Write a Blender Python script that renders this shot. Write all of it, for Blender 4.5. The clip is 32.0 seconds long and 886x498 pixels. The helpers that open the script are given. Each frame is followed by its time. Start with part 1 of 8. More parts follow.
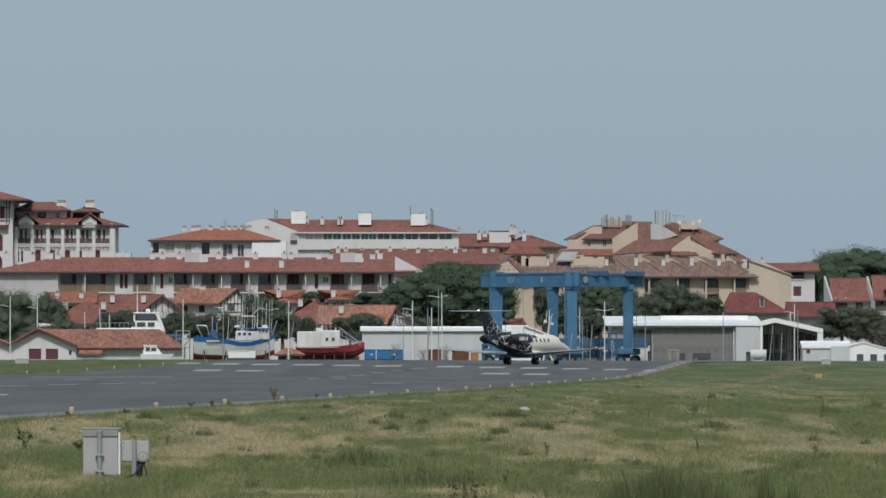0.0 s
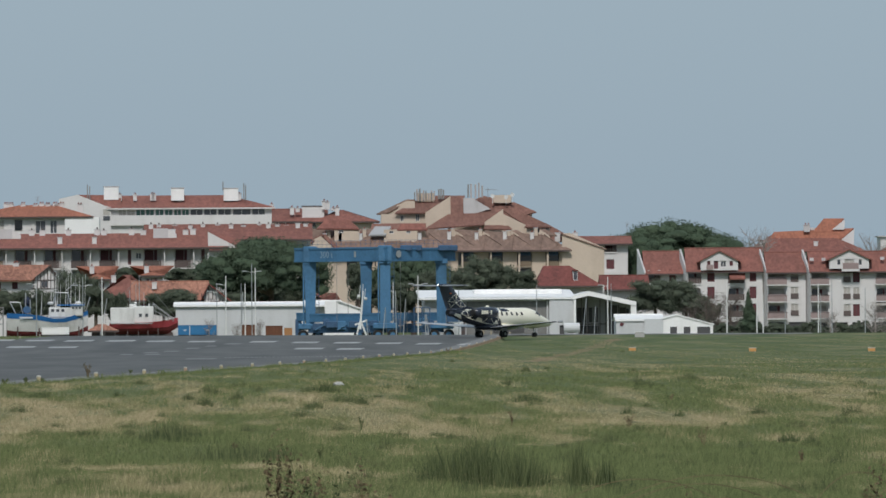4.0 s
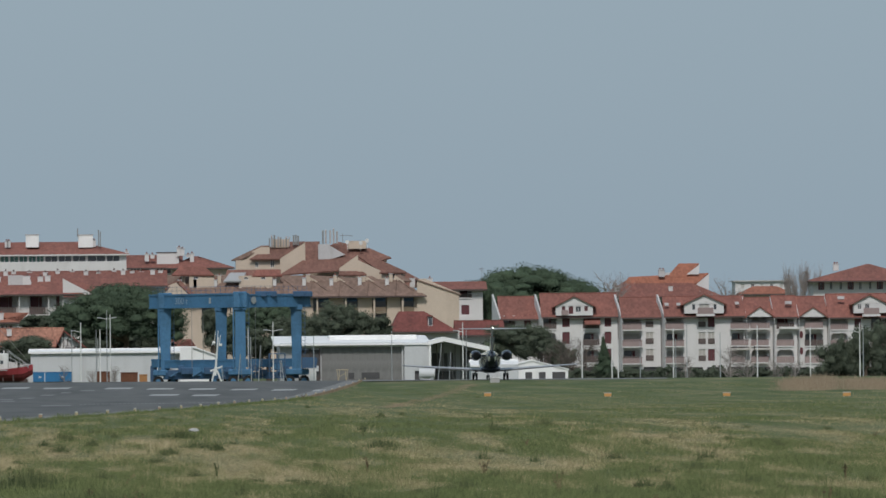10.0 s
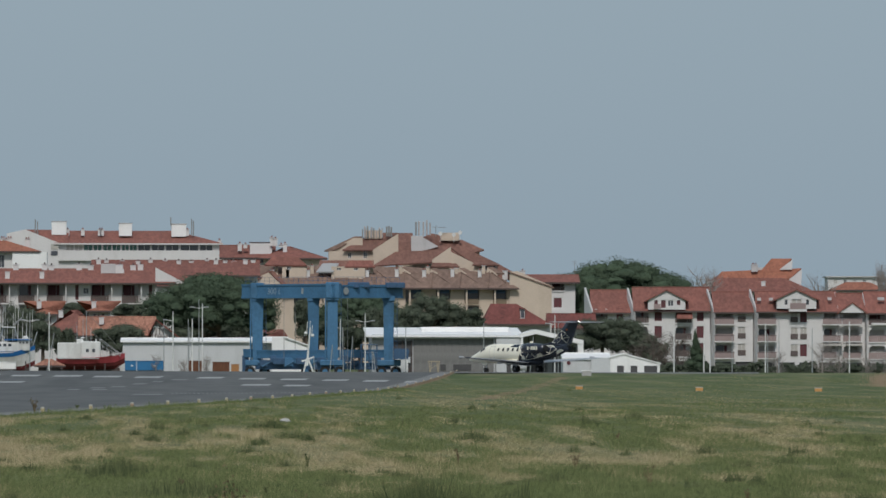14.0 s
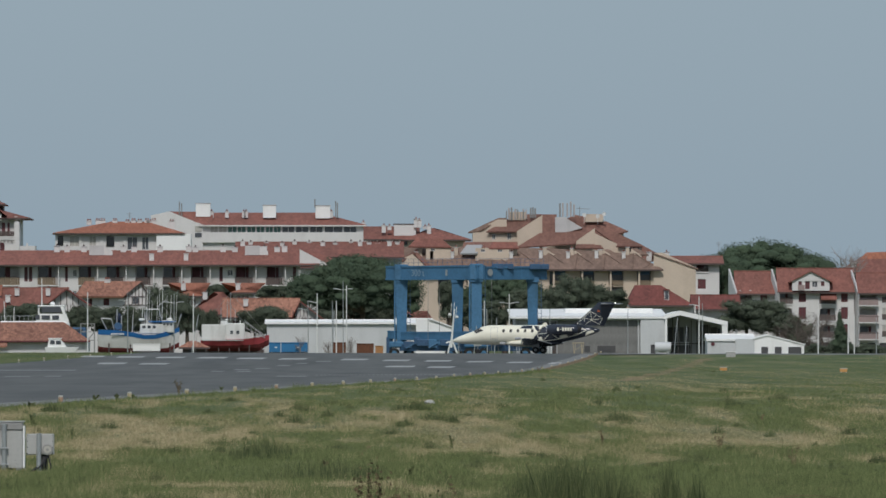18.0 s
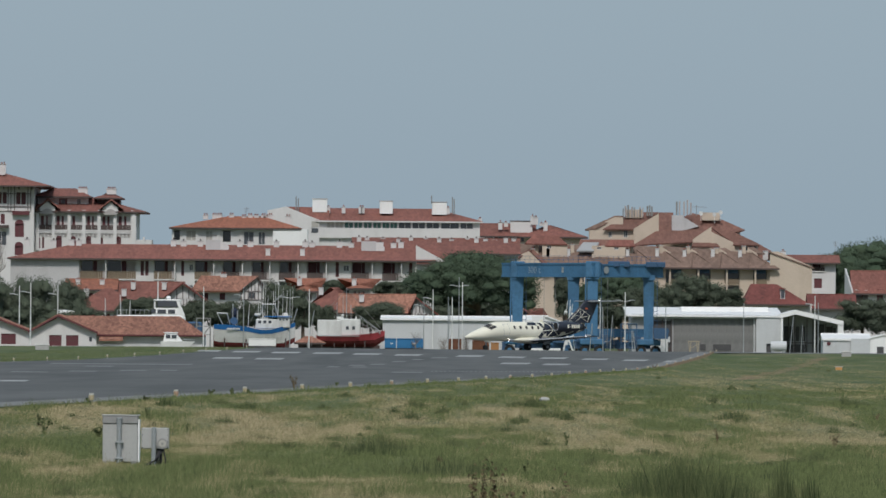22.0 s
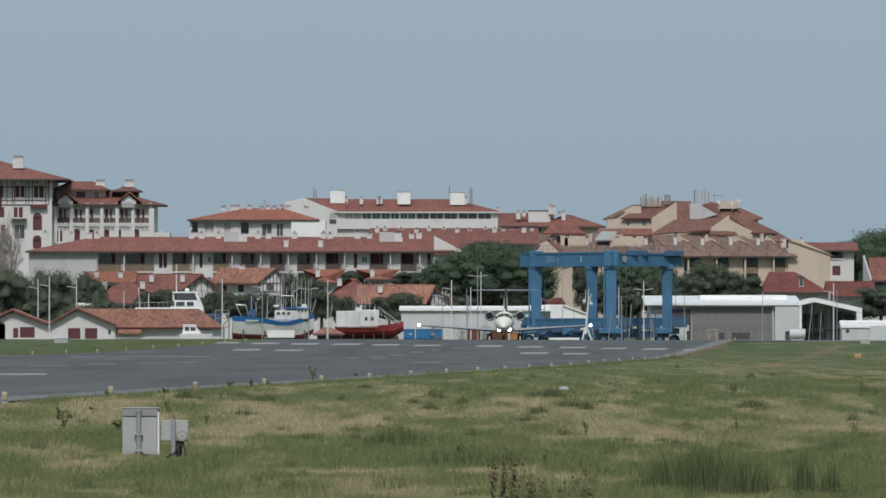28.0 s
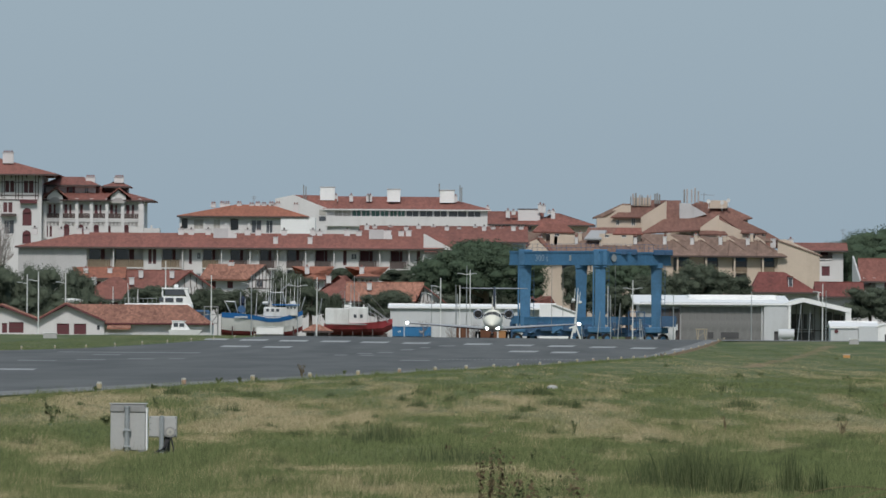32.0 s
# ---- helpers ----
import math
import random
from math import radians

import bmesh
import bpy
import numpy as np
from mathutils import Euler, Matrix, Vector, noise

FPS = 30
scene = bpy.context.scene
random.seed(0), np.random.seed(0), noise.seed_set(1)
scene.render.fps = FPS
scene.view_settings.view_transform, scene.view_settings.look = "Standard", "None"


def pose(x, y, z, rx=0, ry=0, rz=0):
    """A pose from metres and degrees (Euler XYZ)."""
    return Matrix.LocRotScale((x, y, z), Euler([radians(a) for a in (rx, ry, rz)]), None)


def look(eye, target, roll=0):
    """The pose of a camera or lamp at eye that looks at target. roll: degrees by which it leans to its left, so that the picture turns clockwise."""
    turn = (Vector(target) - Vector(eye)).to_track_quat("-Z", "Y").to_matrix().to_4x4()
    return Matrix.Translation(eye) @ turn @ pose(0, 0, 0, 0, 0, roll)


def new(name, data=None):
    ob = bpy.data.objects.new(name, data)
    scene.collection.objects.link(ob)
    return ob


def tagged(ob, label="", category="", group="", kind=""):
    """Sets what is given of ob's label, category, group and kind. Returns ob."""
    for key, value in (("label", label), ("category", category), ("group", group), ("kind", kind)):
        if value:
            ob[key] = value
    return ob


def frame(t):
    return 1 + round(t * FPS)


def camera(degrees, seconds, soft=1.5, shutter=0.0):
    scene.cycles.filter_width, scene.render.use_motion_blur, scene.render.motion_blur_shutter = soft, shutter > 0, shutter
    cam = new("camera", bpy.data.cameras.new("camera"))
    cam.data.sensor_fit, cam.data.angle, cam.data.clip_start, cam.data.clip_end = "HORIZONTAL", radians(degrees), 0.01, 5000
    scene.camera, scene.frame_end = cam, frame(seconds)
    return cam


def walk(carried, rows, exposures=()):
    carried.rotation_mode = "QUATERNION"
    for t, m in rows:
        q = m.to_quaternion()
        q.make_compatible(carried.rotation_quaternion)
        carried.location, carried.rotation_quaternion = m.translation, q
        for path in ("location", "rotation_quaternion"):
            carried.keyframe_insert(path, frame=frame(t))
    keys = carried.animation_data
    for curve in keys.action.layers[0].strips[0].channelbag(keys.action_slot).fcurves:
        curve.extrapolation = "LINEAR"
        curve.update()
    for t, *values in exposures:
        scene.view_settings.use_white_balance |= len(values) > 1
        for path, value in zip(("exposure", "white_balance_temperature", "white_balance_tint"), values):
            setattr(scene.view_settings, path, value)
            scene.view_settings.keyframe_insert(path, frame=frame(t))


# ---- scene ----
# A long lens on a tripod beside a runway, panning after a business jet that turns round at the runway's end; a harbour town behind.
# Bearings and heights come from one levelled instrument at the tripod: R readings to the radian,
# 784 on the reference bearing, 645 at eye level, heights counted downwards.
R = 19200.0
EYE = Vector((0.0, 0.0, 1.14))


def mark(u, v, d):
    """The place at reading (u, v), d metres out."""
    return Vector(((u - 784) * d / R, d, EYE.z + (645 - v) * d / R))


cam = camera(2 * math.degrees(math.atan(784 / R)), 32.0, soft=1.6)
PAN = [
    (0, 784.0, 441.0, 0.01),
    (0.5, 814.5, 450.3, -0.10),
    (1, 843.6, 449.5, -0.25),
    (1.5, 879.6, 459.8, -0.30),
    (2, 930.7, 463.4, -0.07),
    (2.5, 977.0, 462.6, -0.04),
    (3, 1033.4, 472.0, -0.13),
    (3.5, 1076.0, 476.5, -0.24),
    (5.5, 1236.5, 523.8, -0.58),
    (6, 1285.5, 519.1, -0.55),
    (6.5, 1301.8, 532.1, -0.59),
    (7, 1311.6, 517.2, -0.66),
    (7.5, 1307.3, 490.8, -0.62),
    (8, 1301.2, 466.5, -0.69),
    (8.5, 1315.1, 443.2, -0.64),
    (9, 1347.8, 423.9, -0.60),
    (9.5, 1364.7, 406.0, -0.53),
    (10, 1372.4, 407.6, -0.53),
    (10.5, 1374.0, 402.8, -0.42),
    (11, 1339.6, 415.1, -0.38),
    (11.5, 1323.3, 422.8, -0.26),
    (12, 1306.9, 426.1, -0.23),
    (12.5, 1277.4, 422.2, -0.12),
    (13, 1252.5, 422.2, 0.04),
    (13.5, 1233.6, 417.5, 0.07),
    (14, 1207.7, 420.7, 0.05),
    (14.5, 1191.9, 436.5, 0.13),
    (16.5, 1086.6, 422.9, 0.16),
    (17, 1034.1, 431.2, 0.22),
    (17.5, 995.3, 431.1, 0.13),
    (18, 952.8, 453.6, -0.02),
    (18.5, 913.1, 469.1, -0.03),
    (19, 887.9, 474.9, -0.01),
    (19.5, 864.0, 471.9, 0.06),
    (20, 855.9, 446.7, 0.17),
    (20.5, 828.6, 438.4, 0.26),
    (21, 784.8, 447.1, 0.46),
    (21.5, 765.1, 458.0, 0.46),
    (22, 746.9, 460.0, 0.44),
    (22.5, 761.0, 461.9, 0.26),
    (23, 776.8, 454.7, 0.07),
    (23.5, 776.1, 441.8, 0.10),
    (24, 778.0, 441.7, 0.04),
    (24.5, 759.7, 457.6, 0.10),
    (25, 744.2, 471.0, 0.28),
    (25.5, 732.3, 470.6, 0.26),
    (27.5, 721.2, 484.7, 0.11),
    (28, 714.8, 477.3, 0.01),
    (28.5, 717.0, 473.9, 0.03),
    (29, 729.0, 452.9, 0.03),
    (29.5, 743.9, 446.9, 0.08),
    (30, 731.9, 454.5, 0.20),
    (30.5, 721.2, 461.8, 0.30),
    (31, 713.7, 479.4, 0.36),
    (31.5, 715.4, 481.3, 0.41),
    (32, 733.5, 481.1, 0.39),
]
walk(cam, [(t, look(EYE, mark(u, v, 1000.0), roll)) for t, u, v, roll in PAN], exposures=[(0, 0.12), (6, 0.17), (8, 0.19), (10, 0.0), (13, -0.04), (19, 0.0), (25, 0.1), (32, 0.12)])

# ---- light: high thin cloud, a veiled sun high behind the camera's left shoulder ----
SUN_EL, SUN_AZ = radians(47), radians(184)
world = bpy.data.worlds.new("sky")
scene.world = world
world.use_nodes = True
wn, wl = world.node_tree.nodes, world.node_tree.links
wn.clear()
sky = wn.new("ShaderNodeTexSky")
sky.sky_type, sky.sun_disc, sky.sun_elevation, sky.sun_rotation = "NISHITA", False, SUN_EL, SUN_AZ
sky.air_density, sky.dust_density, sky.ozone_density = 1.0, 2.0, 1.5
dim = wn.new("ShaderNodeVectorMath")
dim.operation = "SCALE"
dim.inputs["Scale"].default_value = 0.085
veil = wn.new("ShaderNodeMixRGB")
veil.inputs[0].default_value = 0.8
veil.inputs[2].default_value = (0.303, 0.400, 0.488, 1)
bg, wo = wn.new("ShaderNodeBackground"), wn.new("ShaderNodeOutputWorld")
wl.new(sky.outputs[0], dim.inputs[0])
wl.new(dim.outputs[0], veil.inputs[1])
wl.new(veil.outputs[0], bg.inputs[0])
wl.new(bg.outputs[0], wo.inputs[0])
bg.inputs[1].default_value = 1.0
sun_data = bpy.data.lights.new("sun", "SUN")
sun_data.energy, sun_data.angle, sun_data.color = 2.2, radians(9), (1.0, 0.965, 0.925)
sun = new("sun", sun_data)
sun.matrix_world = look((math.sin(SUN_AZ) * 60, math.cos(SUN_AZ) * 60, 60 * math.tan(SUN_EL)), (0, 0, 0))


# ---- materials ----
def mat(name, col, rough=0.7, metal=0.0, var=0.18, big=3.0, small=0.25, bump=0.0, tint=None, stain=0.0, rnd=0.0, emit=0.0, spec=0.4):
    """A surface with two scales of variation: `big` and `small` are the sizes of the patches in metres."""
    m = bpy.data.materials.new(name)
    m.use_nodes = True
    n, l = m.node_tree.nodes, m.node_tree.links
    b = n["Principled BSDF"]
    b.inputs["Roughness"].default_value = rough
    b.inputs["Metallic"].default_value = metal
    b.inputs["Specular IOR Level"].default_value = spec
    tc = n.new("ShaderNodeTexCoord")
    n1, n2 = n.new("ShaderNodeTexNoise"), n.new("ShaderNodeTexNoise")
    n1.inputs["Scale"].default_value, n2.inputs["Scale"].default_value = 1 / big, 1 / small
    n1.inputs["Detail"].default_value, n2.inputs["Detail"].default_value = 3, 4
    for q in (n1, n2):
        l.new(tc.outputs["Object"], q.inputs["Vector"])
    add = n.new("ShaderNodeMath")
    add.operation = "ADD"
    l.new(n1.outputs["Fac"], add.inputs[0])
    l.new(n2.outputs["Fac"], add.inputs[1])
    if rnd:
        oi = n.new("ShaderNodeObjectInfo")
        ma = n.new("ShaderNodeMath")
        ma.operation = "MULTIPLY_ADD"
        ma.inputs[1].default_value, ma.inputs[2].default_value = rnd, -rnd / 2
        l.new(oi.outputs["Random"], ma.inputs[0])
        a2 = n.new("ShaderNodeMath")
        a2.operation = "ADD"
        l.new(add.outputs[0], a2.inputs[0])
        l.new(ma.outputs[0], a2.inputs[1])
        add = a2
    ramp = n.new("ShaderNodeValToRGB")
    ramp.color_ramp.elements[0].position, ramp.color_ramp.elements[1].position = 0.32, 0.68
    mr = n.new("ShaderNodeMath")
    mr.operation = "MULTIPLY"
    mr.inputs[1].default_value = 0.5
    l.new(add.outputs[0], mr.inputs[0])
    l.new(mr.outputs[0], ramp.inputs[0])
    lo = tint if tint else [c * (1 - var) for c in col]
    ramp.color_ramp.elements[0].color = (*lo, 1)
    ramp.color_ramp.elements[1].color = (*[min(1, c * (1 + var * 0.6)) for c in col], 1)
    out = ramp.outputs[0]
    if stain:
        st = n.new("ShaderNodeTexNoise")
        mp = n.new("ShaderNodeMapping")
        mp.inputs["Scale"].default_value = (0.45, 0.45, 0.12)
        st.inputs["Scale"].default_value = 1.1
        st.inputs["Detail"].default_value = 5
        l.new(tc.outputs["Object"], mp.inputs[0])
        l.new(mp.outputs[0], st.inputs["Vector"])
        r2 = n.new("ShaderNodeValToRGB")
        r2.color_ramp.elements[0].position, r2.color_ramp.elements[1].position = 0.5, 0.72
        r2.color_ramp.elements[0].color = (1, 1, 1, 1)
        r2.color_ramp.elements[1].color = (1 - stain, 1 - stain * 1.05, 1 - stain * 1.12, 1)
        l.new(st.outputs["Fac"], r2.inputs[0])
        mx = n.new("ShaderNodeMixRGB")
        mx.blend_type = "MULTIPLY"
        mx.inputs[0].default_value = 1
        l.new(out, mx.inputs[1])
        l.new(r2.outputs[0], mx.inputs[2])
        out = mx.outputs[0]
    l.new(out, b.inputs["Base Color"])
    if bump:
        bp = n.new("ShaderNodeBump")
        bp.inputs["Strength"].default_value = 0.6
        bp.inputs["Distance"].default_value = bump
        l.new(n2.outputs["Fac"], bp.inputs["Height"])
        l.new(bp.outputs[0], b.inputs["Normal"])
    if emit:
        b.inputs["Emission Color"].default_value = (*col, 1)
        b.inputs["Emission Strength"].default_value = emit
    return m


def tile_mat(name, col, dark, rough=0.85, across=0.22, spread=0.32):
    """Roman roof tiles: rolls that run down the slope, uneven firing, lichen in patches."""
    m = mat(name, col, rough, var=0.3, big=4.0, small=0.5, tint=dark, bump=0.03, rnd=0.25, spec=0.2)
    n, l = m.node_tree.nodes, m.node_tree.links
    b = n["Principled BSDF"]
    src = b.inputs["Base Color"].links[0].from_socket
    tc = n.new("ShaderNodeTexCoord")
    # tiles and their weathering run down the slope
    mp = n.new("ShaderNodeMapping")
    mp.inputs["Scale"].default_value = (1, 0.25, 1)
    l.new(tc.outputs["Object"], mp.inputs[0])
    for q in [q for q in n if q.type == "TEX_NOISE"]:
        l.new(mp.outputs[0], q.inputs["Vector"])
    vo = n.new("ShaderNodeTexVoronoi")
    vo.inputs["Scale"].default_value = 1 / across / 1.6
    l.new(mp.outputs[0], vo.inputs["Vector"])
    mx = n.new("ShaderNodeMixRGB")
    mx.blend_type = "MULTIPLY"
    mx.inputs[0].default_value = spread
    sep = n.new("ShaderNodeSeparateColor")
    l.new(vo.outputs["Color"], sep.inputs[0])
    rp = n.new("ShaderNodeValToRGB")
    rp.color_ramp.elements[0].color, rp.color_ramp.elements[1].color = (0.45, 0.42, 0.4, 1), (1.25, 1.2, 1.15, 1)
    l.new(sep.outputs[0], rp.inputs[0])
    l.new(src, mx.inputs[1])
    l.new(rp.outputs[0], mx.inputs[2])
    l.new(mx.outputs[0], b.inputs["Base Color"])
    return m


M = {
    "white": mat("white_render", (0.63, 0.61, 0.60), 0.9, var=0.07, stain=0.07, bump=0.004),
    "cream": mat("cream_render", (0.56, 0.46, 0.37), 0.9, var=0.08, stain=0.1, bump=0.004),
    "grey_render": mat("grey_render", (0.50, 0.485, 0.485), 0.9, var=0.1, stain=0.14, bump=0.004),
    "tile_red": tile_mat("red_roof_tiles", (0.24, 0.1, 0.08), (0.182, 0.083, 0.068)),
    "tile_orange": tile_mat("orange_roof_tiles", (0.31, 0.125, 0.082), (0.235, 0.1, 0.068)),
    "tile_brown": tile_mat("weathered_brown_roof_tiles", (0.212, 0.144, 0.116), (0.158, 0.11, 0.09)),
    "tile_russet": tile_mat("russet_roof_tiles", (0.205, 0.106, 0.085), (0.155, 0.086, 0.07)),
    "tile_dark": tile_mat("dark_red_roof_tiles", (0.19, 0.065, 0.055), (0.13, 0.05, 0.044)),
    "tile_mixed": tile_mat("mixed_roman_roof_tiles", (0.335, 0.168, 0.12), (0.23, 0.115, 0.086), across=0.17, spread=0.6),
    "timber_red": mat("oxblood_painted_timber", (0.12, 0.036, 0.042), 0.6, big=1.5, small=0.1),
    "timber_dark": mat("dark_brown_timber", (0.085, 0.062, 0.058), 0.7, big=1.5, small=0.1),
    "glass": mat("window_glass", (0.075, 0.08, 0.092), 0.08, var=0.1, spec=0.6),
    "glass_green": mat("green_tinted_glass", (0.06, 0.14, 0.12), 0.1, var=0.2, spec=0.6),
    "blind": mat("roller_blind", (0.43, 0.405, 0.37), 0.8, big=1, small=0.1),
    "rail": mat("brown_balcony_boards", (0.118, 0.092, 0.086), 0.8, big=1, small=0.1, rnd=0.2),
    "rail_pale": mat("pinkish_brown_balcony_boards", (0.31, 0.235, 0.225), 0.8, big=1, small=0.1, rnd=0.25),
    "rail_tan": mat("tan_balcony_boards", (0.22, 0.17, 0.12), 0.8, big=1, small=0.1, rnd=0.2),
    "metal_white": mat("white_sheet_roof", (0.82, 0.815, 0.80), 0.55, big=4, small=0.3, var=0.06, stain=0.1),
    "metal_grey": mat("grey_sheet_cladding", (0.36, 0.365, 0.37), 0.5, big=4, small=0.3, var=0.08, stain=0.12),
    "metal_lightgrey": mat("light_grey_cladding", (0.55, 0.56, 0.565), 0.5, big=4, small=0.3, var=0.06, stain=0.12),
    "mesh_grey": mat("grey_netting", (0.215, 0.212, 0.205), 0.9, big=6.0, small=1.2, var=0.42, stain=0.3),
    "galv": mat("galvanised_steel", (0.45, 0.46, 0.46), 0.45, 0.6, big=1, small=0.08),
    "pole_white": mat("white_painted_pole", (0.70, 0.70, 0.68), 0.5, big=1, small=0.1),
    "blue": mat("blue_crane_paint", (0.06, 0.165, 0.29), 0.5, big=3, small=0.3, var=0.25, stain=0.25),
    "blue_dark": mat("dark_blue_paint", (0.045, 0.10, 0.185), 0.5, big=2, small=0.2, var=0.3),
    "rubber": mat("tyre_rubber", (0.02, 0.02, 0.02), 0.85, big=0.5, small=0.05),
    # dark grey for sheets that stand in for shade in openings
    "dark": mat("dark_shade_grey", (0.085, 0.083, 0.085), 0.9, big=1, small=0.2),
    # recess shade put into a render colour; corbels, panels and skylights share it
    "loggia_shade": mat("brown_grey_trim_and_shade", (0.40, 0.37, 0.36), 0.9, var=0.15, stain=0.15),
    "stake_pale": mat("pale_planed_wood", (0.36, 0.31, 0.23), 0.8, big=0.6, small=0.1),
    "antenna": mat("weathered_antenna_grey", (0.25, 0.25, 0.24), 0.6, 0.2, big=0.5, small=0.05),
}


# ---- mesh helpers ----
def mesh_of(bm, name, smooth=False):
    me = bpy.data.meshes.new(name)
    bmesh.ops.recalc_face_normals(bm, faces=bm.faces)
    bm.to_mesh(me)
    bm.free()
    if smooth:
        for p in me.polygons:
            p.use_smooth = True
    return me


def part(name, bm, material, parent=None, label="", smooth=False, m=None):
    """Links a bmesh (or a ready mesh) as one object under its thing."""
    me = bm if isinstance(bm, bpy.types.Mesh) else mesh_of(bm, name, smooth)
    if material and not me.materials:
        me.materials.append(M[material] if isinstance(material, str) else material)
    ob = new(name, me)
    if parent is not None:
        ob.parent = parent
    if m is not None:
        ob.matrix_basis = m
    if label:
        ob["label"] = label
    return ob


def thing(name, at, label, category, group="", kind="", rz=0):
    ob = new(name)
    ob.empty_display_size = 0.5
    ob.matrix_basis = pose(at[0], at[1], at[2], 0, 0, rz)
    return tagged(ob, label, category, group, kind)


def box(bm, x0, x1, y0, y1, z0, z1):
    vs = [bm.verts.new(p) for p in ((x0, y0, z0), (x1, y0, z0), (x1, y1, z0), (x0, y1, z0), (x0, y0, z1), (x1, y0, z1), (x1, y1, z1), (x0, y1, z1))]
    for f in ((3, 2, 1, 0), (4, 5, 6, 7), (0, 1, 5, 4), (1, 2, 6, 5), (2, 3, 7, 6), (3, 0, 4, 7)):
        bm.faces.new([vs[i] for i in f])
    return bm


def B(*args):
    return box(bmesh.new(), *args)


def bevelled(*args, r=0.02):
    bm = B(*args)
    bmesh.ops.bevel(bm, geom=bm.edges[:], offset=r, segments=1, affect="EDGES")
    return bm


def extrude(bm, pts, d):
    """A closed outline pts (3D, one plane) pushed along d."""
    d = Vector(d)
    a = [bm.verts.new(p) for p in pts]
    b = [bm.verts.new(Vector(p) + d) for p in pts]
    n = len(pts)
    bm.faces.new(a)
    bm.faces.new(b[::-1])
    for i in range(n):
        bm.faces.new((a[i], b[i], b[(i + 1) % n], a[(i + 1) % n]))
    return bm


def tube(bm, p0, p1, r0, r1=None, n=8, caps=True):
    """A round bar from p0 to p1."""
    r1 = r0 if r1 is None else r1
    p0, p1 = Vector(p0), Vector(p1)
    q = (p1 - p0).to_track_quat("Z", "Y")
    a = [bm.verts.new(p0 + q @ Vector((math.cos(i * math.tau / n) * r0, math.sin(i * math.tau / n) * r0, 0))) for i in range(n)]
    b = [bm.verts.new(p1 + q @ Vector((math.cos(i * math.tau / n) * r1, math.sin(i * math.tau / n) * r1, 0))) for i in range(n)]
    for i in range(n):
        bm.faces.new((a[i], a[(i + 1) % n], b[(i + 1) % n], b[i]))
    if caps:
        bm.faces.new(a[::-1])
        bm.faces.new(b)
    return bm


def T(p0, p1, r0, r1=None, n=8):
    return tube(bmesh.new(), p0, p1, r0, r1, n)


def loft(bm, rings, close=True):
    """Rings of equal point count, skinned; ends capped."""
    vs = [[bm.verts.new(p) for p in r] for r in rings]
    n = len(vs[0])
    for a, b in zip(vs, vs[1:]):
        for i in range(n if close else n - 1):
            bm.faces.new((a[i], a[(i + 1) % n], b[(i + 1) % n], b[i]))
    bm.faces.new(vs[0][::-1])
    bm.faces.new(vs[-1])
    return bm


# ---- lie of the land ----
def lerp(v, table):
    if v <= table[0][0]:
        return table[0][1]
    for (a, p), (b, q) in zip(table, table[1:]):
        if v <= b:
            return p + (q - p) * (v - a) / (b - a)
    return table[-1][1]


EDGE0, EDGE1, WIDE = -20.2, 0.0421, 45.0
RISE = [(0, -0.14), (300, -0.14), (600, -0.12), (770, -0.03), (840, 0.12), (920, 0.5), (990, 0.92), (1030, 1.2), (1055, 1.38), (1075, 1.45), (1135, 1.45)]
FIELD = [(0, -0.72), (170, -0.72), (200, -0.62), (265, -0.16), (320, 0.0), (400, 0.0)]
FAR = [(1135, 0.0), (1180, -1.6), (1400, -1.6), (1420, -1.0), (1700, -0.6), (1800, 1.5), (2100, 5.0), (5000, 6.0)]


CROSSFALL = [(600, 0.0085), (950, 0.006), (1060, 0.003)]
DITCH = [(780, 0), (880, 0.2), (1000, 0.32), (1040, 0.26), (1050, 0)]


def edge_x(y):
    """The runway's near edge."""
    return EDGE0 + EDGE1 * y


def lie(x, y):
    """Height of the ground."""
    s = x - edge_x(y)
    z = lerp(y, RISE)
    if s < 0:
        z += lerp(y, CROSSFALL) * min(-s, 46)
    else:
        z += lerp(y, FIELD) * min(1, s / 5) if y < 400 else 0
        z -= lerp(y, DITCH) * min(1, s / 0.4) * max(0, 1 - s / 9)
        z += 0.03 * math.sin(x * 0.21 + y * 0.013) * math.sin(y * 0.037 + 0.6) * min(1, s / 8)
    if y > 1135:
        w = lerp(y, [(1135, 0), (1180, 1)])
        z = z * (1 - w) + lerp(y, FAR) * w
    return z


def on_ground(u, v, lift=0.0):
    """Where the sight line through (u, v) first meets the ground, or a sheet that lies `lift` above it."""
    y = 100.0
    while y < 1135:
        p = mark(u, v, y)
        if p.z < lie(p.x, y) + lift:
            break
        y += 1.0
    return mark(u, v, y)


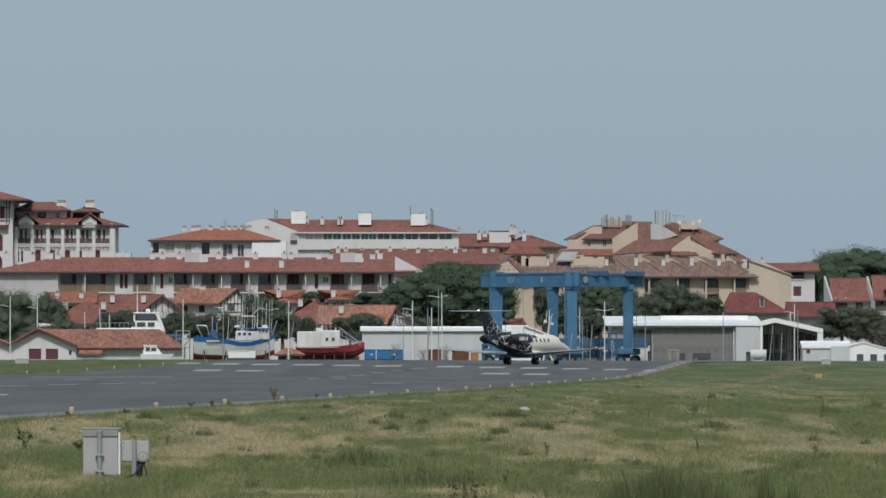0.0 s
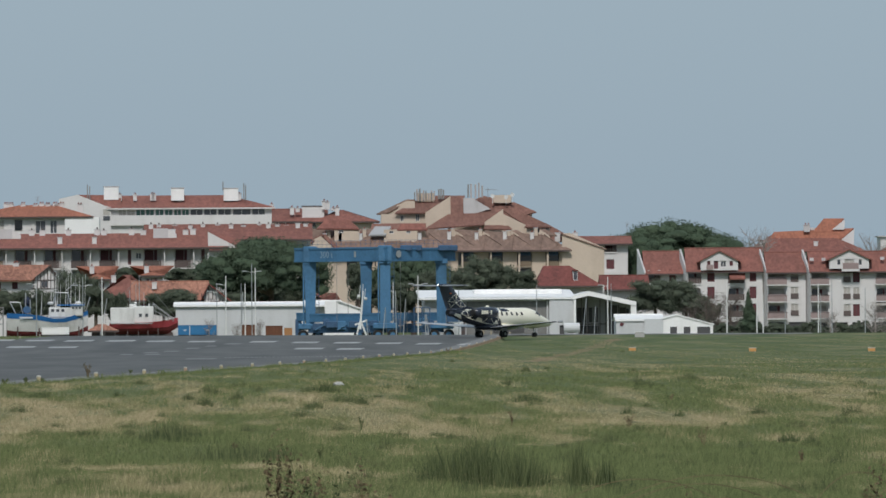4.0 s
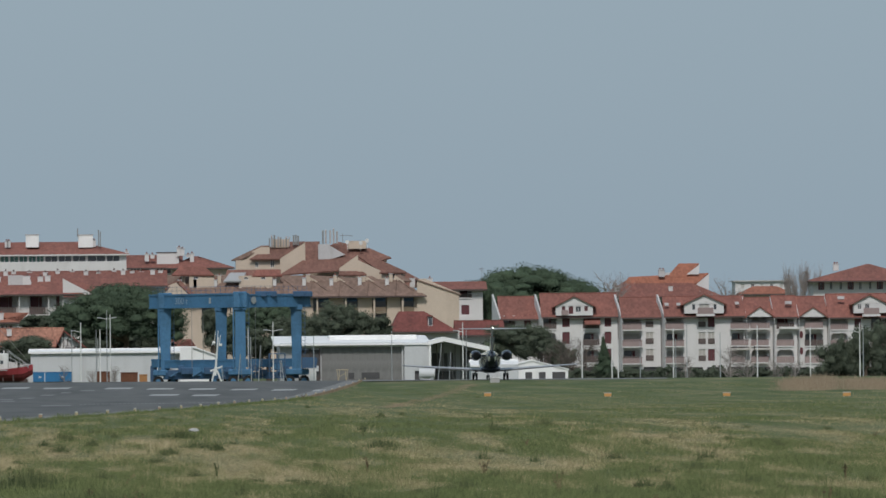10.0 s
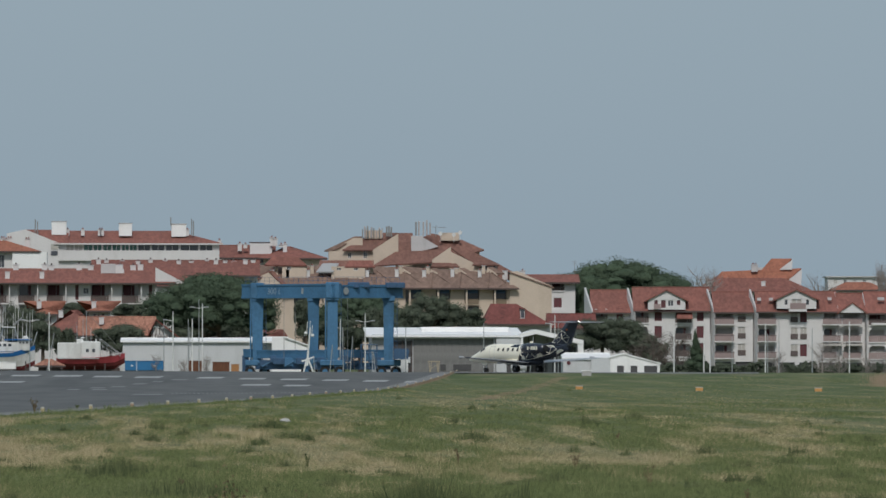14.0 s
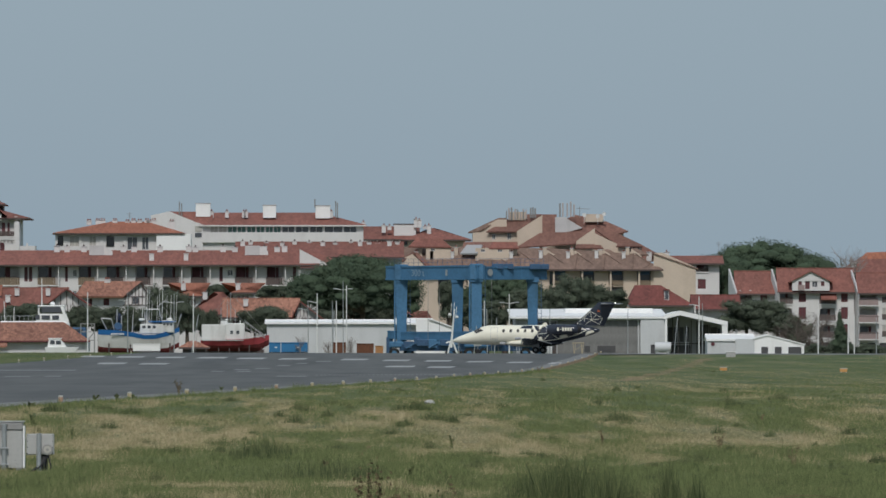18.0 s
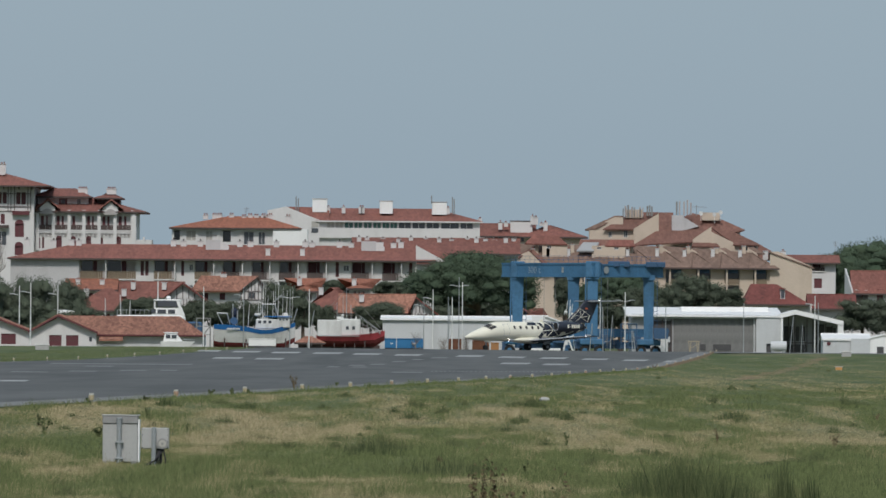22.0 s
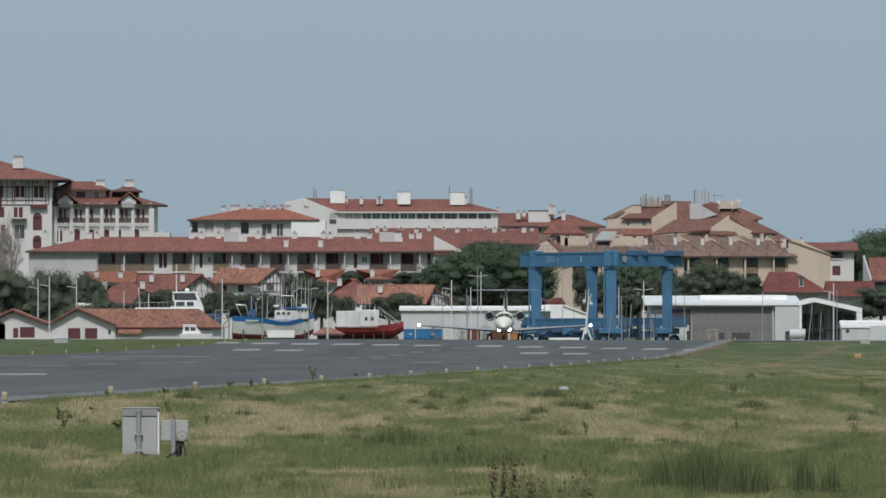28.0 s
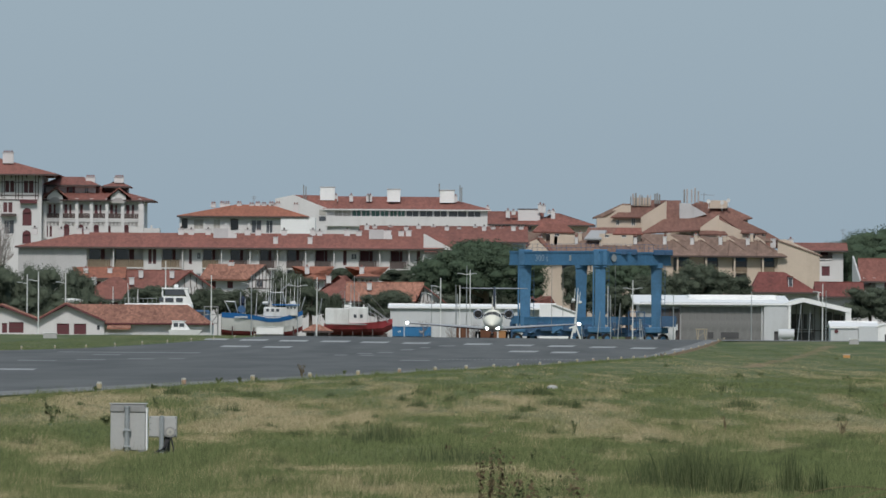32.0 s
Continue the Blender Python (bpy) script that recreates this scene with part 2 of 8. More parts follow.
# ---- ground, runway ----
def blend_ground():
    m = bpy.data.materials.new("meadow_soil_and_sward")
    m.use_nodes = True
    n, l = m.node_tree.nodes, m.node_tree.links
    b = n["Principled BSDF"]
    b.inputs["Roughness"].default_value = 0.95
    b.inputs["Specular IOR Level"].default_value = 0.15
    g = n.new("ShaderNodeNewGeometry")
    mp = n.new("ShaderNodeMapping")
    mp.inputs["Scale"].default_value = (0.22, 0.035, 0.1)
    l.new(g.outputs["Position"], mp.inputs[0])
    n1, n2 = n.new("ShaderNodeTexNoise"), n.new("ShaderNodeTexNoise")
    n1.inputs["Scale"].default_value, n1.inputs["Detail"].default_value = 1.0, 6
    n2.inputs["Scale"].default_value, n2.inputs["Detail"].default_value = 2.5, 5
    l.new(mp.outputs[0], n1.inputs["Vector"])
    l.new(g.outputs["Position"], n2.inputs["Vector"])
    r1, r2 = n.new("ShaderNodeValToRGB"), n.new("ShaderNodeValToRGB")
    e = r1.color_ramp.elements
    e[0].position, e[0].color = 0.36, (0.078, 0.108, 0.048, 1)
    e[1].position, e[1].color = 0.72, (0.21, 0.195, 0.115, 1)
    q = e.new(0.52)
    q.color = (0.11, 0.135, 0.062, 1)
    r2.color_ramp.elements[0].color, r2.color_ramp.elements[1].color = (0.6, 0.6, 0.6, 1), (1.25, 1.25, 1.2, 1)
    mx = n.new("ShaderNodeMixRGB")
    mx.blend_type = "MULTIPLY"
    mx.inputs[0].default_value = 1
    l.new(n1.outputs["Fac"], r1.inputs[0])
    l.new(n2.outputs["Fac"], r2.inputs[0])
    l.new(r1.outputs[0], mx.inputs[1])
    l.new(r2.outputs[0], mx.inputs[2])
    l.new(mx.outputs[0], b.inputs["Base Color"])
    bp = n.new("ShaderNodeBump")
    bp.inputs["Distance"].default_value = 0.1
    l.new(n2.outputs["Fac"], bp.inputs["Height"])
    l.new(bp.outputs[0], b.inputs["Normal"])
    return m


def sheet(name, xs_of, ys, lift, material, dip=False):
    """A strip of ground over rows ys; xs_of(y) gives the x of each row's points."""
    verts, faces, n = [], [], 0
    for y in ys:
        row = xs_of(y)
        n = len(row)
        for x in row:
            z = lie(x, y) + lift
            if dip and -WIDE + 0.4 < x - edge_x(y) < -0.3 and y < 1112:
                z -= 0.12
            verts.append((x, y, z))
    for j in range(len(ys) - 1):
        for i in range(n - 1):
            a = j * n + i
            faces.append((a, a + 1, a + n + 1, a + n))
    me = bpy.data.meshes.new(name)
    me.from_pydata(verts, [], faces)
    me.materials.append(material)
    for p in me.polygons:
        p.use_smooth = True
    return new(name, me)


ROWS = [-400, -100, 0, 60, 90, *range(110, 420, 6), *range(420, 1140, 12), *range(1140, 1440, 20), *range(1440, 2200, 60), 2400, 3000, 4500]
OFFS = [-3500, -1200, -500, -200, -110, -80, -62, -52, -45.6, -44.6, -34, -22.5, -11, -0.5, 0.05, 0.45, 1.5, 3, 5, 7, 9, 12, 15, 22, 30, 38, 46, 56, 70, 90, 130, 220, 500, 1200, 3500]
tagged(sheet("ground", lambda y: [edge_x(y) + s for s in OFFS], ROWS, 0.0, blend_ground(), dip=True), "uneven spring meadow of green and straw-coloured grass", "ground", kind="structure")

M["asphalt"] = mat("worn_asphalt", (0.102, 0.102, 0.096), 0.8, var=0.25, big=14.0, small=0.8, bump=0.004, stain=0.0)
streak = M["asphalt"].node_tree
sb = streak.nodes["Principled BSDF"]
src = sb.inputs["Base Color"].links[0].from_socket
sg, sm, sn, sr, sx = (streak.nodes.new("ShaderNode" + k) for k in ("NewGeometry", "Mapping", "TexNoise", "ValToRGB", "MixRGB"))
sm.inputs["Scale"].default_value = (0.35, 0.012, 1)
sm.inputs["Rotation"].default_value = (0, 0, 0.042)
sn.inputs["Scale"].default_value, sn.inputs["Detail"].default_value = 1.0, 6
sr.color_ramp.elements[0].position, sr.color_ramp.elements[0].color = 0.35, (0.72, 0.72, 0.73, 1)
sr.color_ramp.elements[1].position, sr.color_ramp.elements[1].color = 0.65, (1.12, 1.12, 1.12, 1)
sx.blend_type = "MULTIPLY"
sx.inputs[0].default_value = 1
streak.links.new(sg.outputs["Position"], sm.inputs[0])
streak.links.new(sm.outputs[0], sn.inputs["Vector"])
streak.links.new(sn.outputs["Fac"], sr.inputs[0])
streak.links.new(src, sx.inputs[1])
streak.links.new(sr.outputs[0], sx.inputs[2])
streak.links.new(sx.outputs[0], sb.inputs["Base Color"])
M["asphalt_pale"] = mat("bleached_asphalt_shoulder", (0.19, 0.188, 0.18), 0.85, var=0.25, big=6, small=0.4)
M["line"] = mat("worn_white_marking_paint", (0.38, 0.38, 0.37), 0.7, var=0.4, big=2.0, small=0.4)
RY = [-300, -50, *range(60, 1113, 10), 1112]
tagged(sheet("runway", lambda y: [edge_x(y) + s for s in (-44.6, -34, -22.5, -11, -1.6)], RY, 0.03, M["asphalt"]), "dark grey asphalt runway with worn white markings", "runway", kind="structure")
tagged(sheet("runway_shoulder", lambda y: [edge_x(y) + s for s in (-1.6, -0.6, -0.1)], RY, 0.03, M["asphalt_pale"]), "pale bleached asphalt strip along the runway's edge", "road", kind="structure")
tagged(sheet("turning_pad", lambda y: [edge_x(y) - 0.1 + s for s in (0, 6, 14, 22, 30)], list(range(1052, 1131, 6)), 0.035, M["asphalt_pale"]), "asphalt turning pad at the runway's end", "pavement", kind="structure")


# ---- houses ----
class Site:
    """One building lot: an empty at its foot, and local metres from readings."""

    def __init__(self, name, u, d, label, category="house", group="", z=None, rz=0):
        x = (u - 784) * d / R
        self.d, self.k, self.x0 = d, d / R, x
        self.z0 = lie(x, d) - 0.1 if z is None else z
        self.c = math.cos(radians(rz))
        self.dv = 0.0
        self.top = thing(name, (x, d, self.z0), label, category, group, rz=rz)

    def x(self, u):
        return ((u - 784) * self.k - self.x0) / self.c

    def z(self, v):
        return EYE.z + (645 - v - self.dv) * self.k - self.z0


SHARED = {}


def slab(name, x0, x1, y0, y1, z0, z1, material, parent, label=""):
    w, d, h = round(x1 - x0, 2), round(y1 - y0, 2), round(z1 - z0, 2)
    key = (w, d, h, material)
    if key not in SHARED:
        me = mesh_of(B(-w / 2, w / 2, 0, d, 0, h), name)
        me.materials.append(M[material])
        SHARED[key] = me
    return part(name, SHARED[key], None, parent, label, m=Matrix.Translation(((x0 + x1) / 2, y0, z0)))


def holed(x0, x1, z0, z1, y, thick, holes):
    """A wall with rectangular holes through it."""
    bm = bmesh.new()
    xs = sorted({x0, x1, *[min(max(h[i], x0), x1) for h in holes for i in (0, 1)]})
    zs = sorted({z0, z1, *[min(max(h[i], z0), z1) for h in holes for i in (2, 3)]})
    grid = {}

    def v(i, j, b):
        if (i, j, b) not in grid:
            grid[i, j, b] = bm.verts.new((xs[i], y + (thick if b else 0), zs[j]))
        return grid[i, j, b]

    nx, nz = len(xs) - 1, len(zs) - 1
    solid = [[not any(h[0] < (xs[i] + xs[i + 1]) / 2 < h[1] and h[2] < (zs[j] + zs[j + 1]) / 2 < h[3] for h in holes) for j in range(nz)] for i in range(nx)]

    def s(i, j):
        return 0 <= i < nx and 0 <= j < nz and solid[i][j]

    for i in range(nx):
        for j in range(nz):
            if not solid[i][j]:
                continue
            bm.faces.new((v(i, j, 0), v(i + 1, j, 0), v(i + 1, j + 1, 0), v(i, j + 1, 0)))
            bm.faces.new((v(i, j, 1), v(i, j + 1, 1), v(i + 1, j + 1, 1), v(i + 1, j, 1)))
            if not s(i - 1, j):
                bm.faces.new((v(i, j, 0), v(i, j + 1, 0), v(i, j + 1, 1), v(i, j, 1)))
            if not s(i + 1, j):
                bm.faces.new((v(i + 1, j, 0), v(i + 1, j, 1), v(i + 1, j + 1, 1), v(i + 1, j + 1, 0)))
            if not s(i, j - 1):
                bm.faces.new((v(i, j, 0), v(i, j, 1), v(i + 1, j, 1), v(i + 1, j, 0)))
            if not s(i, j + 1):
                bm.faces.new((v(i, j + 1, 0), v(i + 1, j + 1, 0), v(i + 1, j + 1, 1), v(i, j + 1, 1)))
    return bm


def opening(top, x0, x1, z0, z1, kind, y=0.0, wall="white"):
    """What fills a hole in a wall: w window, s closed red shutters, o open shutters at a window, b blind, d dark, g garage door, l/t loggia, r red door."""
    if kind in "wosbrn":
        win = slab("window" if kind != "r" else "door", x0, x1, y + 0.16, y + 0.2, z0, z1, {"w": "glass", "o": "glass", "s": "timber_red", "b": "blind", "r": "timber_red", "n": "glass_green"}[kind], top)
        if kind in "wbon" and x1 - x0 > 0.5:
            f = B(x0, x1, y + 0.1, y + 0.158, z0, z0 + 0.08)
            box(f, x0, x1, y + 0.1, y + 0.158, z1 - 0.08, z1)
            box(f, x0, x0 + 0.07, y + 0.1, y + 0.158, z0 + 0.08, z1 - 0.08)
            box(f, x1 - 0.07, x1, y + 0.1, y + 0.158, z0 + 0.08, z1 - 0.08)
            box(f, (x0 + x1) / 2 - 0.04, (x0 + x1) / 2 + 0.04, y + 0.1, y + 0.158, z0 + 0.08, z1 - 0.08)
            part("window_frame", f, "timber_red" if kind == "o" else "white", top)
        if kind == "s":
            slab("shutter_seam", (x0 + x1) / 2 - 0.03, (x0 + x1) / 2 + 0.03, y + 0.12, y + 0.156, z0, z1, "timber_dark", top)
        if kind == "o":
            w = (x1 - x0) * 0.5
            slab("shutter", x0 - w - 0.02, x0 - 0.02, y - 0.06, y - 0.005, z0, z1, "timber_red", top)
            slab("shutter", x1 + 0.02, x1 + w + 0.02, y - 0.06, y - 0.005, z0, z1, "timber_red", top)
    elif kind == "g":
        door = slab("garage_door", x0, x1, y + 0.14, y + 0.2, z0, z1, "timber_red", top, "closed oxblood-red garage door")
        n = max(2, round((z1 - z0) / 0.6))
        for i in range(1, n):
            z = z0 + (z1 - z0) * i / n
            slab("panel_joint", x0, x1, y + 0.115, y + 0.138, z - 0.03, z + 0.03, "timber_dark", top)
    elif kind in "ltvmhq":
        deep = {"h": 0.6, "m": 0.95, "q": 2.4}.get(kind, 1.5)
        bm = B(x0 - 0.1, x0, y + 0.3, y + deep, z0, z1)
        box(bm, x1, x1 + 0.1, y + 0.3, y + deep, z0, z1)
        box(bm, x0, x1, y + 0.3, y + deep, z1, z1 + 0.12)
        box(bm, x0, x1, y + 0.0, y + deep, z0 - 0.14, z0)
        log = part("loggia", bm, wall, top, "recessed balcony")
        # q: brown-grey back and full-width dark glass carry the recess's shade as colour
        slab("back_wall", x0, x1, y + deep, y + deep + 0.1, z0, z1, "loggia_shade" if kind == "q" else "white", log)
        w = x1 - x0
        dm = {"l": "glass", "t": "glass", "v": "timber_red", "m": "blind", "h": "timber_red", "q": "glass"}[kind]
        a, b = {"m": (0.06, 0.9), "h": (0.12, 0.36), "q": (0.02, 0.98)}.get(kind, (0.05, 0.5))
        slab("glazed_door", x0 + w * a, x0 + w * b, y + deep - 0.06, y + deep - 0.01, z0, z0 + (z1 - z0) * 0.9, dm, log)
        if kind == "q":
            return
        slab("floor_edge", x0 - 0.06, x1 + 0.06, y - 0.2, y - 0.002, z0 - 0.3, z0 - 0.1, "white", log)
        if w > 2.0 and kind != "m":
            slab("shutter", x0 + w * 0.52, x0 + w * 0.68, y + deep - 0.06, y + deep - 0.01, z0, z0 + (z1 - z0) * 0.9, "timber_red", log)
        rail = {"t": "rail_tan", "m": "rail_pale", "h": "timber_dark"}.get(kind, "rail")
        h = min(1.15, (z1 - z0) * (0.3 if kind == "h" else 0.45))
        n = max(4, int(w / 0.32))
        p = (w + 0.1) / n
        slits = [(x0 - 0.05 + p * (i + 1) - 0.02, x0 - 0.05 + p * (i + 1) + 0.02, z0 + 0.04, z0 + h - 0.1) for i in range(n - 1)]
        bm = holed(x0 - 0.05, x1 + 0.05, z0 - 0.1, z0 + h, y - 0.1, 0.06, slits)
        part("balcony_rail", bm, rail, top)
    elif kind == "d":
        # dark sheet closes the hole: the shade indoors put into colour
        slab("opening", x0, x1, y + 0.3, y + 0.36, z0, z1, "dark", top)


def walls(S, u0, u1, vt, depth, holes=(), wall="white", y=0.0, vb=None, thick=0.3):
    """Four walls between readings u0 and u1, from the ground (or vb) up to vt, with openings in the front."""
    x0, x1, z0, z1 = S.x(u0), S.x(u1), (0.0 if vb is None else S.z(vb)), S.z(vt)
    hs = [(S.x(a), S.x(b), S.z(d), S.z(c), kind) for a, b, c, d, kind in holes]
    part("front_wall", holed(x0, x1, z0, z1, y, thick, hs), wall, S.top)
    for h in hs:
        opening(S.top, *h, y=y, wall=wall)
    slab("side_wall", x0, x0 + thick, y + thick, y + depth, z0, z1, wall, S.top)
    slab("side_wall", x1 - thick, x1, y + thick, y + depth, z0, z1, wall, S.top)
    slab("back_wall", x0 + thick, x1 - thick, y + depth - thick, y + depth, z0, z1, wall, S.top)


def roof(S, u0, u1, ve, vr, y0, y1, kind="gx", tiles="tile_red", inset=None, name="roof", trim="timber_dark", rl=None):
    """A closed roof from eave height ve to ridge height vr: gx ridge along the front, hip, gy gable to the front, lean (rising back), lr/rl (rising to the right or left)."""
    x0, x1, ze, zr = S.x(u0), S.x(u1), S.z(ve), S.z(vr)
    ym, th = (y0 + y1) / 2, 0.22
    bm = bmesh.new()
    if kind == "gx":
        extrude(bm, [(x0, y0, ze), (x0, ym, zr), (x0, y1, ze), (x0, y1, ze - th), (x0, ym, zr - th), (x0, y0, ze - th)], (x1 - x0, 0, 0))
    elif kind == "lean":
        extrude(bm, [(x0, y0, ze), (x0, y1, zr), (x0, y1, zr - th), (x0, y0, ze - th)], (x1 - x0, 0, 0))
    elif kind == "gy":
        xm = (x0 + x1) / 2 if rl is None else S.x(rl)
        extrude(bm, [(x0, y0, ze), (xm, y0, zr), (x1, y0, ze), (x1, y0, ze - th), (xm, y0, zr - th), (x0, y0, ze - th)], (0, y1 - y0, 0))
    elif kind in ("lr", "rl"):
        za, zb = (ze, zr) if kind == "lr" else (zr, ze)
        extrude(bm, [(x0, y0, za), (x1, y0, zb), (x1, y0, zb - th), (x0, y0, za - th)], (0, y1 - y0, 0))
    else:
        i = (y1 - y0) / 2 if inset is None else inset
        il, ir = (i, i) if not isinstance(i, tuple) else i
        e = [bm.verts.new(p) for p in ((x0, y0, ze), (x1, y0, ze), (x1, y1, ze), (x0, y1, ze))]
        f = [bm.verts.new(p) for p in ((x0, y0, ze - th), (x1, y0, ze - th), (x1, y1, ze - th), (x0, y1, ze - th))]
        r = [bm.verts.new((x0 + il, ym, zr)), bm.verts.new((x1 - ir, ym, zr))]
        for q in ((e[0], e[1], r[1], r[0]), (e[1], e[2], r[1]), (e[2], e[3], r[0], r[1]), (e[3], e[0], r[0]), f[::-1]):
            bm.faces.new(q)
        for a in range(4):
            bm.faces.new((e[a], f[a], f[(a + 1) % 4], e[(a + 1) % 4]))
    rf = part(name, bm, tiles, S.top)
    if kind in ("gx", "hip"):
        w = x1 - x0
        slab("fascia", x0, x1, y0 - 0.05, y0 - 0.003, ze - th - 0.06, ze - 0.03, trim, rf)
        if kind == "gx":
            tubes = T((x0, ym, zr), (x1, ym, zr), 0.13, n=6)
            part("ridge_tiles", tubes, tiles, rf)
    return rf


def gable_wall(S, u0, u1, ve, vr, y, wall="white", um=None, thick=0.25):
    xm = (S.x(u0) + S.x(u1)) / 2 if um is None else S.x(um)
    bm = extrude(bmesh.new(), [(S.x(u0), y, S.z(ve)), (S.x(u1), y, S.z(ve)), (xm, y, S.z(vr))], (0, thick, 0))
    return part("gable_wall", bm, wall, S.top)


def poly_wall(S, pts, y, thick, wall, name="wall"):
    """A wall whose outline is given in readings."""
    return part(name, extrude(bmesh.new(), [(S.x(u), y, S.z(v)) for u, v in pts], (0, thick, 0)), wall, S.top)


def chimney(S, u, vt, vb, y, w=0.9, cap="tile_red", wall="white", pots=2):
    """A rendered stack with a slab and pots, standing on the roof at reading u."""
    x, zt, zb = S.x(u), S.z(vt), S.z(vb)
    c = part("chimney", bevelled(x - w / 2, x + w / 2, y, y + 0.8, zb, zt - 0.42, r=0.04), wall, S.top)
    slab("chimney_cap", x - w / 2 - 0.08, x + w / 2 + 0.08, y - 0.08, y + 0.88, zt - 0.42, zt - 0.3, "grey_render", c)
    for i in range(pots):
        px = x + (i - (pots - 1) / 2) * w / max(pots, 1) * 0.9
        part("chimney_pot", T((px, y + 0.4, zt - 0.3), (px, y + 0.4, zt), 0.14, 0.11, 8), cap, c)
    return c


def facet(S, pts, tiles, y, slope=1.7, name="roof_slope", ve=None):
    """One roof slope: its outline in readings, lying back from y as it rises."""
    ve = max(v for _, v in pts) if ve is None else ve
    bm = extrude(bmesh.new(), [(S.x(u), y + (ve - v) * S.k * slope, S.z(v)) for u, v in pts], (0, 0.08, -0.24))
    return part(name, bm, tiles, S.top)


def row_of(u0, u1, n, vt, vb, kinds, fill=0.6):
    """n openings spread evenly between u0 and u1."""
    p = (u1 - u0) / n
    return [(u0 + p * (i + 0.5 - fill / 2), u0 + p * (i + 0.5 + fill / 2), vt, vb, kinds[i % len(kinds)]) for i in range(n)]


# ---- town, from the left ----
def grand_hotel():
    S = Site("grand_hotel", 60, 1900, "white neo-Basque hotel with red roofs and arched galleries", "hotel")
    S.dv = 5.0
    # corner tower
    tower = [(-69.5, -62, 361, 382, "s"), (-70, -60, 399, 417, "s"), (-66, -58, 430, 455, "s"), (-135, -118, 365, 400, "o"), (-90, -73, 365, 400, "o"), (-40.5, -33.5, 361, 381, "s"), (-31.5, -24.5, 361, 381, "s"), (-7.5, 0, 361, 382, "s"), (1.5, 9.5, 361, 382, "s"), (-43.5, -36.5, 399, 417, "s"), (-34.5, -27.5, 399, 417, "s"), (-9.5, 6.5, 416, 440, "s"), (-42, -24, 430, 455, "w"), (-9.5, 5.5, 455, 472, "s"), (-110, -90, 420, 450, "o")]
    walls(S, -290, 24, 347, 30, tower, y=-4)
    roof(S, -320, 54, 349, 300, -7, 29, "hip", inset=18.2)
    chimney(S, -37, 307, 330, -1, 1.9, pots=4)
    # gallery wing
    cols = [29, 57, 85, 111, 138, 166, 197]
    holes = []
    for a, b in zip(cols, cols[1:]):
        holes.append((a + 3, b - 3, 399, 425, "h"))
    arch = [(30, 34), (37, 41), (62, 72), (88, 97), (115, 124), (140, 145), (168, 177)]
    for a, b in arch:
        holes.append((a, b, 441, 459, "s"))
    walls(S, 24, 204, 393, 20, holes, y=0.0)
    for c in cols:
        slab("pilaster", S.x(c - 3), S.x(c + 3), -0.45, -0.01, S.z(462), S.z(391), "white", S.top)
    roof(S, 10, 222, 393, 368, -0.9, 22, "hip", inset=(3.0, 9.0))
    # set-back attic storey
    walls(S, 27, 116, 366, 12, row_of(30, 114, 3, 370, 382, "wow", 0.25), y=5, vb=392)
    roof(S, 20, 122, 366, 351, 3.5, 18, "hip", inset=3.0)
    walls(S, 132, 172, 368, 10, (), y=6, vb=392, wall="timber_dark")
    roof(S, 126, 178, 368, 358, 4, 18, "hip", inset=3.0)
    for u in (46, 158):
        roof(S, u - 20, u + 23, 388, 371, -1.6, 8, "gy", name="dormer_roof")
        poly_wall(S, [(u - 13, 397), (u - 13, 387), (u, 376), (u + 14, 387), (u + 14, 397)], -0.9, 0.3, "white", "dormer_wall")
    for u in (106, 157):
        chimney(S, u, 348, 362, 7, 1.7, pots=4)
    # arched heads over the gallery bays under the dormers, and round-headed windows
    for u, w, v0, r in ((46, 12, 397, 11), (158, 12, 397, 11)):
        pts = [(S.x(u) + math.cos(a * math.pi / 12) * r * S.k, -1.0, S.z(v0 + 2) + math.sin(a * math.pi / 12) * r * S.k * 0.9) for a in range(13)]
        # flat half-disc: the open alcove's shade put into its colour
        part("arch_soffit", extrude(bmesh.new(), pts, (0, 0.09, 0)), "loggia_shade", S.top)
    for a, b in arch:
        c, r = S.x((a + b) / 2), (S.x(b) - S.x(a)) / 2
        pts = [(c + math.cos(q * math.pi / 10) * r, -0.06, S.z(441.5) + math.sin(q * math.pi / 10) * r) for q in range(11)]
        part("arched_head", extrude(bmesh.new(), pts, (0, 0.05, 0)), "timber_red", S.top)
    for u, v, r in ((-1.5, 416, 8), (-2, 455, 7.5)):
        pts = [(S.x(u) + math.cos(q * math.pi / 12) * r * S.k, -4.06, S.z(v + 1) + math.sin(q * math.pi / 12) * r * S.k) for q in range(13)]
        part("arched_head", extrude(bmesh.new(), pts, (0, 0.05, 0)), "timber_red", S.top)
    slab("string_course", S.x(24), S.x(204), -0.3, -0.01, S.z(432), S.z(429), "white", S.top)
    for i in range(26):
        u = 30 + i * 6.6
        slab("corbel", S.x(u), S.x(u + 3.2), -0.25, -0.01, S.z(437), S.z(433), "loggia_shade", S.top)
    slab("garden_wall", S.x(204), S.x(232), -1.0, 6.0, 0, S.z(443), "white", S.top)
    slab("garden_wall", S.x(216), S.x(219), -1.6, -1.0, 0, S.z(438), "white", S.top)
    slab("end_buttress", S.x(197), S.x(203.5), -1.2, 2.0, 0, S.z(400), "white", S.top)
    slab("tower_balcony", S.x(-47), S.x(-20), -5.2, -4.01, S.z(424), S.z(419), "timber_dark", S.top)
    slab("tower_balcony", S.x(-14), S.x(16), -4.9, -4.01, S.z(401), S.z(394), "timber_red", S.top)
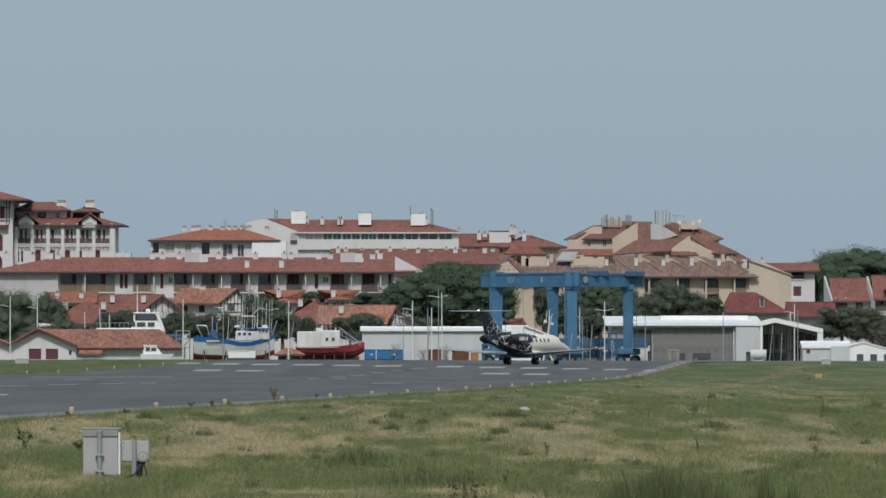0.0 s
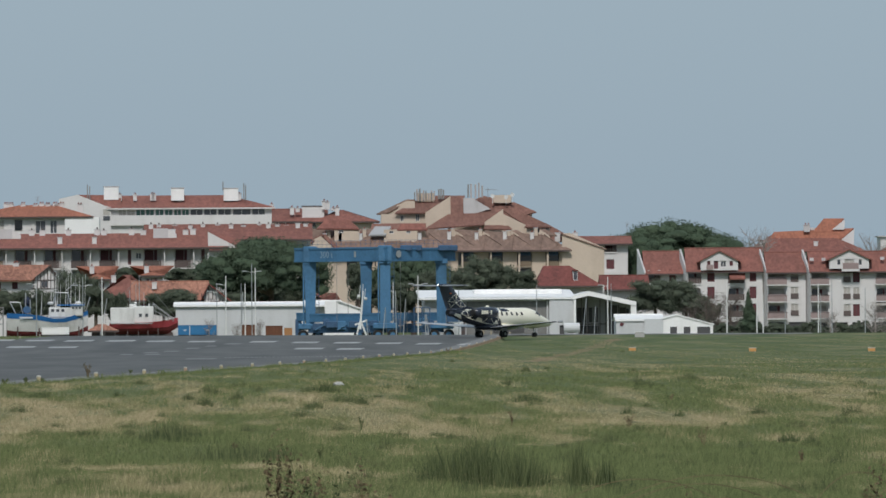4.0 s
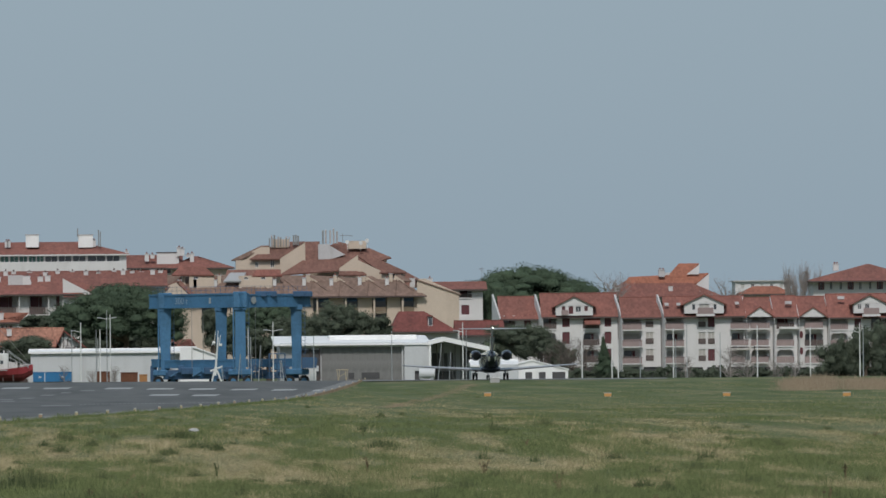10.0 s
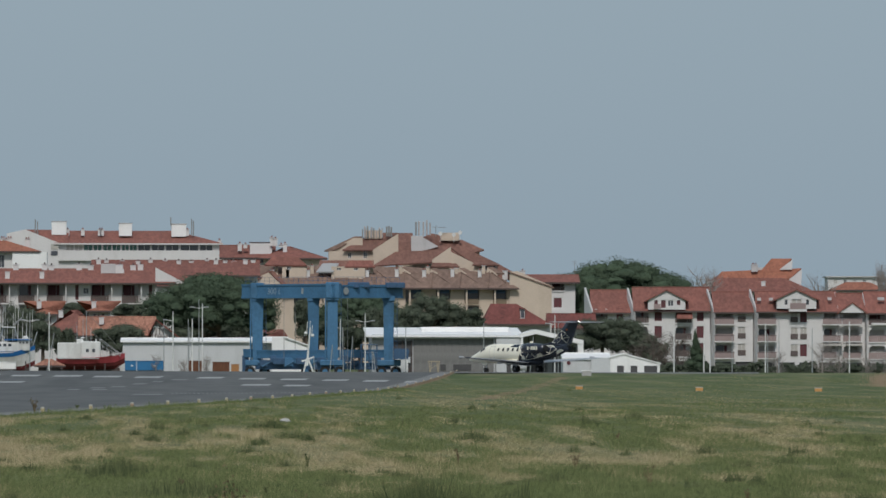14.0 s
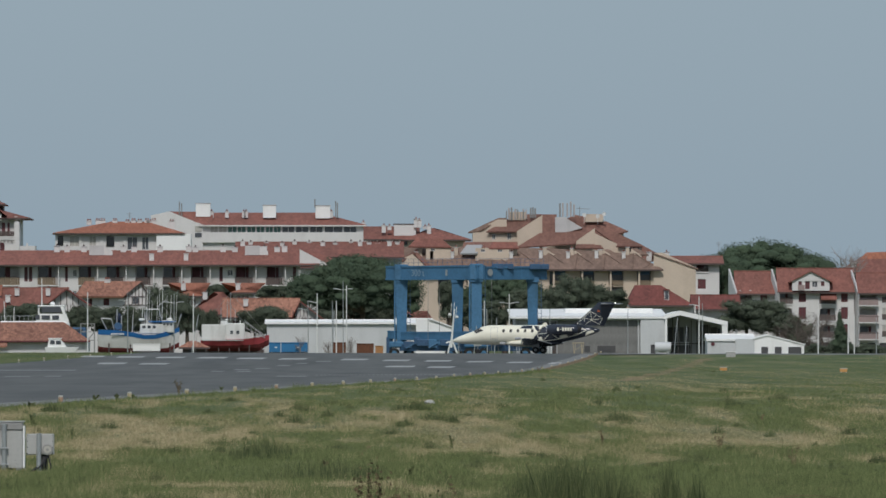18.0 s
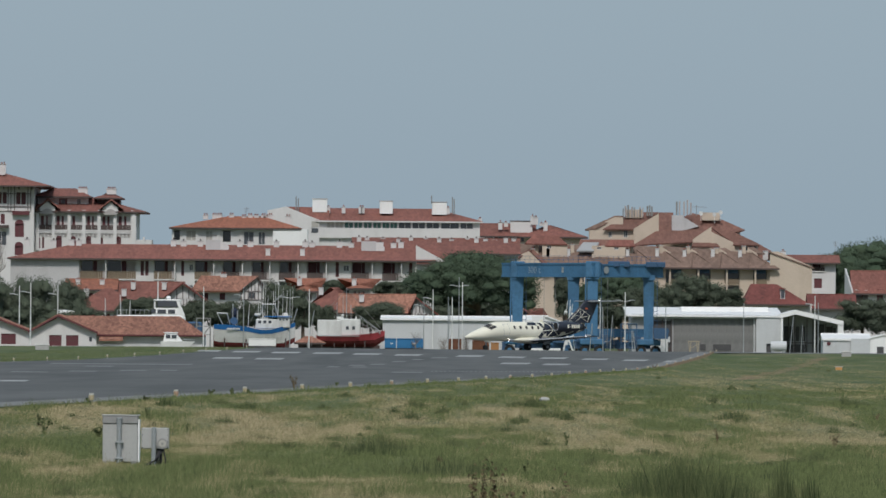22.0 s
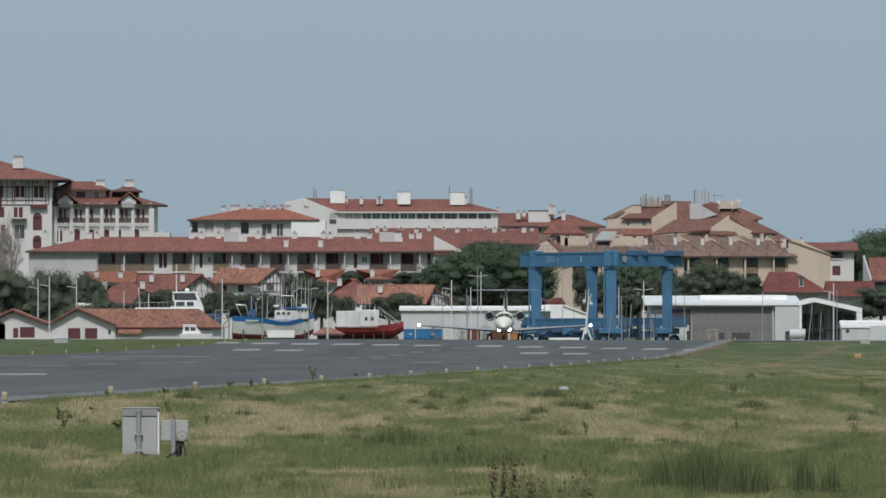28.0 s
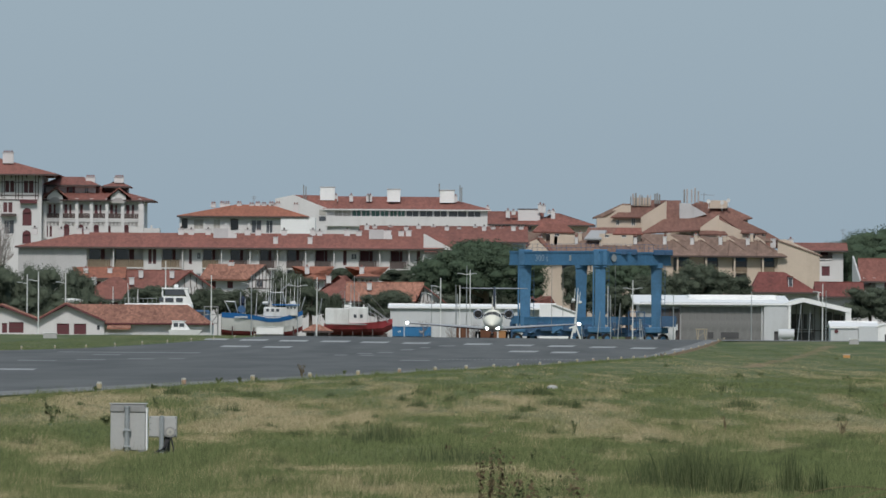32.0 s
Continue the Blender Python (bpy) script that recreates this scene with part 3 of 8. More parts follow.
    for u in (-30, -3, 20):
        slab("eave_brace", S.x(u), S.x(u + 1.6), -6.4, -4.01, S.z(356), S.z(351), "timber_dark", S.top)
    # brackets under the eaves
    for i in range(34):
        u = 28 + i * 5.4
        slab("bracket", S.x(u), S.x(u + 1.6), -0.8, -0.02, S.z(397), S.z(393.4), "timber_dark", S.top)
    # half-timbering on the tower
    for u in (-72, -66, -56, -46.5, -42.5, -22.5, -17.5, -11, 12.5, 17.5):
        slab("timber_post", S.x(u), S.x(u + 1.3), -4.12, -4.005, S.z(393), S.z(350), "timber_dark", S.top)
    for v in (363, 386, 394):
        slab("timber_rail", S.x(-80), S.x(18), -4.14, -4.005, S.z(v + 1.3), S.z(v), "timber_dark", S.top)


def terrace_row():
    S = Site("terrace_row", 350, 1750, "long white terrace with loggias under a red tiled roof", "apartment block")
    S.dv = 2.0
    holes = [(212, 218, 483, 509, "s"), (220, 226, 483, 509, "s"), (284, 289, 483, 509, "s"), (298, 305, 488, 500, "w"), (557, 563, 483, 509, "s"), (571, 581, 488, 499, "w"), (687, 693, 483, 509, "s")]
    for a, b, kk in ((105, 148, "t"), (151, 203, "t"), (236, 271, "t"), (308, 340, "t"), (357, 390, "l"), (409, 439, "l"), (457, 489, "l"), (507, 539, "v"), (585, 620, "v"), (640, 672, "v")):
        holes.append((a, b, 480, 514, kk))
    # a second storey below, mostly behind the trees
    low = [(a, b, c + 37, d + 36, k) for a, b, c, d, k in holes]
    walls(S, 103, 728, 478, 13, holes + low, "white", y=0.0)
    # blank angled end wall: its shade put into the colour with grey render
    walls(S, -18, 103, 477, 14, (), "grey_render", y=-0.8)
    roof(S, -24, 735, 479, 453, -1.8, 15, "hip", inset=(10.8, 2.5))
    for u in (149, 204, 274, 342, 355, 391, 406, 441, 455, 491, 505, 541, 622, 637, 674, 698):
        slab("downpipe", S.x(u), S.x(u + 1.2), -0.15, -0.02, S.z(530), S.z(480), "white", S.top)
    for u in (150, 272, 341, 391.5, 440, 490, 540, 621, 673):
        slab("party_fin", S.x(u), S.x(u + 1.8), -1.3, -0.02, S.z(553), S.z(480.5), "white", S.top)
        # thin brown-grey slab: shade beside the fin put on as colour
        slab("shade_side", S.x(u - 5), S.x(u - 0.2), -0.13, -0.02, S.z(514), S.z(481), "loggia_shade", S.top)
    for u in (4, 51, 83, 96, 264, 282, 312, 382, 401, 447, 498, 510, 559, 580, 610, 632, 655, 668):
        chimney(S, u + 4, 444 - (u % 5) * 0.6, 458, 5.5, 0.9, pots=1, cap="timber_dark")
    for u in (433, 494):
        chimney(S, u + 4, 456, 474, 0.5, 0.75, pots=2)
    for u0, u1 in ((326, 352), (602, 628)):
        walls(S, u0, u1, 445, 3.0, (), "grey_render", y=3.5, vb=462)
        poly_wall(S, [(u1, 446), (u1 + 15, 455), (u1 + 15, 462), (u1, 462)], 3.6, 2.5, "white", "lean_to")
    # east end: gabled cross wing
    walls(S, 698, 730, 482, 12, (), "white", y=-1.0)
    poly_wall(S, [(699, 452), (752, 480), (752, 530), (699, 530)], -1.2, 0.3, "white", "gable_wall")
    roof(S, 700, 800, 484, 451, -1.9, 12, "hip", "tile_red", inset=(0.6, 8.0), name="end_roof")


def white_block():
    S = Site("white_apartment_block", 640, 2050, "large white apartment block with red roof and ribbon windows", "apartment block")
    holes = [(a, b, 413.6, 424.5, kk) for a, b, kk in ((541, 554.5, "b"), (556, 570, "b"), (572, 588, "n"), (589, 604, "n"), (606, 621, "n"), (622.5, 637, "n"), (639, 652, "n"), (653, 666, "n"), (668, 690, "w"), (692, 715, "w"), (717, 740, "w"), (743, 775, "w"), (777, 800, "w"))]
    walls(S, 527, 815, 412, 16, holes, "white", y=0.0)
    slab("parapet_band", S.x(527), S.x(822), -0.7, -0.02, S.z(442), S.z(425), "white", S.top, "rounded white balcony band")
    slab("cornice", S.x(527), S.x(817), -0.5, -0.02, S.z(413.5), S.z(410), "white", S.top)
    roof(S, 520, 818, 411, 388, -0.9, 17, "hip", inset=(0.8, 9.0), trim="white")
    poly_wall(S, [(436, 394), (469, 387), (516, 406), (528, 410), (528, 470), (436, 470)], -0.6, 0.35, "white", "gable_wall")
    facet(S, [(469, 386.5), (518, 410), (545, 411), (545, 387.5)], "tile_red", -0.7, 1.9)
    walls(S, 442, 527, 411, 15, (), "white", y=0.0)
    slab("window", S.x(514), S.x(526), -0.68, -0.61, S.z(423), S.z(413), "blind", S.top)
    slab("window", S.x(514), S.x(526), -0.68, -0.61, S.z(433), S.z(425), "glass", S.top)
    slab("window", S.x(497), S.x(505), -0.68, -0.61, S.z(431), S.z(427), "glass", S.top)
    for u0, u1, v0, v1, y in ((515, 541, 373, 396, 2), (634, 657, 376, 398, 2.5), (727, 753, 377, 399, 2.5)):
        # brighter white than the block's walls: sunlight put into the boxes' colour
        walls(S, u0, u1, v0, 4, (), "metal_white", y=y, vb=v1)
        slab("flat_roof", S.x(u0) - 0.1, S.x(u1) + 0.1, y - 0.1, y + 4.1, S.z(v0), S.z(v0) + 0.12, "grey_render", S.top)
    for u, vt, vb in ((486, 369, 402), (490, 372, 402), (763, 368, 398), (766, 371, 398), (726, 365, 380)):
        part("antenna_panel", bevelled(S.x(u) - 0.1, S.x(u) + 0.1, 1.6, 1.8, S.z(vb), S.z(vt), r=0.03), "antenna", S.top)
    for u in (543, 600, 604, 755, 570, 812):
        chimney(S, u, 383 if u != 812 else 402, 398 if u != 812 else 412, 3, 0.7, pots=1)


def middle_row():
    S = Site("low_red_row", 720, 1840, "low red-roofed row with many white chimney stacks", "house")
    walls(S, 590, 880, 456, 9, (), "white")
    roof(S, 585, 884, 468, 441, -5, 14, "gx", "tile_red")
    for i, u in enumerate((598, 612, 640, 668, 690, 716, 740, 762, 790, 806, 822, 838, 858, 872)):
        chimney(S, u, 436 + (i * 5) % 4, 450, 2 + i % 3, 0.75, pots=1, cap="timber_dark")


def hip_house():
    S = Site("hip_roofed_block", 390, 1960, "white apartment house with an orange hipped roof", "apartment block")
    holes = [(270, 281, 430, 447, "q"), (292, 311, 431, 449, "b"), (327, 339, 431, 448, "b"), (357, 371, 430, 449, "q"), (394, 412, 432, 455, "w"), (420, 432, 432, 455, "w")]
    walls(S, 267, 446, 426, 14, holes, "white")
    # sunlit look of this block put into its colour, a brighter white
    slab("terrace_block", S.x(446), S.x(507), -1.0, 8.0, S.z(460), S.z(427), "metal_white", S.top)
    roof(S, 262, 496, 425, 404, -1.2, 15, "hip", "tile_orange", inset=(10.5, 7.0))
    for u in (325, 341, 350, 371, 393, 404, 415, 428, 432, 440):
        chimney(S, u, 400 - (u % 3), 410, 6, 0.9, pots=2)
    chimney(S, 472, 400, 424, 4, 1.0)
    aerial(S, 397, 388, 408, 6.5)
    for u in (270, 312, 350, 391):
        slab("corner_pier", S.x(u - 3), S.x(u + 1), -0.25, -0.01, S.z(460), S.z(427), "white", S.top)
    slab("cornice", S.x(263), S.x(446), -0.6, -0.01, S.z(428.5), S.z(425.5), "grey_render", S.top)


def back_roofs():
    S = Site("red_roofed_house", 900, 1960, "white house with a red hipped roof and tall stacks", "house")
    walls(S, 816, 905, 436, 12, row_of(820, 900, 4, 438, 446, "wo"), "white")
    roof(S, 812, 912, 436, 414, -1.0, 13, "gx")
    walls(S, 890, 992, 438, 12, (), "cream", y=-2)
    roof(S, 880, 1003, 437, 416, -3, 11, "hip", inset=(6.0, 7.5))
    walls(S, 866, 905, 410, 4, (), "white", y=1.0, vb=436)
    slab("flat_roof", S.x(865), S.x(906), 0.9, 5.1, S.z(410), S.z(408.5), "timber_dark", S.top)
    for u, vt, vb in ((848, 408, 425), (905, 397, 416), (911, 399, 416), (928, 408, 436), (921, 410, 418), (858, 409, 420)):
        chimney(S, u, vt, vb, 0.5, 0.75, pots=1)


def beige_cluster():
    S = Site("stepped_apartment_block", 1160, 1880, "beige stepped apartment block with brown and red tile roofs", "apartment block")
    # top tier, left: a half gable and a slope above a little terrace
    poly_wall(S, [(1006, 424), (1050, 401), (1066, 401), (1066, 470), (1006, 470)], 4.0, 0.3, "cream", "gable_wall")
    walls(S, 1006, 1098, 424, 8, [(1040, 1046, 427, 437, "w"), (1067, 1074, 424, 437, "w")], "cream", y=3.4, vb=470)
    facet(S, [(998, 423), (1051, 398), (1066, 398), (1012, 423)], "tile_brown", 3.5, 0.4)
    facet(S, [(1030, 422), (1084, 422), (1130, 391), (1083, 391)], "tile_russet", 2.6)
    poly_wall(S, [(1084, 422), (1129, 393), (1129, 450), (1084, 450)], 2.3, 0.3, "cream", "gable_wall")
    facet(S, [(1126, 426), (1156, 426), (1156, 391), (1126, 391)], "tile_russet", 4.0)
    walls(S, 1152, 1173, 397, 3.2, (), "grey_render", y=1.6, vb=426)
    poly_wall(S, [(1173, 400), (1200, 416), (1173, 424)], 1.8, 2.0, "grey_render", "lean_to")
    facet(S, [(1172, 424), (1240, 432), (1282, 421), (1244, 404), (1190, 392), (1172, 399)], "tile_russet", 4.0, 1.2)
    walls(S, 1126, 1274, 424, 8, [(1262, 1270, 424.5, 431, "w")], "cream", y=5.5, vb=470)
    # middle tier
    facet(S, [(1082, 451), (1156, 445), (1158, 420), (1126, 424)], "tile_russet", -2.0)
    facet(S, [(1104, 449), (1188, 444), (1222, 416), (1157, 420)], "tile_russet", -2.6)
    poly_wall(S, [(1188, 440), (1221, 417), (1221, 450), (1188, 454)], -2.9, 0.3, "cream", "gable_wall")
    facet(S, [(1221, 418), (1240, 416), (1304, 446), (1262, 447)], "tile_russet", -2.4, 0.8)
    poly_wall(S, [(1221, 426), (1264, 447), (1264, 466), (1221, 450)], -3.1, 0.4, "cream", "gable_wall")
    facet(S, [(1186, 452), (1236, 452), (1220, 437), (1192, 437)], "tile_russet", -4.0)
    walls(S, 1262, 1303, 447, 6, [(1274, 1300, 450, 460, "w")], "cream", y=-4.2, vb=474)
    facet(S, [(1258, 449), (1306, 449), (1298, 444), (1262, 444)], "tile_russet", -4.9)
    facet(S, [(1298, 478), (1346, 470), (1304, 446), (1298, 447)], "tile_russet", -4.4, 1.0)
    facet(S, [(985, 456), (1085, 456), (1085, 441), (990, 441)], "tile_russet", -2.5)
    # long brown roof in front, with loggias under it
    holes = []
    for a, b in ((943, 968), (993, 1018), (1043, 1068), (1093, 1118), (1139, 1168), (1193, 1218), (1243, 1269), (1293, 1317)):
        holes.append((a, b, 492, 517, "q"))
        holes.append((a, b, 521, 547, "q"))
    walls(S, 900, 1345, 490, 12, holes, "cream", y=-12)
    facet(S, [(870, 491), (1339, 491), (1296, 466), (1262, 461), (1140, 453), (870, 450)], "tile_brown", -13.5, 1.7, "long_roof")
    slab("gutter", S.x(870), S.x(1338), -13.7, -13.45, S.z(493.5), S.z(491.3), "timber_dark", S.top)
    # each bay has a hipped roof of its own, with a cream gable stub behind it
    for i in range(7):
        u = 982 + i * 50
        v = 461 - 6 * math.sin(i * 1.1) * 0.3
        facet(S, [(u - 34, 490.5), (u + 2, 490.5), (u + 6, v), (u - 2, v)], "tile_brown", -13.65, 1.62, "bay_roof", 491)
        facet(S, [(u + 2, 490.5), (u + 17, 490.5), (u + 34, 482), (u + 6, v)], "tile_brown", -13.6, 1.66, "bay_roof", 491)
        if i > 2:
            poly_wall(S, [(u - 1, v + 4), (u + 2, v - 6), (u + 18, v + 4), (u + 16, v + 8)], -9.2, 0.4, "cream", "gable_stub")
            facet(S, [(u + 1, v - 6.5), (u + 18, v + 3.5), (u + 32, v + 4), (u + 12, v - 7.5)], "tile_brown", -9.3, 1.0, "stub_roof")
        yr = -13.65 + (491 - v) * S.k * 1.62
        part("hip_ridge", T((S.x(u + 6), yr - 0.1, S.z(v) + 0.05), (S.x(u + 2), -13.75, S.z(490)), 0.08, n=6), "tile_brown", S.top)
        part("valley", T((S.x(u + 6), yr - 0.05, S.z(v) + 0.03), (S.x(u + 34), -12.2, S.z(481.5)), 0.06, n=6), "tile_brown", S.top)
        slab("bay_fin", S.x(u + 13), S.x(u + 16), -13.2, -12.02, S.z(547), S.z(494), "cream", S.top)
    for u in (1146, 1196, 1246, 1295):
        slab("awning", S.x(u), S.x(u + 20), -11.9, -11.7, S.z(500), S.z(494), "blue_dark", S.top)
        slab("balcony_rail", S.x(u - 2), S.x(u + 22), -12.1, -12.02, S.z(519), S.z(510), "rail_tan", S.top)
    # lower roofs and gables in front, over the crane
    poly_wall(S, [(876, 486), (876, 474), (898, 464), (921, 486)], -14.2, 0.4, "cream", "gable_wall")
    facet(S, [(872, 474), (898, 461), (904, 461), (880, 476)], "tile_russet", -14.5, 0.6, "gable_roof")
    facet(S, [(897, 461), (924, 486), (932, 486), (906, 460)], "tile_russet", -14.5, 0.6, "gable_roof")
    walls(S, 922, 966, 451, 3, [(930, 938, 453, 459, "w")], "cream", y=-10.5, vb=477)
    facet(S, [(891, 450), (966, 451), (950, 436), (905, 436)], "tile_red", -10.8, 1.4, "low_roof")
    walls(S, 1009, 1068, 453, 3, [(1018, 1026, 455, 460, "w"), (1048, 1056, 455, 460, "w")], "cream", y=-10.8, vb=478)
    facet(S, [(1032, 453), (1086, 453), (1078, 442), (1040, 442)], "tile_red", -10.9, 1.4, "low_roof")
    for i, u in enumerate((862, 905, 932, 968, 1018, 1072, 1124, 1172, 1222, 1270)):
        chimney(S, u, 454 + (i % 2) * 2, 478, -10.5, 0.62, pots=1, wall="white")
        chimney(S, u + 7, 448 + (i % 3) * 2, 470, -9.6, 0.62, pots=1, wall="cream")
    for u in (1316, 1347):
        chimney(S, u, 456, 476, -6, 0.9, pots=1)
    facet(S, [(982, 462), (1012, 462), (1022, 447), (994, 447)], "metal_grey", -11.2, 1.6, "skylight")
    # the long cream flank
    poly_wall(S, [(1322, 462), (1336, 461), (1396, 487), (1396, 560), (1322, 560)], -12.6, 0.4, "cream", "flank_wall")
    roof(S, 1322, 1400, 489, 462, -12.8, 2, "rl", "tile_brown", name="flank_roof")
    # masts on the roof
    for u, vt, vb in ((1161, 372, 396), (1166, 371, 396), (1174, 372, 396), (1180, 369, 396), (1186, 374, 396), (1070, 380, 402), (1075, 379, 402), (1109, 380, 398), (1082, 382, 402), (1117, 381, 398), (1113, 379, 398), (1096, 382, 400)):
        part("antenna_panel", bevelled(S.x(u) - 0.14, S.x(u) + 0.14, 5.2, 5.5, S.z(vb), S.z(vt), r=0.03), "antenna" if u % 2 else "loggia_shade", S.top)
    for u in range(1066, 1102, 5):
        part("antenna_panel", bevelled(S.x(u) - 0.1, S.x(u) + 0.1, 5.0, 5.2, S.z(400), S.z(383 + u % 3 * 2), r=0.03), "loggia_shade" if u % 2 else "antenna", S.top)
    part("aerial_mast", T((S.x(1196), 5, S.z(398)), (S.x(1196), 5, S.z(378)), 0.05, n=5), "antenna", S.top)
    part("aerial_mast", T((S.x(1190), 5, S.z(381)), (S.x(1214), 5, S.z(382)), 0.04, n=5), "antenna", S.top)
    slab("plant_room", S.x(1206), S.x(1238), 6, 10, S.z(405), S.z(391), "cream", S.top)
    slab("plant_room", S.x(1070), S.x(1100), 5.6, 9, S.z(402), S.z(387), "cream", S.top)
    for u, v in ((1204, 393), (1228, 395), (1239, 391)):
        c = Vector((S.x(u), 4.6, S.z(v)))
        bm = bmesh.new()
        tube(bm, c, c + Vector((0.1, 0.18, 0)), 0.38, 0.1, 12)
        tube(bm, c + Vector((0, 0.2, 0)), c + Vector((0, 0.2, -1.4)), 0.04, n=6)
        part("satellite_dish", bm, "pole_white", S.top)


def aerial(S, u, vt, vb, y):
    """A roof aerial: a thin mast with short cross rods."""
    bm = T((S.x(u), y, S.z(vb)), (S.x(u), y, S.z(vt)), 0.035, n=5)
    for i, w in enumerate((5, 4, 3)):
        tube(bm, (S.x(u - w), y, S.z(vt + 2 + i * 3)), (S.x(u + w), y, S.z(vt + 2 + i * 3)), 0.025, n=4)
    part("roof_aerial", bm, "antenna", S.top)


def link_house():
    S = Site("corner_house", 1400, 1900, "white corner house with a red roof and balconies", "house")
    walls(S, 1350, 1442, 478, 12, [(1401, 1422, 481, 493, "v"), (1404, 1418, 507, 524, "s")], "white")
    roof(S, 1338, 1450, 479, 466, -1.2, 13, "gx")
    aerial(S, 1443, 440, 470, 6)
    slab("balcony", S.x(1400), S.x(1424), -1.0, -0.02, S.z(534), S.z(529), "white", S.top)
    S2 = Site("dark_roofed_hall", 1335, 1690, "low building with a broad dark red tiled roof", "house")
    walls(S2, 1286, 1400, 552, 14, (), "white")
    roof(S2, 1277, 1397, 553, 517, -1.5, 15, "hip", "tile_dark", inset=(1.5, 5.0))
    slab("dormer", S2.x(1345), S2.x(1353), 0.6, 6.0, S2.z(545), S2.z(527), "white", S2.top, "narrow roof dormer")
    slab("dormer_window", S2.x(1346), S2.x(1352), 0.5, 0.59, S2.z(542), S2.z(528.5), "glass", S2.top)
    slab("dormer_cap", S2.x(1344), S2.x(1354), 0.3, 6.0, S2.z(526.9), S2.z(525), "tile_dark", S2.top)
    S3 = Site("low_red_roofed_house", 1440, 1700, "low house with a dark red roof among trees", "house")
    walls(S3, 1396, 1470, 560, 10, (), "white")
    roof(S3, 1392, 1480, 560, 535, -1.2, 11, "gx", "tile_dark")


def sheds():
    S = Site("white_shed", 800, 1555, "long pale grey boatyard shed with a white roof", "shed")
    walls(S, 641, 868, 584, 16, (), "metal_lightgrey")
    roof(S, 637, 872, 583, 579, -0.4, 17, "gx", "metal_white", trim="metal_white")
    walls(S, 868, 930, 586, 12, (), "metal_lightgrey", y=2)
    poly_wall(S, [(905, 577), (930, 577), (968, 591), (968, 645), (905, 645)], 0.9, 0.3, "metal_white", "gable_end")
    part("gable_roof", extrude(bmesh.new(), [(S.x(928), 0.6, S.z(575.5)), (S.x(971), 0.6, S.z(591)), (S.x(971), 0.6, S.z(593)), (S.x(928), 0.6, S.z(578))], (0, 13, 0)), "metal_white", S.top)
    roof(S, 868, 935, 584, 577, 1.0, 14, "gx", "metal_white", trim="metal_white")
    H = Site("boat_hangar", 1260, 1520, "grey boat hangar with white roof, side netting and open end", "hangar")
    walls(H, 1082, 1302, 577, 30, [(1228, 1260, 625, 637, "d")], "metal_grey", y=0.0)
    for i in range(11):
        u0 = 1156 + i * 13.2
        slab("netting_panel", H.x(u0), H.x(u0 + 13.22), -0.12, -0.02, H.z(642), H.z(580), "mesh_grey", H.top)
    # flat dark sheet on the wall: the bay's shade put into colour
    slab("open_bay", H.x(1120), H.x(1153), -0.14, -0.02, H.z(642), H.z(584), "dark", H.top, "dark sheet for the shade in the bay")
    for a, b, v0, v1, mt in ((1122, 1148, 606, 600, "blue_dark"), (1120, 1135, 640, 628, "galv"), (1138, 1150, 640, 632, "timber_dark"), (1124, 1150, 622, 612, "metal_lightgrey")):
        slab("stored_goods", H.x(a), H.x(b), -0.5, -0.15, H.z(v0), H.z(v1), mt, H.top)
    for u in (1121, 1136, 1152):
        part("bay_post", T((H.x(u), -0.3, 0), (H.x(u), -0.3, H.z(582)), 0.08, n=6), "timber_dark", H.top)
    slab("fascia_band", H.x(1082), H.x(1302), -0.3, -0.13, H.z(580), H.z(572), "metal_lightgrey", H.top)
    part("corner_pipe", T((H.x(1299), -0.3, H.z(645)), (H.x(1299), -0.3, H.z(576)), 0.14, n=8), "metal_lightgrey", H.top)
    # low openings are dark sheets too, their shade given as colour
    for u0, u1 in ((1203, 1213), (1226, 1258)):
        slab("low_opening", H.x(u0), H.x(u1), -0.2, -0.13, H.z(636), H.z(625), "dark", H.top)
    part("upper_roof", bevelled(H.x(1172), H.x(1330), 14, 26, H.z(574), H.z(558), r=0.15), "metal_white", H.top)
    walls(H, 1302, 1347, 573, 28, [(1320, 1333, 623, 642, "d")], "metal_lightgrey", y=-1.0)
    roof(H, 1072, 1350, 574, 558, -1.2, 30, "lean", "metal_white", trim="metal_white")
    # open gabled end
    bm = bmesh.new()
    extrude(bm, [(H.x(1343), -1.6, H.z(571)), (H.x(1372), -1.6, H.z(563)), (H.x(1456), -1.6, H.z(582)), (H.x(1456), -1.6, H.z(590)), (H.x(1372), -1.6, H.z(571)), (H.x(1343), -1.6, H.z(578))], (0, 30, 0))
    part("end_roof", bm, "metal_white", H.top)
    slab("frame_post", H.x(1345), H.x(1349), -1.5, -1.1, 0, H.z(573), "metal_white", H.top)
    slab("frame_post", H.x(1446), H.x(1456), -1.5, -1.1, 0, H.z(586), "metal_white", H.top)
    poly_wall(H, [(1349, 572), (1375, 566), (1452, 586), (1452, 645), (1349, 645)], 4, 0.3, "metal_grey", "inner_wall")
    # dark sheets for the glazing, with the darkness inside put into their colour
    for i, (u, w, vt, vb) in enumerate(((1353, 7, 592, 618), (1363, 6, 592, 618), (1374, 6, 592, 618), (1383, 7, 592, 618), (1354, 38, 624, 642), (1412, 12, 588, 640), (1428, 10, 592, 640), (1440, 5, 594, 640))):
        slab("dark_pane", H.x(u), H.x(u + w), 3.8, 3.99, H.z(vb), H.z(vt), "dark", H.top)
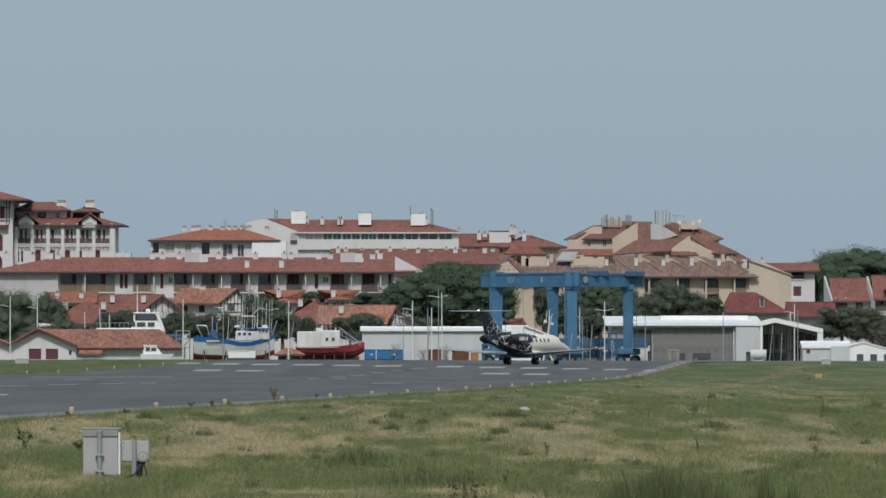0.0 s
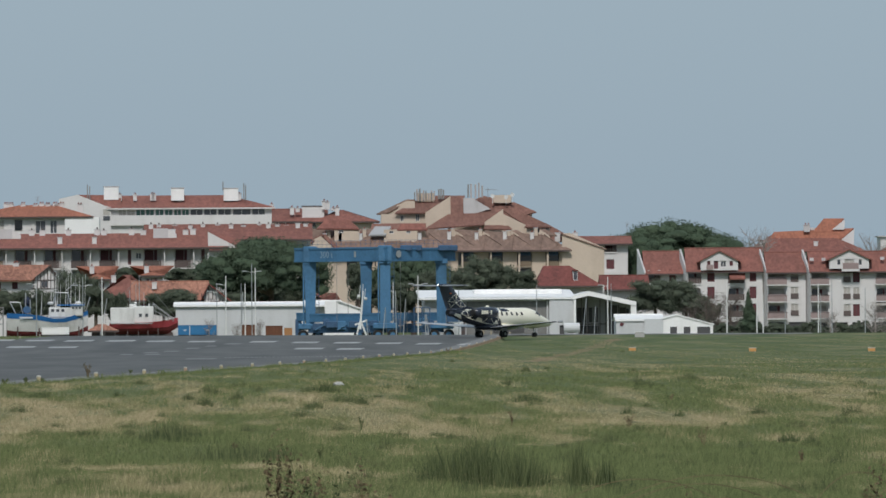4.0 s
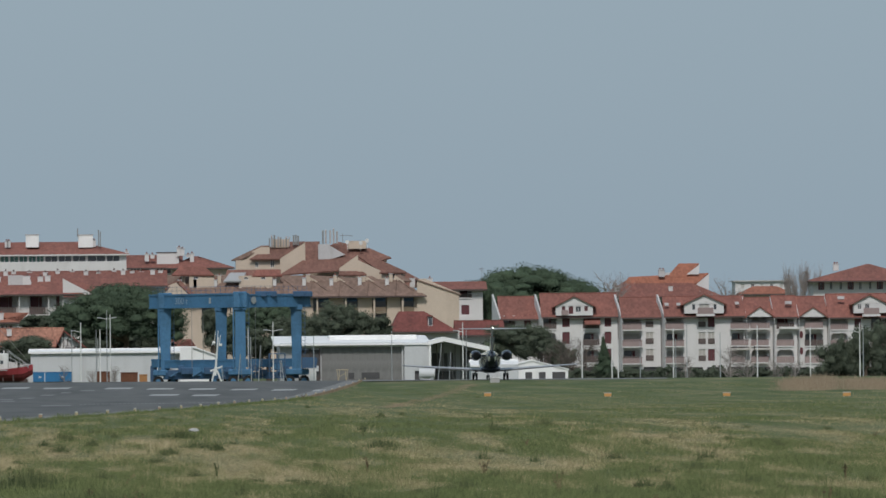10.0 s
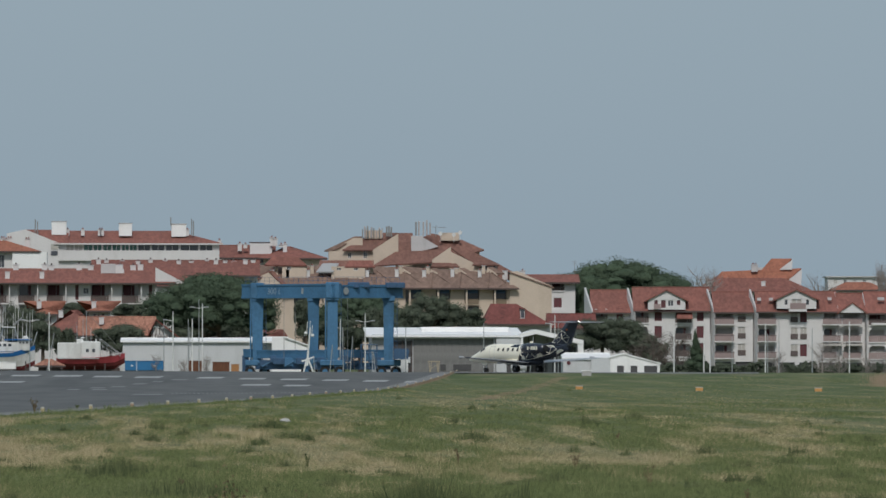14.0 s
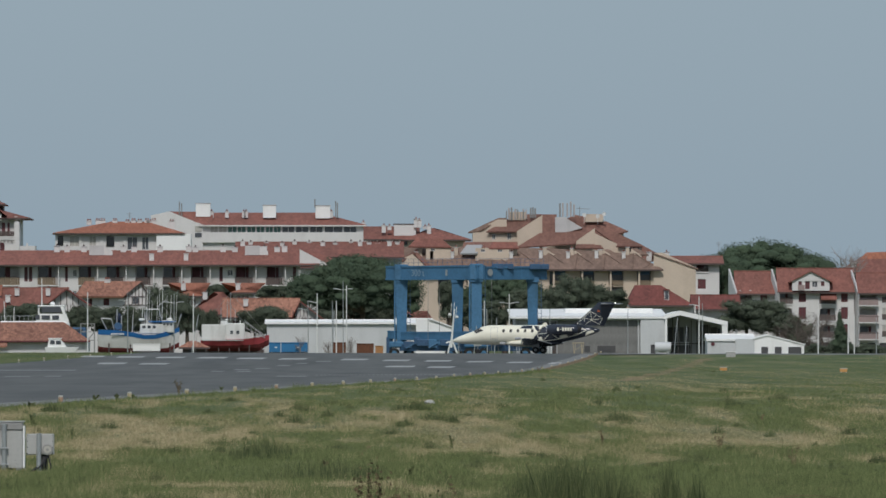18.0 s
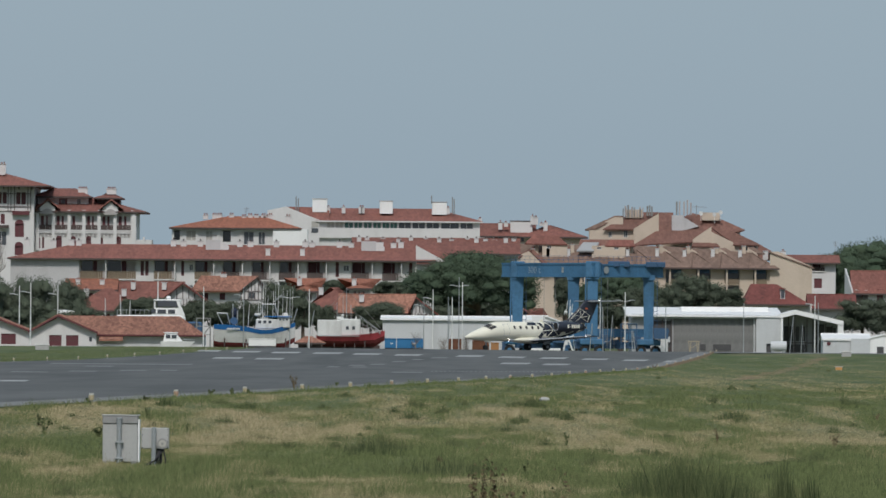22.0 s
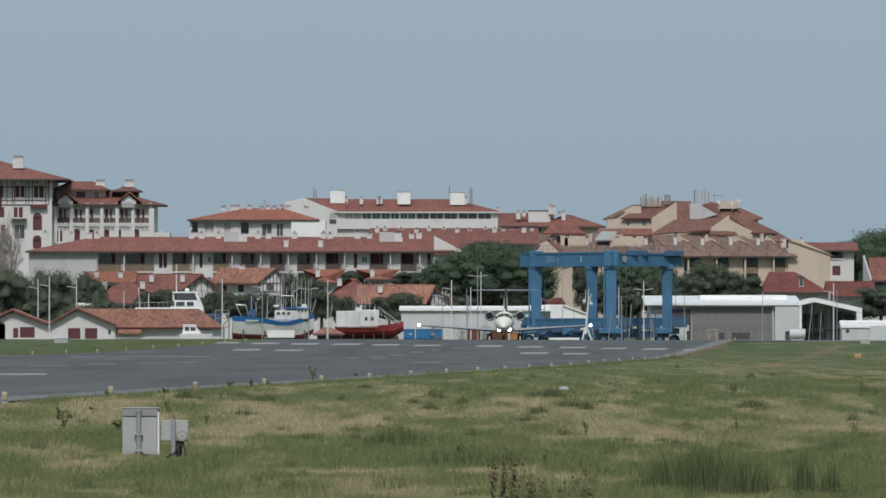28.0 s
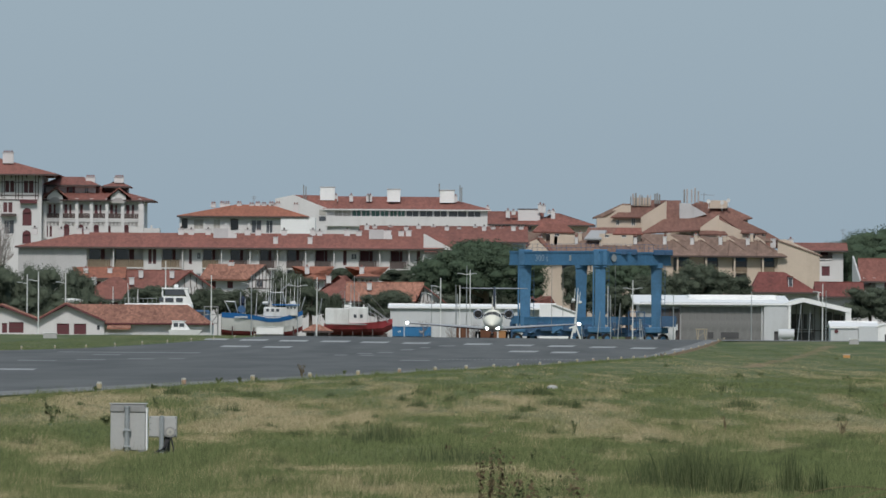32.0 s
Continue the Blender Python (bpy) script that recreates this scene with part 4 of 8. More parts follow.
    for u in (1360, 1371, 1393, 1403, 1410, 1426, 1438):
        slab("mullion", H.x(u), H.x(u + 1.1), 3.6, 3.79, H.z(645), H.z(574 + max(0, u - 1375) * 0.26), "timber_dark", H.top)
    slab("cross_rail", H.x(1351), H.x(1450), 3.55, 3.59, H.z(622), H.z(620.5), "timber_dark", H.top)
    Q = Site("wooden_trestle", 1192, 1500, "pale wooden trestle table beside the hangar", "trestle", z=-1.0)
    part("tabletop", bevelled(Q.x(1181), Q.x(1203), -0.4, 0.4, Q.z(621), Q.z(619), r=0.03), "stake_pale", Q.top)
    for a, b in ((1183, 1187), (1187, 1183), (1201, 1197), (1197, 1201)):
        part("leg", T((Q.x(a), -0.3, 0), (Q.x(b), -0.3, Q.z(621)), 0.07, n=6), "stake_pale", Q.top)
    part("brace", T((Q.x(1184), -0.3, Q.z(634)), (Q.x(1200), -0.3, Q.z(624)), 0.05, n=6), "stake_pale", Q.top)
    W = Site("white_store", 1495, 1460, "low white store shed with garage openings", "shed")
    walls(W, 1421, 1470, 613, 9, (), "metal_lightgrey", y=1)
    roof(W, 1419, 1506, 613, 605, 0.85, 11, "gx", "metal_white", trim="metal_white")
    poly_wall(W, [(1504, 612), (1528, 606), (1592, 623), (1592, 646), (1504, 646)], -0.3, 0.3, "metal_white", "front_wall")
    poly_wall(W, [(1470, 613), (1503.8, 613), (1503.8, 646), (1470, 646)], -0.3, 0.3, "metal_lightgrey", "side_wall")
    poly_wall(W, [(1470, 612), (1592, 623), (1592, 646), (1470, 646)], 9.5, 0.3, "metal_white", "back_wall")
    slab("side_wall", W.x(1592) - 0.3, W.x(1592), 0.0, 9.5, W.z(646), W.z(623), "metal_white", W.top)
    part("sign_disc", T((W.x(1431), 0.98, W.z(622)), (W.x(1431), 0.9, W.z(622)), 0.26, n=16), "timber_red", W.top, "dark red round sign")
    for a, b in ((1516, 1528), (1540, 1552), (1564, 1587)):
        # no hole here: a dark slab on the wall paints the shaded opening
        slab("opening", W.x(a), W.x(b), -0.34, -0.305, W.z(643), W.z(627), "dark", W.top)
        slab("opening_frame", W.x(a) - 0.1, W.x(b) + 0.1, -0.36, -0.345, W.z(627), W.z(625.6), "metal_white", W.top)
    part("roof", extrude(bmesh.new(), [(W.x(u), -0.45, W.z(v)) for u, v in ((1502, 611.5), (1528, 604.8), (1594, 622), (1594, 624), (1528, 606.8), (1502, 613.5))], (0, 11, 0)), "metal_white", W.top)


def boathouses():
    S = Site("boathouse", 150, 1450, "white boathouse with red garage doors and a mixed tile roof", "boathouse")
    S.dv = 4.5
    for u0, u1, um, vr, holes, name in ((-150, -60, -105, 579, [], ""), (-85, 20, -50, 580, [(-46, -37, 613, 630, "g"), (-34, -8, 611, 630, "g")], ""), (20, 135, 68, 577, [(51, 73, 613, 632, "g"), (81, 103, 613, 632, "g"), (122, 127, 616, 624, "w")], "")):
        walls(S, u0, u1, 606, 12, holes, "white")
        gable_wall(S, u0, u1, 606, vr + 5, 0.0, "white", um=um)
    # roofs: two slopes to each gable, the last one with a long side
    for ul, um, ur, vr, ve in ((-152, -100, -65, 579, 604), (-100, -48, 17, 580, 605), (14, 67, 137, 577, 607)):
        bm = bmesh.new()
        extrude(bm, [(S.x(ul), -0.9, S.z(ve)), (S.x(um), -0.9, S.z(vr)), (S.x(ur), -0.9, S.z(ve)), (S.x(ur), -0.9, S.z(ve + 3)), (S.x(um), -0.9, S.z(vr + 3)), (S.x(ul), -0.9, S.z(ve + 3))], (0, 0.3, 0))
        part("barge_board", bm, "timber_red", S.top)
        bm = bmesh.new()
        extrude(bm, [(S.x(ul) - 0.1, -0.85, S.z(ve - 1)), (S.x(um), -0.85, S.z(vr - 1.5)), (S.x(ur), -0.85, S.z(ve - 1)), (S.x(ur), -0.85, S.z(ve + 1)), (S.x(um), -0.85, S.z(vr + 1)), (S.x(ul), -0.85, S.z(ve + 1))], (0, 14, 0))
        part("roof", bm, "tile_mixed", S.top)
    walls(S, 135, 325, 612, 10, (), "white", y=1.0)
    part("long_roof", extrude(bmesh.new(), [(S.x(67), 0.1, S.z(611)), (S.x(328), 0.1, S.z(611)), (S.x(280), 6.5, S.z(578)), (S.x(67), 6.5, S.z(578))], (0, 0.1, -0.25)), "tile_mixed", S.top)
    slab("long_fascia", S.x(137), S.x(328), -0.02, 0.08, S.z(613.5), S.z(611.4), "timber_red", S.top)
    roof(S, 140, 182, 620, 612, -1.6, 1.2, "lean", "tile_mixed", name="porch_roof")


def boathouse_fence():
    S = Site("low_fence", 200, 1440, "low white post-and-rail fence before the boathouse", "fence", z=-1.0)
    bm_z = S.z(634)
    for i in range(26):
        u = 128 + i * 8
        part("post", T((S.x(u), 0, -0.3), (S.x(u), 0, bm_z), 0.05, n=6), "metal_lightgrey", S.top)
    part("rail", T((S.x(128), 0, bm_z - 0.06), (S.x(328), 0, bm_z - 0.06), 0.035, n=6), "metal_lightgrey", S.top)


def small_craft():
    """Boats laid up beside and behind the boathouse."""
    S = Site("motor_yacht", 262, 1490, "white motor yacht with a flying bridge laid up ashore", "motor yacht", z=-1.0)
    part("hull", bevelled(S.x(168), S.x(292), -1.8, 1.8, 0, S.z(581), r=0.3), "metal_white", S.top)
    part("superstructure", loft(bmesh.new(), [[(S.x(a), y, S.z(592)) for a, y in ((228, -1.6), (292, -1.6), (292, 1.6), (228, 1.6))], [(S.x(a), y, S.z(568)) for a, y in ((238, -1.5), (286, -1.5), (286, 1.5), (238, 1.5))]]), "metal_white", S.top)
    part("cabin_glass", bevelled(S.x(243), S.x(278), -1.62, -1.5, S.z(566), S.z(556), r=0.02), "glass", S.top)
    part("hard_top", bevelled(S.x(236), S.x(284), -1.6, 1.6, S.z(556), S.z(553), r=0.08), "metal_white", S.top)
    for u in (238, 282):
        slab("top_strut", S.x(u) - 0.1, S.x(u) + 0.1, -1.4, 1.4, S.z(568), S.z(556), "metal_white", S.top)
    for a, b, v0, v1 in ((232, 240, 578, 570), (243, 258, 578, 571), (262, 274, 578, 571)):
        part("side_window", bevelled(S.x(a), S.x(b), -1.68, -1.55, S.z(v0), S.z(v1), r=0.02), "glass", S.top)
    part("raked_arch", extrude(bmesh.new(), [(S.x(u), -1.66, S.z(v)) for u, v in ((276, 556), (281, 556), (292, 582), (286, 582))], (0, 0.2, 0)), "metal_white", S.top)
    bm = bmesh.new()
    for i in range(8):
        u = 172 + i * 8
        tube(bm, (S.x(u), -1.5, S.z(581)), (S.x(u), -1.5, S.z(572)), 0.03, n=4)
    tube(bm, (S.x(172), -1.5, S.z(572)), (S.x(228), -1.5, S.z(572)), 0.03, n=4)
    part("guard_rail", bm, "galv", S.top)
    part("radar_dome", bevelled(S.x(258), S.x(266), -0.4, 0.4, S.z(553), S.z(547), r=0.12), "metal_white", S.top)
    part("mast", T((S.x(243), 0, S.z(553)), (S.x(243), 0, S.z(505)), 0.09, 0.05, 6), "pole_white", S.top)
    S = Site("inflatable_boat", 92, 1500, "white and red inflatable boat laid up ashore", "boat", z=-1.0)
    part("tube", T((S.x(56), 0, S.z(576)), (S.x(130), 0, S.z(579)), 0.32, 0.28, 12), "metal_white", S.top)
    part("stripe", bevelled(S.x(84), S.x(130), -0.5, 0.5, S.z(583), S.z(580), r=0.05), "hull_red", S.top)
    slab("trestle", S.x(70), S.x(74), -0.3, 0.3, 0, S.z(580), "timber_dark", S.top)
    slab("trestle", S.x(110), S.x(114), -0.3, 0.3, 0, S.z(582), "timber_dark", S.top)
    S = Site("cabin_launch", 266, 1430, "small white cabin launch on a trailer", "boat", z=-1.0)
    part("hull", loft(bmesh.new(), [[(S.x(a), y, S.z(638)) for a, y in ((252, -0.9), (298, -0.9), (298, 0.9), (252, 0.9))], [(S.x(a), y, S.z(627)) for a, y in ((248, -1.1), (309, -1.1), (309, 1.1), (248, 1.1))]]), "metal_white", S.top)
    part("cabin", loft(bmesh.new(), [[(S.x(a), y, S.z(628)) for a, y in ((253, -0.9), (288, -0.9), (288, 0.9), (253, 0.9))], [(S.x(a), y, S.z(613)) for a, y in ((256, -0.8), (276, -0.8), (276, 0.8), (256, 0.8))]]), "metal_white", S.top)
    part("cabin_glass", bevelled(S.x(258), S.x(266), -0.95, -0.84, S.z(622), S.z(615), r=0.02), "glass", S.top)
    part("windscreen", bevelled(S.x(268), S.x(277), -0.95, -0.84, S.z(622), S.z(615.5), r=0.02), "glass", S.top)
    part("roof", bevelled(S.x(254), S.x(279), -0.9, 0.9, S.z(613), S.z(611), r=0.05), "metal_white", S.top)
    part("bow_rail", T((S.x(286), -0.95, S.z(623)), (S.x(309), -0.9, S.z(624)), 0.03, n=5), "galv", S.top)
    slab("trailer", S.x(254), S.x(298), -0.6, 0.6, 0, S.z(638), "galv", S.top)
    for u, vt, du in ((182, 545, 6), (150, 552, 0), (190, 556, -4), (-40, 545, 3)):
        a = mark(u, 640, 1500)
        a.z = -1.4
        b = mark(u - du, vt, 1500)
        m1 = thing("yacht_mast", a, "bare yacht mast standing behind the boathouse", "mast", "bare masts")
        part("spar", T((0, 0, 0), b - a, 0.09, 0.05, 6), "pole_white", m1)
        part("stay", T((1.0, 0, 2), b - a, 0.02, n=4), "antenna", m1)
    S = Site("lifting_frame", 325, 1470, "grey steel boat lifting frame", "frame", z=-1.0)
    bm = bmesh.new()
    for u in (312, 336):
        tube(bm, (S.x(u), 0, 0), (S.x(u), 0, S.z(585)), 0.08, n=6)
    for v in (586, 600, 615):
        tube(bm, (S.x(312), 0, S.z(v)), (S.x(336), 0, S.z(v)), 0.07, n=6)
    tube(bm, (S.x(312), 0, S.z(630)), (S.x(336), 0, S.z(600)), 0.08, n=6)
    part("steel_frame", bm, "antenna", S.top)
    S = Site("parked_van", 305, 1500, "dark van parked beside the boats", "van", z=-1.0)
    part("body", bevelled(S.x(288), S.x(322), -0.9, 0.9, 0.3, S.z(592), r=0.2), "blue_dark", S.top)
    part("windscreen", bevelled(S.x(292), S.x(316), -0.96, -0.88, S.z(600), S.z(595), r=0.03), "glass", S.top)
    for u in (294, 315):
        part("wheel", T((S.x(u), -0.95, 0.33), (S.x(u), -0.7, 0.33), 0.33, n=12), "rubber", S.top)


def village():
    """The low houses between the quay and the terrace."""
    for name, u, d, label, w0, w1, ve, vr, kind, tiles, extra in (
        ("red_roofed_cottage", 150, 1560, "cottage with a broad weathered red roof", 78, 227, 573, 534, "hip", "tile_red", "w"),
        ("red_roofed_cottage", 125, 1640, "cottage with an orange tiled roof", 77, 172, 536, 518, "gx", "tile_orange", ""),
        ("red_roofed_cottage", 230, 1640, "cottage with a red tiled roof and white stacks", 168, 290, 554, 522, "gx", "tile_red", ""),
        ("orange_roofed_house", 503, 1660, "small house with an orange tiled roof", 478, 528, 536, 513, "hip", "tile_orange", ""),
        ("orange_roofed_house", 600, 1665, "small house with an orange tiled roof behind pines", 576, 622, 530, 513, "hip", "tile_orange", ""),
        ("broad_roofed_house", 555, 1630, "house with a broad red roof and white stacks", 497, 612, 569, 529, "hip", "tile_red", ""),
        ("broad_roofed_house", 630, 1600, "house with a long mottled tile roof", 562, 700, 574, 541, "gx", "tile_mixed", ""),
        ("red_roofed_house", 900, 1660, "low house with a red tiled roof behind the crane", 862, 940, 587, 563, "hip", "tile_red", ""),
    ):
        S = Site(name, u, d, label)
        walls(S, w0 + 5, w1 - 5, ve, 9, row_of(w0 + 12, w1 - 12, 3, ve + 6, ve + 18, "os", 0.3), "white")
        roof(S, w0, w1, ve, vr, -1.0, 10, kind, tiles)
        for a in ((0.25, 0.7) if w0 < 300 else (0.3,)):
            chimney(S, w0 + (w1 - w0) * a, vr - 3, vr + 14, 1.5, 0.7, pots=1)
    # half-timbered gables
    for u0, u1, ve, vr, d, um in ((250, 326, 551, 523, 1590, 287), (688, 734, 572, 545, 1598, 700)):
        S = Site("half_timbered_house", (u0 + u1) / 2, d, "white half-timbered house with a red-brown roof")
        walls(S, u0 + 4, u1 - 4, ve, 9, [(u0 + 14, u0 + 22, ve + 4, ve + 14, "s"), (u1 - 24, u1 - 14, ve + 4, ve + 14, "s")], "white")
        gable_wall(S, u0 + 2, u1 - 2, ve, vr + 3, -0.05, "white", um=um)
        roof(S, u0 - 4, u1 + 6, ve + 4, vr, -1.0, 10, "gy", "tile_dark", rl=um)
        for w in (-0.55, -0.28, 0.0, 0.28, 0.55):
            zt = S.z(ve) + (S.z(vr + 4) - S.z(ve)) * (1 - abs(w)) * 0.9
            x = S.x(um) + w * (u1 - u0) * S.k / 2
            slab("gable_stud", x - 0.06, x + 0.06, -0.15, -0.06, S.z(ve + 1), zt, "timber_dark", S.top)
        n = int((u1 - u0) / 6)
        for i in range(n):
            u = u0 + 5 + i * (u1 - u0 - 10) / n
            slab("timber_post", S.x(u), S.x(u + 1.2), -0.14, -0.06, S.z(ve + 14), S.z(ve + 1), "timber_dark", S.top)
        slab("timber_rail", S.x(u0 + 4), S.x(u1 - 4), -0.15, -0.06, S.z(ve + 16), S.z(ve + 14), "timber_dark", S.top)


def brown_house():
    """A weathered house seen on its corner: long slope to the front, timbered gable beside it."""
    S = Site("half_timbered_house", 360, 1620, "half-timbered house with a weathered brown tiled roof")
    walls(S, 308, 386, 535, 8, [(322, 332, 541, 553, "s"), (352, 362, 541, 553, "s")], "white", y=0.2)
    poly_wall(S, [(386, 537), (417, 514), (431, 537), (431, 645), (386, 645)], 0.0, 0.3, "white", "gable_wall")
    part("roof", extrude(bmesh.new(), [(S.x(301), -1.2, S.z(537)), (S.x(388), -1.2, S.z(537)), (S.x(420), 3.5, S.z(510)), (S.x(318), 3.5, S.z(510))], (0, 0.1, -0.25)), "tile_mixed", S.top)
    part("back_slope", extrude(bmesh.new(), [(S.x(318), 3.5, S.z(510)), (S.x(420), 3.5, S.z(510)), (S.x(432), 8.5, S.z(537)), (S.x(301), 8.5, S.z(537))], (0, 0.1, -0.25)), "tile_brown", S.top)
    for a, b in (((386, 538), (419, 511.5)), ((419, 511.5), (434, 540))):
        part("barge_board", extrude(bmesh.new(), [(S.x(a[0]), -0.6, S.z(a[1])), (S.x(b[0]), -0.6, S.z(b[1])), (S.x(b[0]), -0.6, S.z(b[1] + 2)), (S.x(a[0]), -0.6, S.z(a[1] + 2))], (0, 0.8, 0)), "timber_dark", S.top)
    for u, vt in ((390, 537), (396, 532), (402, 528), (408, 523), (414, 519), (420, 522), (426, 532)):
        slab("timber_post", S.x(u), S.x(u + 1.4), -0.1, -0.004, S.z(552), S.z(vt), "timber_dark", S.top)
    for v in (537, 552):
        slab("timber_rail", S.x(386), S.x(431), -0.12, -0.004, S.z(v + 1.5), S.z(v), "timber_dark", S.top)
    slab("window", S.x(404), S.x(414), -0.09, -0.004, S.z(550), S.z(539), "glass", S.top)
    chimney(S, 358, 503, 514, 3.0, 0.9, pots=2)


def apartments():
    """The long white residence with red roofs, loggias and gabled dormers."""
    S = Site("white_residence", 1800, 1800, "long white residence with red roofs, loggias and dormers", "apartment block")
    Y = {}

    def unit(u0, u1, ve, vr, y, cols, tiles="tile_red"):
        S.dv = ((u0 + u1) / 2 - 1840) * 0.0105
        holes = []
        for a, b, kinds in cols:
            for i, kk in enumerate(kinds):
                if kk != ".":
                    top = (549 + i * 30.0)
                    holes.append((a, b, top - 19, top + 3, kk) if kk in "lvm" else (a, b, top - 20, top + 1, kk))
        # passage openings at the foot, added with dark sheets for the shaded ground floor
        n = max(1, round((u1 - u0) / 34))
        p = (u1 - u0) / n
        for i in range(n):
            holes.append((u0 + p * i + 4, u0 + p * (i + 1) - 4, 621, 640, "d"))
        walls(S, u0, u1, ve, 11, holes, "white", y=y)
        for a, b, c, e, kk in holes:
            if kk == "b":
                slab("window_guard", S.x(a), S.x(b), y - 0.08, y - 0.01, S.z(e), S.z(e) + (S.z(c) - S.z(e)) * 0.45, "rail", S.top)
            if kk in "lvm":
                for q, w in ((a, 4.5), (b, -4.5)):
                    poly_wall(S, [(q, c), (q + w, c), (q + w * 0.35, c + 2.4), (q, c + 7)], y - 0.06, 0.1, "white", "corner_bracket")
        roof(S, u0 - 1, u1 + 1, ve, vr, y - 0.9, y + 12, "gx", tiles)
        return holes

    def fin(u0, u1, ve, vr, y):
        """A party wall seen aslant, higher than the roof."""
        S.dv = (u0 - 1840) * 0.0105
        bm = bmesh.new()
        z0 = 0.0
        a, b = (S.x(u0), y + 5.0), (S.x(u1), y - 1.15)
        for quad in (((a[0], a[1], S.z(vr)), (b[0], b[1], S.z(ve) + 0.1), (b[0], b[1], z0), (a[0], a[1], z0)),):
            extrude(bm, quad, (0.3, 0.6, 0) if u0 < 1900 else (0.1, 0.2, 0))
        part("party_wall", bm, "white", S.top)

    unit(1472, 1540, 536, 496, 3.0, [(1478, 1500, "ll."), (1516, 1528, "ss.")])
    unit(1546, 1681, 532, 490, 1.0, [(1547, 1572, "lll"), (1583, 1596, "sss"), (1620, 1648, "lll"), (1658, 1670, "sss")])
    unit(1687, 1757, 533, 497, 0.0, [(1690, 1722, "mml"), (1730, 1744, "bbb")])
    unit(1763, 1906, 531, 495, -1.0, [(1766, 1796, "mlm"), (1823, 1836, "bbb"), (1840, 1852, "sbs"), (1882, 1904, "mlm")])
    unit(1906, 1955, 531, 497, -0.6, [(1917, 1945, "mmm")])
    unit(1956, 1998, 532, 494, -1.2, [(1962, 1992, "vmm")])
    unit(1999, 2052, 532, 495, -0.6, [(2012, 2044, "mlm")])
    unit(2053, 2215, 532, 490, -1.0, [(2058, 2088, "mml"), (2100, 2112, "sss"), (2130, 2160, "lml"), (2170, 2185, "sss")])
    for a, b, y in ((1461, 1472, 3.0), (1536, 1546, 1.0), (1677, 1687, 0.0), (1752, 1763, -1.0), (1904, 1908, -0.8), (1953, 1957, -1.2), (1997, 2001, -0.9), (2050, 2055, -1.0)):
        fin(a, b, 536, 492 if a < 1900 else 495, y)
    # gabled dormers with little balconies
    for um, w, vr, ve, y, holes in ((1605, 38, 494, 513, -0.2, [(1582, 1588, 513.5, 522, "s"), (1594, 1602, 513.5, 527, "s"), (1606, 1616, 513.5, 524, "w"), (1622, 1628, 513.5, 522, "s")]), (1834, 40, 491, 509, -2.2, [(1812, 1817, 510, 519, "w"), (1824, 1842, 509.5, 519, "b"), (1850, 1855, 510, 519, "w")]), (2128, 34, 491, 508, -2.2, [(2105, 2112, 509, 518, "w"), (2118, 2126, 509, 518, "w")])):
        S.dv = (um - 1840) * 0.0105
        walls(S, um - w + 4, um + w - 6, ve, 5, holes, "white", y=y, vb=ve + 17)
        gable_wall(S, um - w + 1, um + w - 3, ve, vr + 2, y - 0.05, "white")
        roof(S, um - w - 2, um + w, ve + 1, vr, y - 0.4, y + 6, "gy", "tile_red", name="dormer_roof")
        if um > 1700:
            slab("balcony", S.x(um - 15), S.x(um + 17), y - 0.9, y - 0.06, S.z(531), S.z(527), "white", S.top)
            slab("balcony_rail", S.x(um - 13), S.x(um + 15), y - 0.9, y - 0.8, S.z(527), S.z(516), "rail_pale", S.top)
        else:
            slab("balcony_rail", S.x(um - 24), S.x(um - 12), y - 0.3, y - 0.2, S.z(529), S.z(520), "rail_pale", S.top)
    for um in (1932, 2026):
        S.dv = (um - 1840) * 0.0105
        gable_wall(S, um - 24, um + 24, 532, 514, -2.0, "white")
        roof(S, um - 27, um + 27, 532, 513, -2.2, 3, "gy", "tile_red", name="dormer_roof")
    # projecting balconies, awnings and oval windows of the middle bays
    S.dv = (1930 - 1840) * 0.0105
    for a, b, i in ((1879, 1914, 0), (1914, 1950, 0), (1880, 1912, 1), (1922, 1948, 1), (1922, 1948, 2), (2012, 2044, 0), (1764, 1798, 0), (1764, 1798, 1), (1764, 1798, 2), (1688, 1724, 0), (1688, 1724, 1), (1688, 1724, 2)):
        y = -2.0 if a > 1750 else -0.9
        v = 552.5 + i * 30
        slab("balcony", S.x(a), S.x(b), y, y + 0.95, S.z(v + 1.8), S.z(v), "white", S.top)
        n = 9
        for j in range(n):
            q = a + 0.6 + (b - a - 1.2) * j / n
            slab("balcony_board", S.x(q), S.x(q + (b - a - 1.2) / n - 0.35), y + 0.02, y + 0.07, S.z(v), S.z(v - 9.5), "rail_pale", S.top)
        slab("handrail", S.x(a), S.x(b), y, y + 0.1, S.z(v - 9.5), S.z(v - 10.6), "rail", S.top)
    for a, b in ((1880, 1914), (1922, 1950)):
        part("awning", extrude(bmesh.new(), [(S.x(a), -1.0, S.z(584.5)), (S.x(b), -1.0, S.z(584.5)), (S.x(b), -2.2, S.z(588)), (S.x(a), -2.2, S.z(588))], (0, 0, -0.25)), "blind", S.top, "faded yellowish awning")
    slab("balcony", S.x(1966), S.x(2001), -2.2, -1.25, S.z(554), S.z(550), "white", S.top)
    for v in (564, 593):
        part("oval_window", extrude(bmesh.new(), [(S.x(2006) + math.cos(j * math.tau / 14) * 0.28, -0.66, S.z(v) + math.sin(j * math.tau / 14) * 0.62) for j in range(14)], (0, 0.04, 0)), "timber_red", S.top)
    roof(S, 1622, 1650, 541, 532, -0.6, 1.0, "lean", "tile_red", name="porch_roof")
